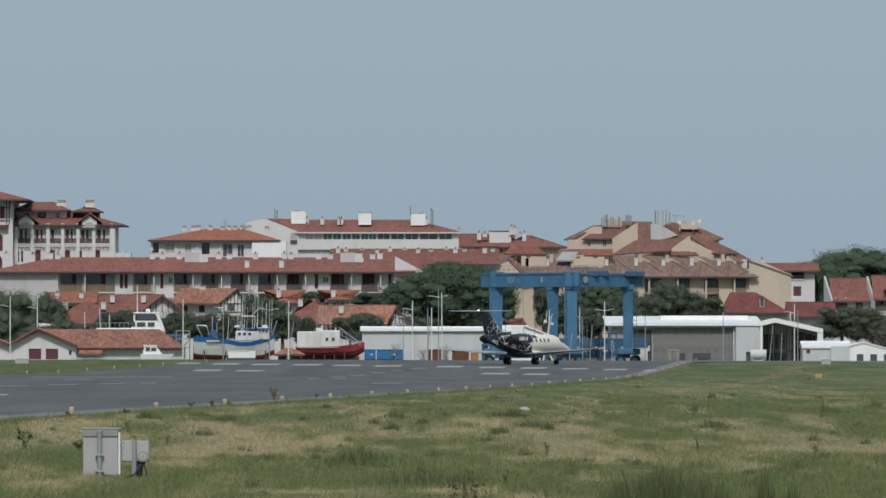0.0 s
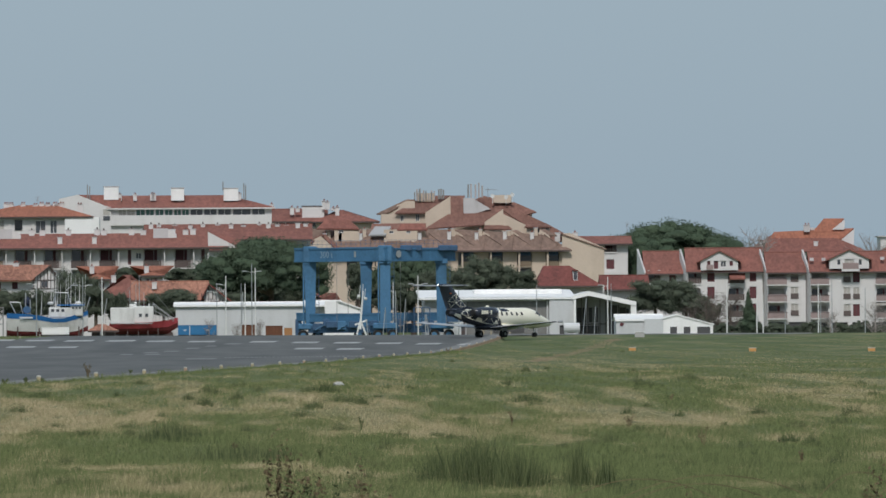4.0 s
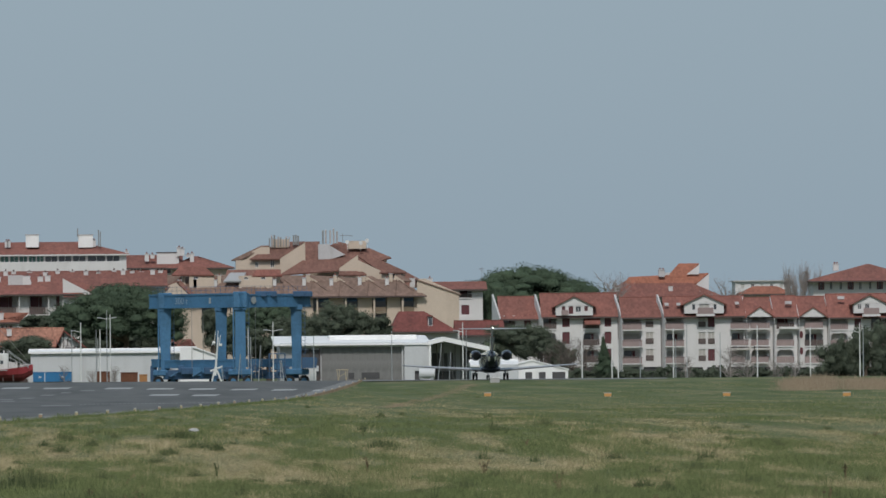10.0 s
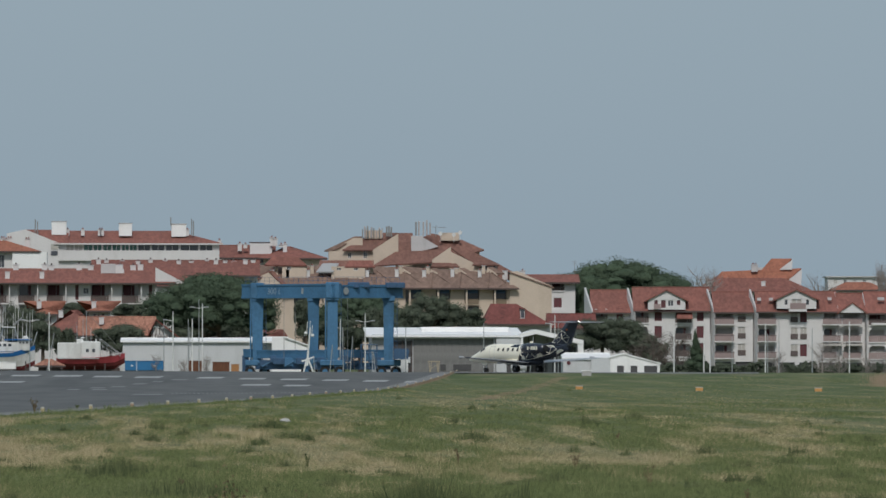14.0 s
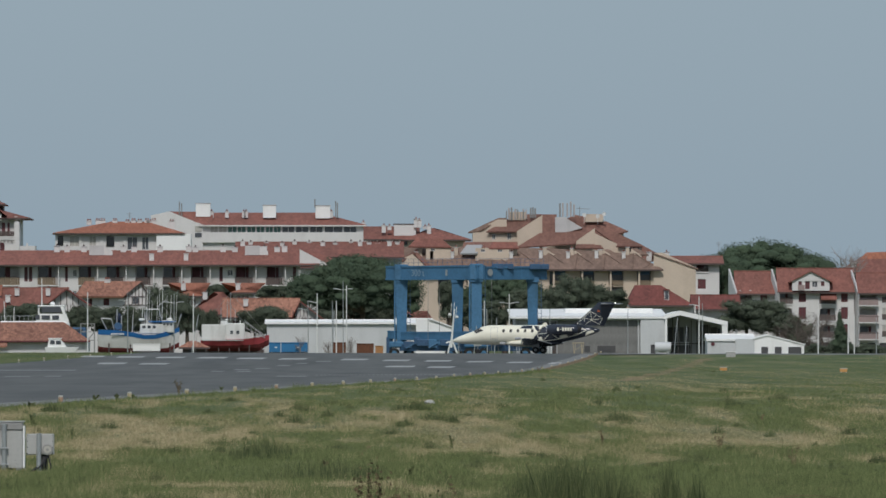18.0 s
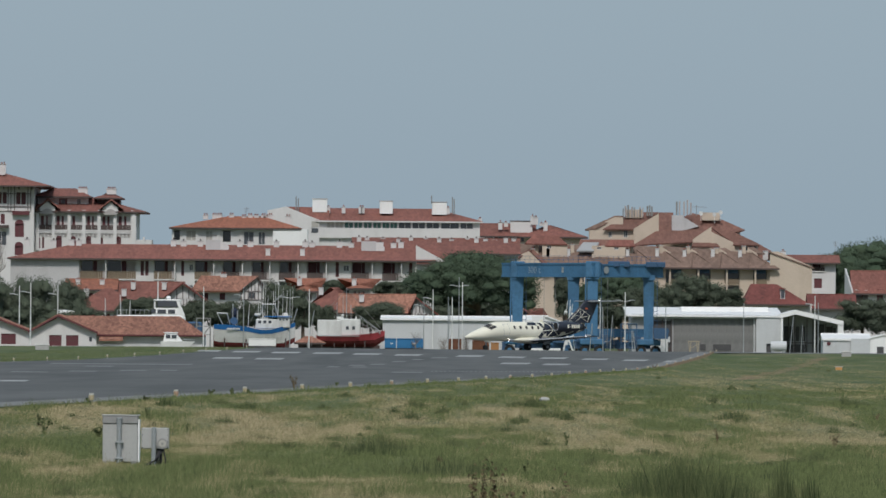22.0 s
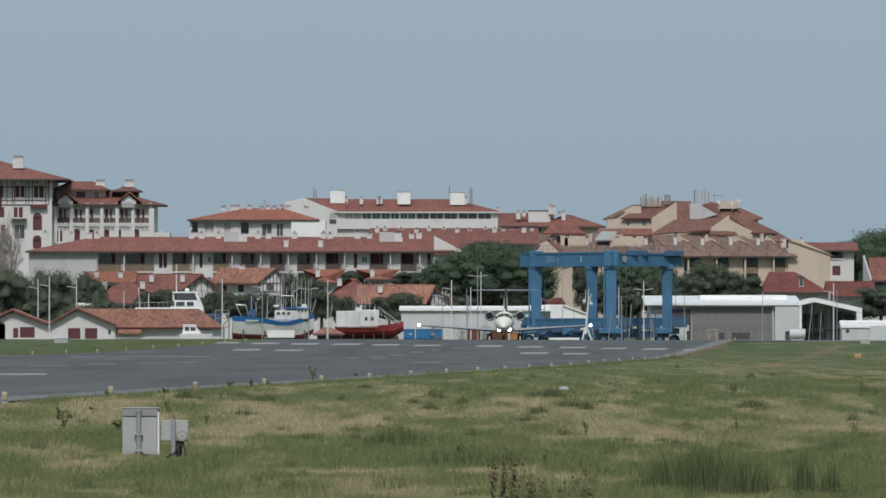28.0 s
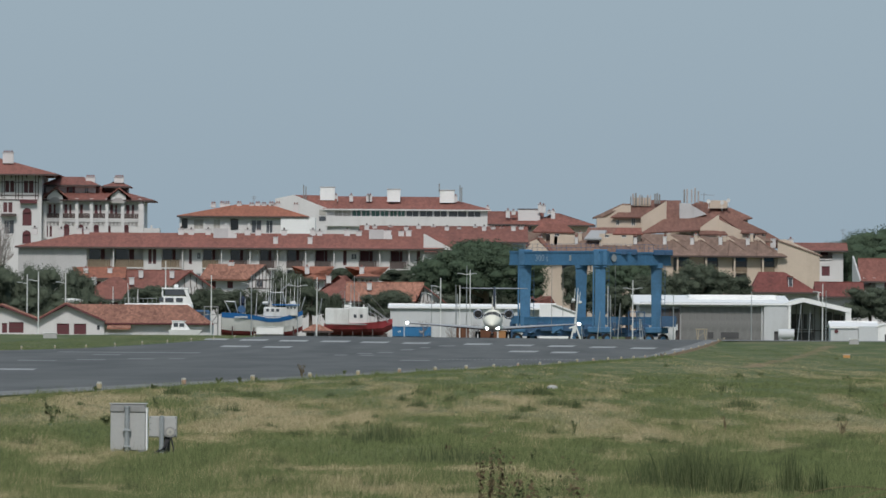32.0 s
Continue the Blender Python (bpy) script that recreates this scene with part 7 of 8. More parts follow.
for n in range(-2, 28):
    y = 30.0 * (n + 8.8)
    edge_light(edge_x(y) + 0.05, y, "orange" if n % 4 == 1 else "yellow", 0.25 if n < 12 else 0.3)
for n in range(20, 36):
    y = 30.0 * n
    edge_light(edge_x(y) - WIDE + 0.04, y, "yellow", 0.3)

# weathered boards on stakes that hold the pavement's end above the grass
M["board"] = mat("weathered_grey_boards", (0.17, 0.15, 0.135), 0.85, var=0.3, big=2.0, small=0.2, rnd=0.3)
M["stake_wood"] = mat("tan_wooden_stakes", (0.23, 0.18, 0.125), 0.85, var=0.25, big=0.6, small=0.1, rnd=0.4)
stake_me = mesh_of(bevelled(-0.045, 0.045, -0.05, 0.05, -0.4, 0.24, r=0.012), "stake")
stake_me.materials.append(M["stake_wood"])
for i in range(18):
    y = 840 + i * 12
    x = edge_x(y) + 0.02
    fall = -0.08 - lerp(y, DITCH)
    bm = bevelled(-0.05, 0.05, 0, 11.6, fall, -0.03, r=0.012)
    box(bm, -0.09, 0.07, 0, 11.6, -0.02, 0.05)
    slope = math.atan2(lie(edge_x(y) - 0.1, y + 11.7) - lie(edge_x(y) - 0.1, y), 11.7)
    ob = part("edging_board", bm, "board", m=pose(x, y, lie(edge_x(y) - 0.1, y) + 0.02, math.degrees(slope), 0, -math.degrees(math.atan(EDGE1))))
    tagged(ob, "weathered board on stakes along the pavement's edge", "edging board", "runway edging boards", "structure")
    for j in range(3):
        part("stake", stake_me, None, ob, m=Matrix.Translation((0.12, 1.5 + j * 4, -0.1)))


def cabinets():
    p = on_ground(178, 847)
    k = p.y / R
    S = Site("equipment_cabinet", 178, p.y, "pale grey steel equipment cabinet with a pipe up its back", "cabinet", z=lie(p.x, p.y))
    w, h = 30.8 * k, 87 * k
    body = part("body", bevelled(-w, w, 0, 0.5, 0.05, h - 14 * k, r=0.012), "cabinet", S.top)
    part("top_panel", bevelled(-w - 0.005, w + 0.005, -0.02, 0.52, h - 14 * k, h, r=0.012), "cabinet_dark", S.top)
    part("lid", bevelled(-w - 0.02, w + 0.03, -0.03, 0.54, h, h + 0.02, r=0.006), "cabinet", S.top)
    part("side_flange", B(w + 0.006, w + 0.035, 0.02, 0.5, 0.05, h - 6 * k), "metal_white", S.top)
    part("pipe", T((-w * 0.05, -0.05, -0.05), (-w * 0.05, -0.05, h - 0.06), 0.042, n=12), "galv", S.top)
    part("pipe_cap", T((-w * 0.05, -0.05, h - 0.06), (-w * 0.05, -0.05, h - 0.03), 0.055, n=12), "galv", S.top)
    for s in (-1, 1):
        part("foot", bevelled(s * w * 0.8 - 0.05, s * w * 0.8 + 0.05, -0.02, 0.45, -0.08, 0.05, r=0.01), "cabinet_dark", S.top)
    for z in (0.1, h * 0.45):
        part("pipe_clamp", bevelled(-w * 0.05 - 0.07, -w * 0.05 + 0.07, -0.1, -0.001, z, z + 0.03, r=0.005), "galv", S.top)
    q = on_ground(240, 850)
    S = Site("junction_box", 240, q.y, "small pale grey junction box with a round dial on a post", "junction box", z=lie(q.x, q.y))
    k = q.y / R
    x0, x1, z0, z1 = -24.5 * k, 24.5 * k, 32 * k, 69 * k
    box1 = part("body", bevelled(x0, x1, 0, 0.22, z0, z1, r=0.012), "cabinet", S.top)
    for x in (x0 + 0.02, x1 - 0.02):
        for i in range(4):
            z = z0 + 0.02 + (z1 - z0 - 0.04) * i / 3
            part("bolt", T((x, -0.012, z), (x, 0.0, z), 0.008, n=6), "cable", box1)
    part("post", T((-0.02, -0.05, -0.05), (-0.02, -0.05, z1 + 0.01), 0.04, n=12), "galv", S.top)
    dial = part("dial", T((13 * k, -0.05, z0 + 9 * k), (13 * k, -0.001, z0 + 9 * k), 9.5 * k, n=20), "cabinet_dark", S.top)
    part("dial_glass", T((13 * k, -0.06, z0 + 9 * k), (13 * k, -0.051, z0 + 9 * k), 6.6 * k, n=18), "lens_white", dial)
    part("dial_hub", T((13 * k, -0.065, z0 + 9 * k), (13 * k, -0.061, z0 + 9 * k), 2.6 * k, n=12), "cabinet_dark", dial)
    rc = random.Random(3)
    for i in range(6):
        bm = bmesh.new()
        a = Vector((13 * k + rc.uniform(-0.05, 0.05), 0.02, z0))
        b = Vector((rc.uniform(-0.28, 0.22), -0.05 + rc.uniform(-0.08, 0.05), -0.04))
        m1 = a.lerp(b, 0.5) + Vector((rc.uniform(-0.08, 0.08), -0.05, -0.03))
        tube(bm, a, m1, 0.014, n=6)
        tube(bm, m1, b, 0.014, n=6)
        part("hanging_cable", bm, "cable", S.top)
    part("cable_duct", bevelled(0.02, 0.12, 0.02, 0.14, -0.05, z0, r=0.02), "cable", S.top)


cabinets()
for u, v in ((1449, 670.5), (1662, 673), (1873, 674), (2086, 676)):
    p = on_ground(u, v)
    S = thing("taxi_marker", (p.x, p.y, lie(p.x, p.y)), "low orange marker board in the grass", "marker board", "orange marker boards")
    part("board", bevelled(-0.26, 0.26, -0.04, 0.04, 0.06, 0.28, r=0.02), "marker_orange", S)
    part("cap", bevelled(-0.28, 0.28, -0.05, 0.05, 0.28, 0.34, r=0.01), "lens_white", S)
    for x in (-0.18, 0.18):
        part("leg", T((x, 0, -0.05), (x, 0, 0.1), 0.025, n=6), "galv", S)
for u, v, w in ((1462, 645.5, 0.45), (39, 641, 0.62)):
    d = 1020 if u > 500 else 1000
    x = (u - 784) * d / R
    S = thing("ground_box", (x, d, lie(x, d)), "low pale grey equipment box in the grass", "equipment box", "grey ground boxes")
    part("body", bevelled(-w, w, -0.4, 0.4, -0.05, 0.45, r=0.05), "cabinet", S)
    part("lid", bevelled(-w - 0.04, w + 0.04, -0.44, 0.44, 0.45, 0.52, r=0.02), "metal_white", S)


stone_at = on_ground(929, 729)
stone_bm = bmesh.new()
bmesh.ops.create_icosphere(stone_bm, subdivisions=2, radius=0.12)
for v in stone_bm.verts:
    v.co = Vector((v.co.x * 1.3, v.co.y, v.co.z * 0.6)) * (1 + 0.25 * noise.noise(v.co * 9))
tagged(part("pale_stone", stone_bm, "cabinet", m=Matrix.Translation((stone_at.x, stone_at.y, lie(stone_at.x, stone_at.y) + 0.06))), "small pale stone lying in the meadow", "stone")


# ---- grass ----
def grass_mat(name, c0, c1, root):
    m = bpy.data.materials.new(name)
    m.use_nodes = True
    n, l = m.node_tree.nodes, m.node_tree.links
    b = n["Principled BSDF"]
    b.inputs["Roughness"].default_value = 0.85
    b.inputs["Specular IOR Level"].default_value = 0.15
    g = n.new("ShaderNodeNewGeometry")
    rp = n.new("ShaderNodeValToRGB")
    rp.color_ramp.elements[0].color, rp.color_ramp.elements[1].color = (*c0, 1), (*c1, 1)
    l.new(g.outputs["Random Per Island"], rp.inputs[0])
    l.new(rp.outputs[0], b.inputs["Base Color"])
    # blades scatter light mostly upwards
    up = n.new("ShaderNodeVectorMath")
    up.operation = "SCALE"
    up.inputs["Scale"].default_value = 0.4
    l.new(g.outputs["Normal"], up.inputs[0])
    ad = n.new("ShaderNodeVectorMath")
    ad.inputs[1].default_value = (0, -0.15, 0.7)
    l.new(up.outputs[0], ad.inputs[0])
    l.new(ad.outputs[0], b.inputs["Normal"])
    return m


M["grass_green"] = grass_mat("green_grass_blades", (0.032, 0.053, 0.018), (0.19, 0.218, 0.09), 0)
M["grass_straw"] = grass_mat("straw_grass_blades", (0.155, 0.13, 0.065), (0.55, 0.465, 0.28), 0)
M["grass_mid"] = grass_mat("olive_grass_blades", (0.07, 0.077, 0.03), (0.335, 0.31, 0.153), 0)
M["rush"] = grass_mat("dark_green_rushes", (0.014, 0.027, 0.009), (0.12, 0.142, 0.06), 0)
M["reed"] = grass_mat("pale_brown_reeds", (0.20, 0.15, 0.10), (0.32, 0.26, 0.18), 0)
M["weed"] = grass_mat("dark_weeds", (0.028, 0.044, 0.017), (0.135, 0.155, 0.068), 0)
M["weed_brown"] = grass_mat("brown_dock_stalks", (0.075, 0.058, 0.032), (0.17, 0.13, 0.073), 0)

GY = np.concatenate([np.arange(95.0, 420.0, 1.0), np.arange(420.0, 1076.0, 4.0)])
GZ = np.array([lerp(y, RISE) + lerp(y, FIELD) for y in GY])
GV = 645 + (EYE.z - GZ) * R / GY


def lie_np(x, y):
    s = x - (EDGE0 + EDGE1 * y)
    ry, rz_ = np.array(RISE).T
    fy, fz = np.array(FIELD).T
    z = np.interp(y, ry, rz_)
    w = np.clip(s / 5, 0, 1)
    z = z + np.where(s < 0, np.interp(y, *np.array(CROSSFALL).T) * np.minimum(-s, 46), np.interp(y, fy, fz) * w * (y < 400))
    z = z - np.where(s > 0, np.interp(y, *np.array(DITCH).T) * np.clip(s / 0.4, 0, 1) * np.clip(1 - s / 9, 0, 1), 0)
    return z + np.where(s > 0, 0.03 * np.sin(x * 0.21 + y * 0.013) * np.sin(y * 0.037 + 0.6) * np.clip(s / 8, 0, 1), 0)


def smooth_noise(x, y, seed):
    """Cheap value noise on a unit grid, vectorised."""
    rng = np.random.default_rng(seed)
    tab = rng.random((256, 256))
    xi, yi = np.floor(x).astype(int), np.floor(y).astype(int)
    fx, fy = x - xi, y - yi
    fx, fy = fx * fx * (3 - 2 * fx), fy * fy * (3 - 2 * fy)
    a, b = tab[xi % 256, yi % 256], tab[(xi + 1) % 256, yi % 256]
    c, d = tab[xi % 256, (yi + 1) % 256], tab[(xi + 1) % 256, (yi + 1) % 256]
    return (a * (1 - fx) + b * fx) * (1 - fy) + (c * (1 - fx) + d * fx) * fy


def dryness(x, y):
    """0 lush to 1 dry: tussocky patches a metre or two across, drawn out along the field."""
    q = 30000.0 / y
    return 0.3 * smooth_noise(x / 1.4 + q * 0.02, q / 10.0, 5) + 0.46 * smooth_noise(x / 0.6, q / 5.0, 6) + 0.24 * smooth_noise(x / 5.0, q / 26.0, 7)


def blades(rng, x, y, tall, wide, per, spread, lean=0.35):
    """Tufts of tapering blades at x, y."""
    n = len(x)
    x, y, tall, wide = (np.repeat(q, per) for q in (x, y, tall, wide))
    x = x + rng.normal(0, spread, n * per)
    y = y + rng.normal(0, spread * 1.5, n * per)
    z = lie_np(x, y) - 0.03
    h = tall * rng.uniform(0.55, 1.25, n * per)
    a = rng.uniform(0, math.tau, n * per)
    cx, cy = np.cos(a) * wide / 2, np.sin(a) * wide / 2
    lx, ly = rng.normal(0, lean, n * per) * h, rng.normal(0, lean, n * per) * h
    v = np.empty((n * per, 4, 3))
    v[:, 0] = np.stack([x - cx, y - cy, z], 1)
    v[:, 1] = np.stack([x + cx, y + cy, z], 1)
    v[:, 2] = np.stack([x + lx, y + ly, z + h], 1)
    v[:, 3] = np.stack([x - cx * 0.8 + lx * 0.52, y - cy * 0.8 + ly * 0.52, z + h * 0.55], 1)
    return v.reshape(-1, 3), np.arange(n * per * 4).reshape(-1, 4)


# bleached hay lying in the meadow, and lusher hollows: bearing, height, half extents, strength
HAY = ((858, 746, 46, 8, 0.3), (708, 765, 70, 9, 0.2), (588, 792, 80, 10, 0.22), (1068, 814, 130, 14, 0.26), (1428, 776, 60, 7, 0.3), (1270, 748, 60, 7, 0.2), (1758, 741, 110, 6, 0.26), (2038, 832, 90, 9, 0.3),
       (2040, 737, 140, 9, 0.22), (1748, 826, 46, 8, 0.26), (330, 812, 60, 16, 0.26), (60, 862, 110, 12, 0.2), (728, 908, 220, 14, 0.24), (1300, 690, 130, 7, 0.2), (120, 782, 90, 12, 0.16), (980, 765, 120, 7, 0.14), (1560, 800, 120, 8, 0.16))
LUSH = ((1250, 716, 150, 9, 0.2), (1560, 712, 170, 8, 0.2), (1830, 795, 170, 13, 0.18), (905, 742, 50, 9, 0.14), (420, 745, 110, 10, 0.12), (1330, 850, 200, 20, 0.16), (760, 850, 150, 16, 0.18), (260, 770, 60, 10, 0.16), (1900, 700, 200, 6, 0.14),
        (480, 840, 130, 14, 0.16), (1650, 850, 170, 16, 0.18), (1120, 770, 90, 8, 0.14), (90, 820, 90, 12, 0.12))


def patches(u, v, table):
    return sum(s * np.exp(-((u - a) / w) ** 2 - ((v - b) / h) ** 2) for a, b, w, h, s in table)


def spikes(rng, x, y, tall, wide, lean):
    """Single grass blades, one thin triangle each."""
    n = len(x)
    z = lie_np(x, y) - 0.015
    a = rng.uniform(-0.8, 0.8, n)
    cx, cy = np.cos(a) * wide / 2, np.sin(a) * wide / 2
    lx, ly = rng.normal(0, lean, n) * tall, rng.normal(0, lean, n) * tall
    v = np.stack([np.stack([x - cx, y - cy, z], 1), np.stack([x + cx, y + cy, z], 1), np.stack([x + lx, y + ly, z + tall], 1)], 1)
    return v.reshape(-1, 3), np.arange(n * 3).reshape(-1, 3)


def field():
    rng = np.random.default_rng(11)
    n = 1350000
    v = 645 + (rng.random(n) ** 0.85) * 335
    u = rng.uniform(-100, 2170, n)
    y = np.interp(v, GV[::-1], GY[::-1])
    y = y * rng.uniform(0.988, 1.012, n)
    x = (u - 784) * y / R
    s = x - (EDGE0 + EDGE1 * y)
    keep = (s > 0.05) & (y < 1052)
    u, v, x, y = u[keep], v[keep], x[keep], y[keep]
    px = y / R
    dry = dryness(x, y) + rng.normal(0, 0.105, len(x)) + 1.05 * patches(u, v, HAY) - 1.1 * patches(u, v, LUSH) + 0.012
    dry = dry + np.interp(v, [645, 660, 700, 760, 830, 880, 960], [0.0, 0.0, 0.02, 0.045, 0.0, -0.09, -0.11])
    # tussocks: the sward stands higher in some places than in others
    lift = 0.55 + 0.9 * smooth_noise(x / 0.35, 30000.0 / y / 3.0, 51) * smooth_noise(x / 1.1, 30000.0 / y / 7.0, 52) * 2
    tall = rng.uniform(0.035, 0.085, len(x)) * lift * np.clip(0.6 + 130 / y, 0.75, 1.4)
    wisp = rng.random(len(x)) < 0.035
    tall = np.where(wisp, tall * 2.1, tall)
    wide = np.where(wisp, 0.55, 1.05) * np.maximum(0.004, px)
    for name, lo, hi, mt, lab in (("green_grass", -9, 0.53, "grass_green", "short green meadow grass"), ("olive_grass", 0.53, 0.64, "grass_mid", "half-dry olive meadow grass"), ("dry_grass", 0.64, 9, "grass_straw", "dry straw-coloured grass")):
        k = (dry >= lo) & (dry < hi)
        vv, ff = spikes(rng, x[k], y[k], tall[k] * (0.8 if lo > 0.6 else 1.0), wide[k], 0.32 if lo < 0.6 else 0.6)
        tagged(new(name, raw_mesh(name, vv, ff, mt)), lab, "grass", kind="stuff")
    # tufts that lap over the pavement's edge
    n = 9000
    yy = rng.uniform(235, 850, n)
    xx = EDGE0 + EDGE1 * yy + np.abs(rng.normal(0, 0.3, n)) - 0.02
    vv, ff = blades(rng, xx, yy, rng.uniform(0.08, 0.2, n) * (0.5 + smooth_noise(yy / 3.0, xx * 0, 21)), np.maximum(0.006, 0.6 * yy / R), 3, 0.05, 0.2)
    tagged(new("edge_grass", raw_mesh("edge_grass", vv, ff, "grass_green")), "ragged grass along the pavement's edge", "grass", kind="stuff")
    # strip beyond the runway
    n = 9000
    yy = rng.uniform(680, 1090, n)
    xx = EDGE0 + EDGE1 * yy - WIDE - rng.uniform(0.8, 14, n)
    vv, ff = blades(rng, xx, yy, np.full(n, 0.07), np.full(n, 0.06), 4, 0.2)
    tagged(new("verge_grass", raw_mesh("verge_grass", vv, ff, "grass_green")), "green grass verge beyond the runway", "grass", kind="stuff")
    # reddish dry reeds at the right, in a drift before the trees
    n = 5200
    v = rng.uniform(646, 664, n)
    u = np.where(rng.random(n) < 0.72, rng.normal(2024, 25, n), rng.uniform(2085, 2170, n))
    yy = np.interp(v, GV[::-1], GY[::-1])
    xx = (u - 784) * yy / R
    vv, ff = blades(rng, xx, yy, rng.uniform(2, 13, n) * yy / R * (0.35 + smooth_noise(xx / 2.0, yy / 20.0, 9)), 0.8 * yy / R, 3, 0.3, 0.2)
    tagged(new("dry_reeds", raw_mesh("dry_reeds", vv, ff, "reed")), "pale brown dry reeds at the field's end", "reeds", kind="stuff")


def clump(name, u, v, width, tall_px, n, mt, label, category, seed, lean=0.12, wide=0.02):
    """One plant clump standing at reading (u, v)."""
    rng = np.random.default_rng(seed)
    p = on_ground(u, v)
    k = p.y / R
    w = width * k / 2
    q = rng.normal(0, 0.42, n)
    x = p.x + q * w
    y = p.y + rng.normal(0, 1, n) * min(2.0, w * 0.8)
    tall = tall_px * k * (1 - 0.5 * np.clip(np.abs(q), 0, 1)) * rng.uniform(0.3, 1.12, n)
    vv, ff = blades(rng, x, y, tall, np.full(n, wide), 1, 0.01, lean)
    vv = vv - np.array([p.x, p.y, p.z])
    ob = new(name, raw_mesh(name, vv, ff, mt))
    ob.location = p
    return tagged(ob, label, category, "plant clumps in the meadow", "stuff")


def leafy_weed(name, u, v, width, tall_px, seed, mt, label, leaf=0.05, n=60, d=None):
    """A branching weed: stalks with small leaves."""
    rng = random.Random(seed)
    nrg = np.random.default_rng(seed)
    p = on_ground(u, v) if d is None else mark(u, v, d)
    k = p.y / R
    base = p.copy()
    if d is not None:
        base.z = lie(p.x, p.y)
    h, w = tall_px * k + (p.z - base.z), width * k / 2
    top = thing(name, base, label, "weed", "plant clumps in the meadow")
    bm = bmesh.new()
    pts = []
    stems = min(max(3, n // 12), 9)
    for i in range(stems):
        e = Vector((rng.uniform(-w, w), rng.uniform(-w, w) * 0.6, h * rng.uniform(0.6, 1.0)))
        m1 = Vector((e.x * 0.35, e.y * 0.35, e.z * 0.5))
        tube(bm, (0, 0, -0.05), m1, 0.55 * k + 0.0008, 0.45 * k + 0.0006, 5)
        tube(bm, m1, e, 0.45 * k + 0.0006, 0.25 * k + 0.0004, 5)
        for j in range(max(12, n // stems)):
            f = rng.uniform(0.25, 1.0) if d is None else 1 - 0.7 * rng.random() ** 1.6
            q = m1.lerp(e, f) if rng.random() < (0.7 if d is None else 0.9) else Vector((0, 0, 0)).lerp(m1, f)
            pts.append(q + Vector((rng.gauss(0, w * 0.12), rng.gauss(0, w * 0.12), rng.gauss(0, h * 0.04))))
    part("stalk", bm, mt, top)["kind"] = "stuff"
    vv, ff = sprays(nrg, np.array(pts), leaf)
    part("foliage", raw_mesh("foliage", vv, ff, mt), None, top)
    return top


def track():
    """A worn brown wheel track that runs off from the pavement across the grass."""
    rng = np.random.default_rng(31)
    pts = [on_ground(u, v) for u, v in ((1270, 688), (1300, 682), (1335, 675), (1365, 668), (1390, 660), (1410, 652), (1422, 648))]
    n = 1300
    f = rng.uniform(0, len(pts) - 1.001, n)
    x = np.interp(f, range(len(pts)), [p.x for p in pts]) + rng.normal(0, 0.3, n)
    y = np.interp(f, range(len(pts)), [p.y for p in pts]) + rng.normal(0, 2.0, n)
    vv, ff = blades(rng, x, y, rng.uniform(0.05, 0.1, n), np.full(n, 0.05), 3, 0.2, 0.3)
    tagged(new("trodden_grass", raw_mesh("trodden_grass", vv, ff, "reed")), "worn brown grass along a wheel track", "grass", kind="stuff")


track()


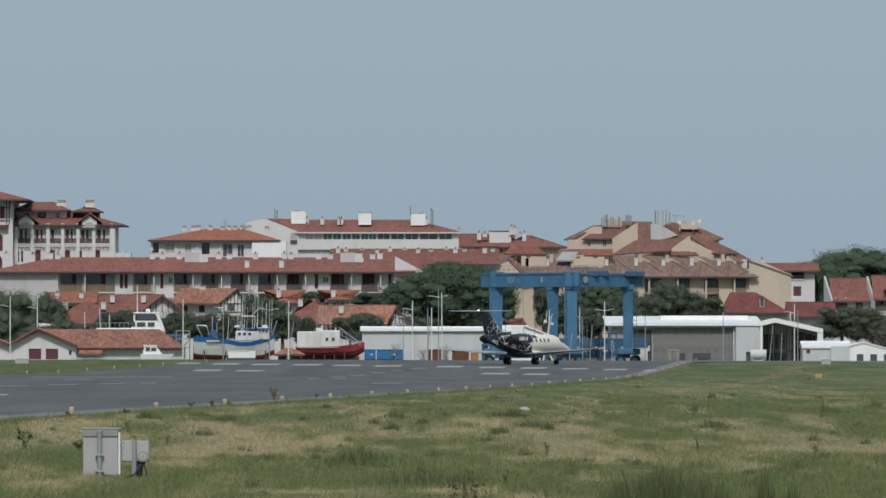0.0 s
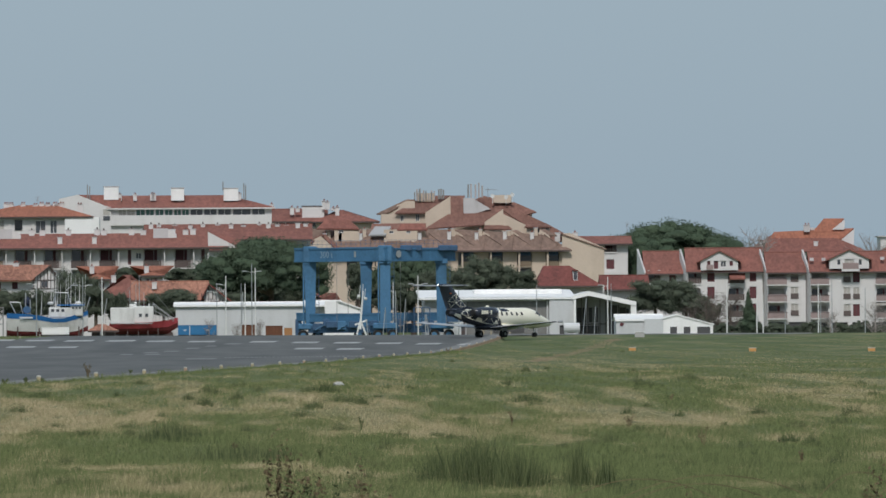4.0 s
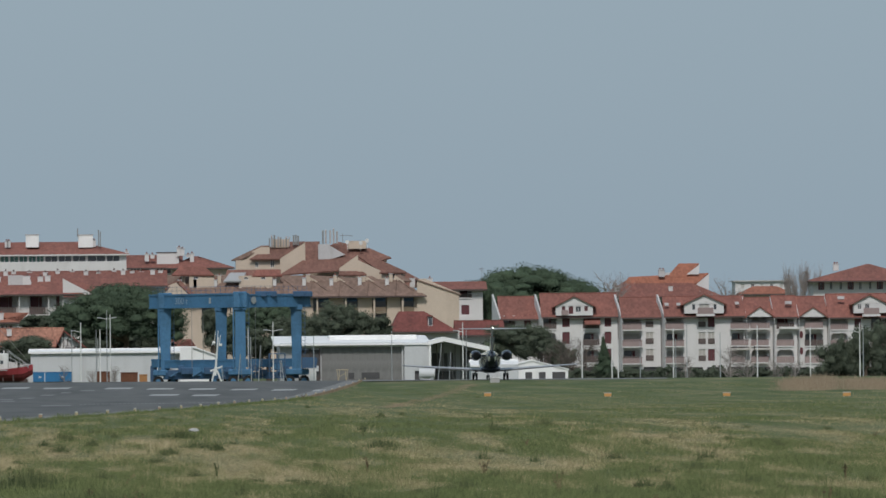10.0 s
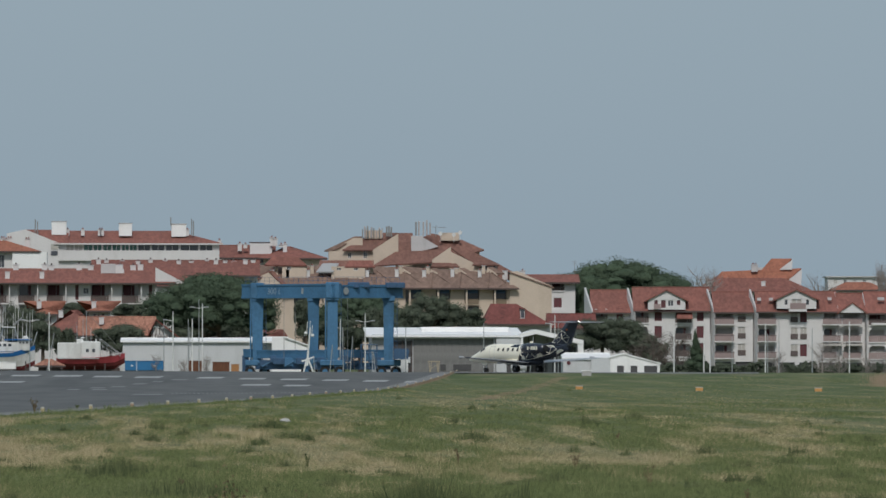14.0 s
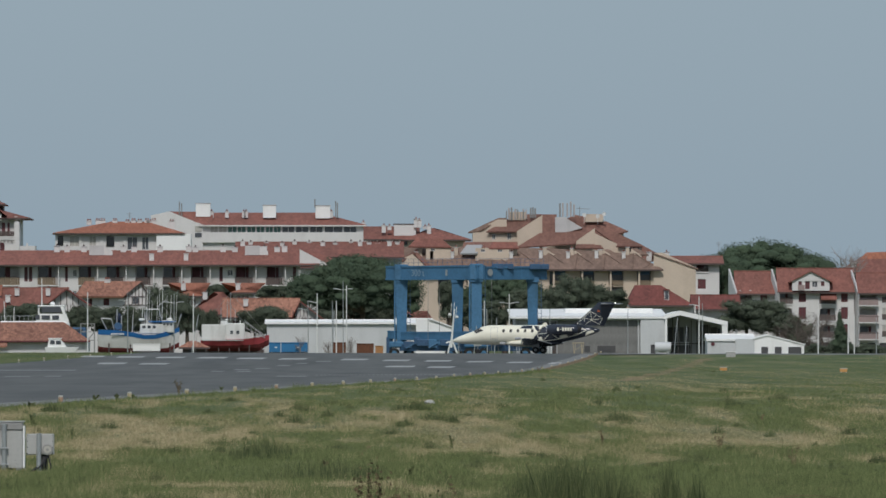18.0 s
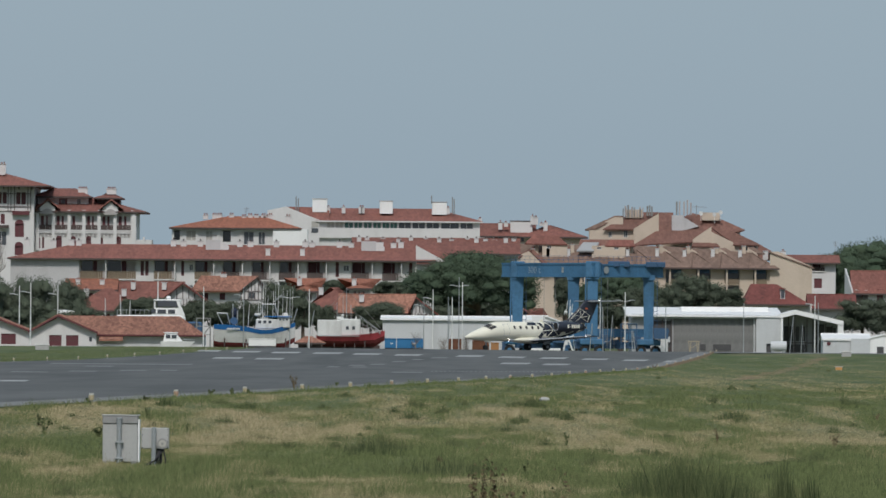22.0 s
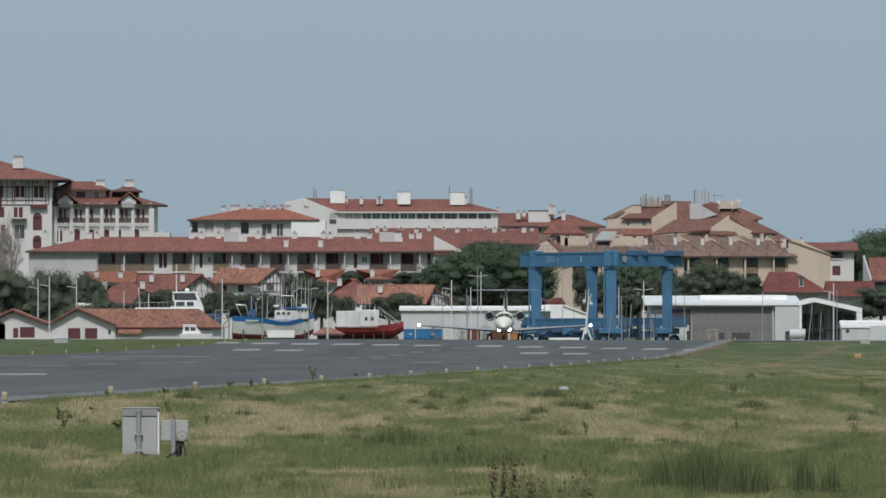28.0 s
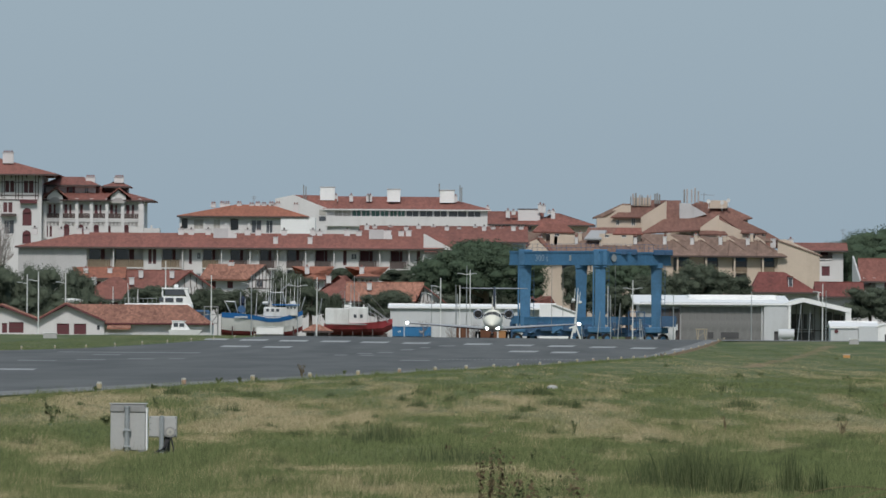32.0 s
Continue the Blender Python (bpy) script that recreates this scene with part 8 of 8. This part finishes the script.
def meadow_plants():
    clump("rush_clump", 1170, 912, 250, 100, 2600, "rush", "tall dark green rush clump in the meadow", "rushes", 1, 0.15, 0.006)
    clump("rush_clump", 1105, 905, 110, 70, 912, "rush", "dark green rush clump in the meadow", "rushes", 2, 0.15, 0.006)
    clump("rush_clump", 1250, 915, 150, 84, 1300, "rush", "dark green rush clump in the meadow", "rushes", 3, 0.15, 0.006)
    clump("rush_clump", 1350, 915, 66, 92, 650, "rush", "narrow dark green rush clump in the meadow", "rushes", 4, 0.08, 0.008)
    clump("rush_clump", 1400, 915, 60, 55, 400, "rush", "dark green rush clump in the meadow", "rushes", 5, 0.12, 0.016)
    clump("rush_clump", 760, 860, 240, 40, 1100, "weed", "dark tussock in the meadow", "tussock", 6, 0.2, 0.016)
    clump("rush_clump", 640, 822, 160, 34, 900, "weed", "dark tussock in the meadow", "tussock", 7, 0.2, 0.018)
    clump("rush_clump", 905, 740, 60, 22, 500, "rush", "green tussock in the meadow", "tussock", 8, 0.2, 0.022)
    clump("rush_clump", 700, 742, 50, 20, 360, "weed", "dark tussock in the meadow", "tussock", 9, 0.2, 0.022)
    clump("rush_clump", 262, 742, 60, 18, 360, "rush", "green tussock in the meadow", "tussock", 10, 0.2, 0.022)
    clump("rush_clump", 1260, 760, 90, 22, 420, "weed", "dark tussock in the meadow", "tussock", 12, 0.2, 0.022)
    clump("rush_clump", 1725, 835, 60, 26, 160, "rush", "leafy green tussock in the meadow", "tussock", 13, 0.4, 0.03)
    clump("rush_clump", 1775, 842, 40, 18, 90, "rush", "leafy green tussock in the meadow", "tussock", 14, 0.4, 0.03)
    clump("straw_tuft", 500, 948, 300, 50, 900, "grass_straw", "tall dry grass tuft in the meadow", "dry grass", 15, 0.14, 0.004)
    clump("straw_tuft", 1190, 914, 320, 44, 260, "grass_mid", "dry grass standing among the rushes", "dry grass", 17, 0.2, 0.005)
    clump("straw_tuft", 880, 760, 70, 20, 160, "grass_straw", "dry straw tuft in the meadow", "dry grass", 16, 0.25, 0.02)
    rng = random.Random(5)
    for i in range(170):
        v = 668 + rng.random() ** 0.8 * 250
        u = rng.uniform(-80, 2150)
        p = on_ground(u, v)
        if p.x - edge_x(p.y) < 0.9:
            continue
        tall = 0.26 * R / p.y * rng.uniform(0.45, 1.15)
        if i % 9:
            clump("tussock", u, v + tall * 0.3, tall * rng.uniform(1.2, 4.0), tall, rng.randint(200, 420), "rush" if i % 3 == 0 else "weed", "dark green tussock standing in the meadow", "tussock", 600 + i, 0.2, max(0.005, 0.8 * p.y / R))
        else:
            leafy_weed("meadow_weed", u, v + 3, tall * rng.uniform(0.5, 1.0), tall * 1.5, 200 + i, "weed" if i % 2 else "weed_brown", "stalky dark weed standing in the grass", 0.02, 60)
    # taller, darker grass in the hollow towards the camera
    for i in range(70):
        v = rng.uniform(858, 965)
        u = rng.uniform(380, 2150)
        clump("tall_grass", u, v, rng.uniform(60, 190), rng.uniform(16, 38), 170, ("weed", "rush", "grass_green")[i % 3], "taller dark green grass in the hollow", "tall grass", 900 + i, 0.22, 0.0065)
    # stalks along the runway's edge
    for i, (u, v, h) in enumerate(((486, 712, 28), (45, 795, 36), (120, 738, 14), (140, 800, 20), (224, 735, 12), (338, 724, 14), (376, 722, 14), (250, 832, 20), (1123, 672, 12), (405, 720, 8), (560, 705, 9))):
        leafy_weed("edge_weed", u, v, h * 0.9, h, 300 + i, "weed_brown" if i in (0, 8) else "weed", "brown dry weed at the runway's edge", 0.035, 60)
    # near, against the lens
    for i, (u, v, w, h, n) in enumerate(((815, 900, 64, 74, 900), (845, 950, 120, 64, 700), (1010, 946, 120, 46, 500), (1885, 925, 110, 52, 700), (2030, 940, 150, 62, 900), (1560, 950, 120, 40, 400))):
        leafy_weed("dock_plant", u, v, w, h, 400 + i, "weed_brown", "brown seeding dock plant close to the camera", 0.009, 2 * n, d=47)
    for i, (u, v, w, h, n) in enumerate(((820, 962, 150, 92, 700), (905, 968, 170, 74, 700), (985, 966, 150, 82, 600), (1050, 968, 120, 60, 500), (1970, 960, 160, 70, 700), (2100, 960, 150, 80, 700))):
        leafy_weed("bramble_bush", u, v, w, h, 420 + i, "weed_brown" if i % 2 == 0 else "weed", "low brown-green bramble close to the camera", 0.010, 2 * n, d=47)
    for i, (u0, u1, vt, ve) in enumerate(((1290, 1620, 896, 960), (1400, 1720, 905, 965), (1380, 1790, 890, 970), (1760, 1930, 886, 960), (1840, 2120, 895, 965), (1950, 2160, 905, 950), (1560, 1660, 930, 970))):
        d = 46.0
        base = mark(u0, 975, d)
        base.z = lie(base.x, base.y)
        top = thing("bramble_shoot", base, "arching brown bramble shoot close to the camera", "bramble", "plant clumps in the meadow")
        bm = bmesh.new()
        prev = None
        for j in range(15):
            f = j / 14
            q = mark(u0 + (u1 - u0) * f, 985 - (985 - vt) * math.sin(math.pi * (0.08 + 0.8 * f)) ** 0.8, d) - base
            if prev is not None:
                tube(bm, prev, q, 0.0017, n=5)
            else:
                tube(bm, (q.x, q.y, -0.05), q, 0.005, n=5)
            prev = q
        part("shoot", bm, "weed_brown", top)


field()
meadow_plants()


# ---- the jet ----
M["jet_cream"] = mat("cream_gloss_paint", (0.80, 0.765, 0.635), 0.42, big=2, small=0.2, var=0.04, spec=0.5)
M["jet_black"] = mat("black_gloss_paint", (0.026, 0.031, 0.045), 0.25, big=2, small=0.2, var=0.15, spec=0.5)
M["jet_grey"] = mat("light_grey_wing_paint", (0.33, 0.34, 0.355), 0.4, big=2, small=0.2, var=0.06)
M["jet_metal"] = mat("polished_inlet_metal", (0.65, 0.65, 0.66), 0.2, 0.9, big=1, small=0.1, var=0.05)
M["jet_glass"] = mat("cockpit_glass", (0.06, 0.056, 0.054), 0.25, var=0.1, spec=0.3)
M["glow"] = mat("landing_light", (1.0, 0.98, 1.0), 0.3, var=0.0, emit=60.0)
M["glow_soft"] = mat("tail_lamp", (1.0, 0.97, 0.92), 0.3, var=0.0, emit=4.0)
M["flag"] = mat("flag_colours", (0.45, 0.10, 0.03), 0.5, var=0.1)

# fuselage stations: distance from the nose, centre height, half width, half height
STATIONS = [(0.0, 1.25, 0.05, 0.05), (0.25, 1.28, 0.24, 0.2), (0.8, 1.36, 0.45, 0.38), (1.6, 1.47, 0.64, 0.55), (2.3, 1.6, 0.8, 0.71), (3.0, 1.76, 0.91, 0.89), (3.8, 1.84, 0.95, 0.96), (6.0, 1.84, 0.95, 0.96), (9.0, 1.84, 0.95, 0.96), (10.4, 1.89, 0.91, 0.9), (11.6, 1.97, 0.78, 0.78), (12.8, 2.1, 0.6, 0.62), (13.8, 2.2, 0.4, 0.46), (14.6, 2.28, 0.18, 0.25), (14.9, 2.3, 0.08, 0.12)]


def station(x):
    for a, b in zip(STATIONS, STATIONS[1:]):
        if x <= b[0]:
            f = (x - a[0]) / (b[0] - a[0])
            return [p + (q - p) * f for p, q in zip(a[1:], b[1:])]
    return STATIONS[-1][1:]


def skin(x, ang, out=0.0):
    """A point of the fuselage's skin; ang from the top, positive to the jet's left (+y)."""
    zc, w, h = station(x)
    return Vector((8.4 - x, math.sin(ang) * (w + out), zc + math.cos(ang) * (h + out)))


def fuselage_piece(x0, x1, skew, n=24, steps=18):
    """A length of fuselage; skew moves the cut ends with height, so that the paint's edge runs aslant."""
    rings = []
    for i in range(steps + 1):
        r = []
        for j in range(n):
            a = j * math.tau / n
            lean = math.cos(a)
            xa = x0 + skew[0] * lean
            xb = x1 + skew[1] * lean
            r.append(skin(xa + (xb - xa) * i / steps, a))
        rings.append(r)
    return loft(bmesh.new(), rings)


def skin_patch(q, out, n=6):
    """A patch laid on the fuselage between four (station, angle) corners."""
    bm = bmesh.new()
    vs = []
    for b in range(n + 1):
        row = []
        for a in range(n + 1):
            f, g = a / n, b / n
            x, t = [(q[0][k] * (1 - f) + q[1][k] * f) * (1 - g) + (q[3][k] * (1 - f) + q[2][k] * f) * g for k in (0, 1)]
            row.append(bm.verts.new(skin(x, t, out)))
        vs.append(row)
    for a in range(n):
        for b in range(n):
            bm.faces.new((vs[b][a], vs[b][a + 1], vs[b + 1][a + 1], vs[b + 1][a]))
    return bm


def airfoil(bm, root, tip, chord_r, chord_t, thick_r, thick_t, sweep_axis="y"):
    """A tapering lifting surface from root leading edge to tip leading edge; chord runs to -x."""
    prof = [(0, 0), (0.08, 0.45), (0.3, 0.6), (0.65, 0.38), (1, 0.03), (1, -0.03), (0.65, -0.25), (0.3, -0.4), (0.08, -0.3)]
    rings = []
    for f in (0, 0.33, 0.66, 1):
        p = Vector(root).lerp(Vector(tip), f)
        c = chord_r + (chord_t - chord_r) * f
        t = thick_r + (thick_t - thick_r) * f
        if sweep_axis == "y":
            rings.append([(p.x - q * c, p.y, p.z + h * t) for q, h in prof])
        else:
            rings.append([(p.x - q * c, p.y + h * t, p.z) for q, h in prof])
    return loft(bm, rings)


def jet():
    top = thing("business_jet", (0, 1020, 1.4), "cream and black twin-engined business jet with a T-tail", "aeroplane")
    fwd = part("fuselage", fuselage_piece(0.0, 8.7, (0, 0.75), steps=28), "jet_cream", top, smooth=True)
    part("tail_section", fuselage_piece(8.72, 14.2, (0.75, 0.25)), "jet_black", top, "black rear fuselage with thin white lines", smooth=True)
    part("tail_cone", fuselage_piece(14.22, 14.9, (0.25, 0), steps=4), "jet_black", top, smooth=True)
    rows = ((5.0, 0.1, 0.05), (6.0, 0.85, 0.27), (7.0, 1.02, 0.34), (8.4, 1.1, 0.38), (10.0, 0.95, 0.3), (11.2, 0.1, 0.05))
    for lo, hi, paint in ((0, 4, "jet_cream"), (3, 6, "jet_black")):
        belly = [[(8.4 - x, math.sin(j * math.tau / 16) * w, 1.02 + math.cos(j * math.tau / 16) * h) for j in range(16)] for x, w, h in rows[lo:hi]]
        part("belly_fairing", loft(bmesh.new(), belly), paint, top, smooth=True)
    # cockpit glazing, cabin windows, door
    for s in (1, -1):
        for q in (((2.2, 0.015), (2.85, 0.015), (2.95, 0.7), (2.32, 0.76)), ((2.36, 0.8), (3.0, 0.74), (3.35, 1.06), (2.6, 1.2))):
            part("cockpit_window", skin_patch([(x, s * a) for x, a in q], 0.01), "jet_glass", top)
        for i in range(6):
            x = 5.4 + i * 0.73
            pts = []
            for j in range(12):
                b = j * math.tau / 12
                cx, cz = math.cos(b), math.sin(b)
                pts.append(skin(x + math.copysign(abs(cx) ** 0.6, cx) * 0.13, s * (1.14 - math.copysign(abs(cz) ** 0.6, cz) * 0.19), 0.016))
            part("cabin_window", extrude(bmesh.new(), pts, (0, s * 0.015, 0)), "jet_glass", top)
    seams = bmesh.new()
    for x in (4.1, 4.78):
        for a in range(8):
            tube(seams, skin(x, 0.75 + a * 0.16, 0.004), skin(x, 0.91 + a * 0.16, 0.004), 0.012, n=4)
    for a in (0.75, 2.03):
        tube(seams, skin(4.1, a, 0.004), skin(4.78, a, 0.004), 0.018, n=4)
    part("airstair_door", seams, "jet_grey", top, "closed airstair door outlined in the cream skin")
    # white lines over the black rear: a net of triangles
    N = {"a": (8.0, 2.5), "b": (8.75, 1.5), "c": (9.4, 0.4), "d": (9.3, 2.3), "e": (10.2, 1.4), "f": (11.0, 2.2), "g": (11.2, 0.5), "h": (12.0, 1.25), "i": (12.8, 2.0), "j": (13.0, 0.6), "k": (13.7, 1.4)}
    for s in (1, -1):
        for pair in ("ab", "bc", "bd", "ad", "ce", "be", "de", "ef", "df", "eg", "cg", "gh", "fh", "hi", "fi", "hj", "ji", "jk", "ik", "gj", "eh"):
            (xa, aa), (xb, ab) = N[pair[0]], N[pair[1]]
            bm = bmesh.new()
            for e in range(5):
                f0, f1 = e / 5, (e + 1) / 5
                tube(bm, skin(xa + (xb - xa) * f0, s * (aa + (ab - aa) * f0), 0.005), skin(xa + (xb - xa) * f1, s * (aa + (ab - aa) * f1), 0.005), 0.032, n=4)
            part("white_line", bm, "jet_cream", top)
        # black facets that reach forward over the cream
        for q in (((7.35, 0.35), (8.2, 0.3), (8.3, 0.9), (7.0, 0.86)), ((8.3, 0.35), (8.9, 0.5), (9.1, 1.45), (8.65, 1.0))):
            part("black_facet", skin_patch([(x, s * a) for x, a in q], 0.008), "jet_black", top)
        # cream wedges let into the black
        for q in (((8.6, 2.35), (9.4, 2.2), (9.25, 1.75), (9.15, 1.8)), ((11.0, 2.2), (11.9, 2.1), (11.75, 1.7), (11.15, 1.75)), ((13.5, 2.6), (14.5, 2.1), (14.3, 1.45), (13.75, 1.6))):
            part("white_wedge", skin_patch([(x, s * a) for x, a in q], 0.006, 4), "jet_cream", top)
    # wings
    for s in (1, -1):
        bm = airfoil(bmesh.new(), (1.15, s * 0.6, 0.9), (-0.75, s * 8.35, 1.42), 2.9, 1.15, 0.36, 0.12)
        wing_me = mesh_of(bm, "wing")
        wing_me.materials.append(M["jet_grey"])
        wing_me.materials.append(M["jet_black"])
        for p in wing_me.polygons:
            p.material_index = 0 if p.normal.z > 0.2 else 1
        wing = part("wing", wing_me, None, top, "wing, grey above and black beneath")
        part("leading_edge", T((1.18, s * 0.9, 0.94), (-0.73, s * 8.35, 1.44), 0.05, 0.03, 8), "jet_grey", wing)
        part("flap", extrude(bmesh.new(), [(-1.6, s * 1.2, 0.95), (-2.0, s * 1.2, 0.925), (-2.0, s * 5.2, 1.2), (-1.65, s * 5.2, 1.22)], (0, 0, 0.05)), "jet_grey", wing)
        for name, lx, ly, lz, lr, lab in (("wing_tip_light", -0.55, s * 8.42, 1.46, 0.12, "lit white wing-tip light"), ("landing_light", 2.95, s * 0.52, 0.98, 0.15, "lit landing light at the wing root")):
            cup = bmesh.new()
            for j in range(14):
                a, b = j * math.tau / 14, (j + 1) * math.tau / 14
                cup.faces.new([cup.verts.new((lx + dx, ly + math.sin(q) * r, lz + math.cos(q) * r)) for q, r, dx in ((a, lr, 0.48), (b, lr, 0.48), (b, lr * 0.95, -0.03), (a, lr * 0.95, -0.03))])
            case = part(name, cup, "jet_grey", top, "lamp housing")
            part("lamp_face", T((lx, ly, lz), (lx + 0.01, ly, lz), lr * 0.93, n=14), "glow", case, lab)
            part("lamp_back", T((lx - 0.1, ly, lz), (lx - 0.02, ly, lz), lr * 0.4, lr * 0.96, n=14), "jet_grey", case)
        # tailplane halves
        part("tailplane", airfoil(bmesh.new(), (-6.6, 0, 4.88), (-7.45, s * 3.25, 4.92), 1.45, 0.75, 0.16, 0.07), "jet_grey", top)
        # engines on stub pylons
        ex, ey, ez = -1.65, s * 1.5, 2.36
        rings = []
        for x, r in ((0.0, 0.38), (-0.14, 0.45), (-0.6, 0.51), (-1.7, 0.51), (-2.6, 0.43), (-3.1, 0.34)):
            rings.append([(ex + x, ey + math.sin(j * math.tau / 20) * r, ez + math.cos(j * math.tau / 20) * r) for j in range(20)])
        eng = part("engine", loft(bmesh.new(), rings), "jet_black", top, "black engine nacelle", smooth=True)
        lip = bmesh.new()
        for j in range(20):
            a, b = j * math.tau / 20, (j + 1) * math.tau / 20
            tube(lip, (ex + 0.02, ey + math.sin(a) * 0.405, ez + math.cos(a) * 0.405), (ex + 0.02, ey + math.sin(b) * 0.405, ez + math.cos(b) * 0.405), 0.05, n=6)
        part("inlet_lip", lip, "jet_metal", eng, "bright metal inlet ring")
        # near-black fan, spinner and exhaust carry the shade inside inlet and nozzle
        part("fan", T((ex + 0.004, ey, ez), (ex + 0.02, ey, ez), 0.38, n=20), "rubber", eng)
        part("spinner", T((ex + 0.02, ey, ez), (ex + 0.16, ey, ez), 0.12, 0.03, 10), "rubber", eng)
        part("exhaust", T((ex - 3.12, ey, ez), (ex - 3.35, ey, ez), 0.33, 0.27, 16), "rubber", eng)
        part("pylon", B(ex - 2.6, ex - 0.6, min(s * 0.6, s * 1.1), max(s * 0.6, s * 1.2), ez - 0.1, ez + 0.06), "jet_black", top)
        # main gear
        gx, gy = -0.45, s * 1.5
        strut = part("gear_leg", T((gx, gy, 0.35), (gx, gy * 0.95, 1.0), 0.08, n=8), "jet_grey", top)
        for q in (-0.16, 0.16):
            part("tyre", T((gx, gy + q - 0.09, 0.33), (gx, gy + q + 0.09, 0.33), 0.33, n=16), "rubber", strut)
            part("hub", T((gx, gy + q - 0.1, 0.33), (gx, gy + q + 0.1, 0.33), 0.15, n=10), "jet_grey", strut)
        part("gear_door", B(gx - 0.35, gx + 0.35, gy * 1.12 - 0.02, gy * 1.12 + 0.02, 0.5, 1.0), "jet_grey", top)
        # registration, illegible bars
        for i in range(6):
            if i != 1:
                part("registration_bar", B(-0.09, 0.09, -0.012, 0.012, -0.17, 0.17), "jet_cream", eng, m=Matrix.Translation((ex - 1.15 - i * 0.26, ey + s * 0.515, ez + 0.02)))
            else:
                part("registration_bar", B(-0.06, 0.06, -0.012, 0.012, -0.03, 0.03), "jet_cream", eng, m=Matrix.Translation((ex - 1.15 - i * 0.26, ey + s * 0.515, ez + 0.02)))
    # fin, bullet, dorsal fillet
    bm = airfoil(bmesh.new(), (-3.9, 0, 2.75), (-6.35, 0, 5.0), 3.1, 1.75, 0.34, 0.2, "z")
    fin = part("fin", bm, "jet_black", top)
    part("dorsal_fillet", extrude(bmesh.new(), [(-2.6, -0.08, 2.7), (-4.2, -0.08, 3.0), (-4.6, -0.08, 2.6)], (0, 0.16, 0)), "jet_black", top)
    part("bullet", loft(bmesh.new(), [[(x, math.sin(j * math.tau / 10) * r, 4.93 + math.cos(j * math.tau / 10) * r) for j in range(10)] for x, r in ((-6.2, 0.03), (-6.6, 0.13), (-7.6, 0.14), (-8.15, 0.05))]), "jet_black", top)
    part("tail_beacon", T((-8.12, 0, 4.98), (-8.18, 0, 4.98), 0.06, 0.04, 8), "glow_soft", fin, "small lit tail light")
    for s in (1, -1):
        K = {"a": (-4.3, 2.95), "b": (-5.0, 3.55), "c": (-5.65, 4.15), "d": (-5.1, 2.85), "e": (-5.75, 3.3), "f": (-6.25, 3.85), "g": (-6.55, 2.85), "h": (-6.85, 3.45)}
        for pair in ("ab", "bc", "ad", "bd", "be", "de", "ce", "cf", "ef", "eg", "eh", "fh", "gh"):
            (xa, za), (xb, zb) = K[pair[0]], K[pair[1]]
            part("fin_line", T((xa, s * 0.175, za), (xb, s * 0.165, zb), 0.02, n=4), "jet_cream", fin)
        part("flag", B(-6.6, -6.35, s * 0.15 - 0.012, s * 0.15 + 0.012, 4.1, 4.25), "flag", fin)
    # nose gear
    ng = part("nose_gear_leg", T((5.9, 0, 0.25), (5.7, 0, 1.2), 0.06, n=8), "jet_grey", top)
    for q in (-0.1, 0.1):
        part("tyre", T((5.9, q - 0.06, 0.23), (5.9, q + 0.06, 0.23), 0.23, n=14), "rubber", ng)
    part("nose_gear_door", B(5.4, 6.2, 0.24, 0.27, 0.75, 1.15), "jet_cream", top)
    part("air_inlet", extrude(bmesh.new(), [(-0.6, -0.06, 2.72), (-0.9, -0.06, 3.05), (-1.1, -0.06, 3.05), (-1.3, -0.06, 2.72)], (0, 0.12, 0)), "jet_cream", top)
    # true length over all: 16.7 m
    for ob in [top, *top.children]:
        for ch in ob.children:
            if ch.type == "MESH":
                ch.data.transform(Matrix.Scale(1.006, 4, (1, 0, 0)))
                ch.matrix_basis = Matrix.Translation((ch.matrix_basis.translation.x * 0.006, 0, 0)) @ ch.matrix_basis
    return top


JET = jet()


def motions():
    """The jet rolls right onto the pad, turns left right round and lines up."""
    rows = []
    for t, u, y, turn in (
        (0, 927, 1012, 59), (1, 994, 1018, 53.5), (2, 1063, 1024, 50.5), (3, 1133, 1029.5, 48.5), (3.5, 1169, 1032, 48.5), (5.5, 1307, 1042.5, 51.5), (6, 1339, 1045, 53.5), (7, 1393, 1049.5, 60), (8, 1427, 1053.5, 69),
        (9, 1441, 1057.5, 80), (10, 1454, 1061.5, 90), (11, 1446, 1065, 100), (12, 1424, 1068.7, 111), (13, 1393, 1072, 120), (14, 1353, 1075, 128.5), (14.5, 1328, 1076.4, 132), (16.5, 1213, 1081, 150), (17, 1186, 1082, 156),
        (18, 1116, 1083.5, 165), (19, 1052, 1084.3, 175), (20, 997, 1084.2, 186), (21, 945, 1083.4, 200), (22, 908, 1082, 217), (23, 882, 1080, 230.5), (24, 857, 1078, 243), (25, 848, 1076, 255), (25.5, 843, 1075.2, 259.5),
        (27.5, 822, 1073, 267.5), (28, 824, 1072.8, 269), (32, 823, 1072.8, 269)):
        y -= 8
        x = (u - 784) * y / R
        rows.append((t, pose(x, y, lie(x, y) + 0.04, 0, 0, turn)))
    walk(JET, rows)


motions()
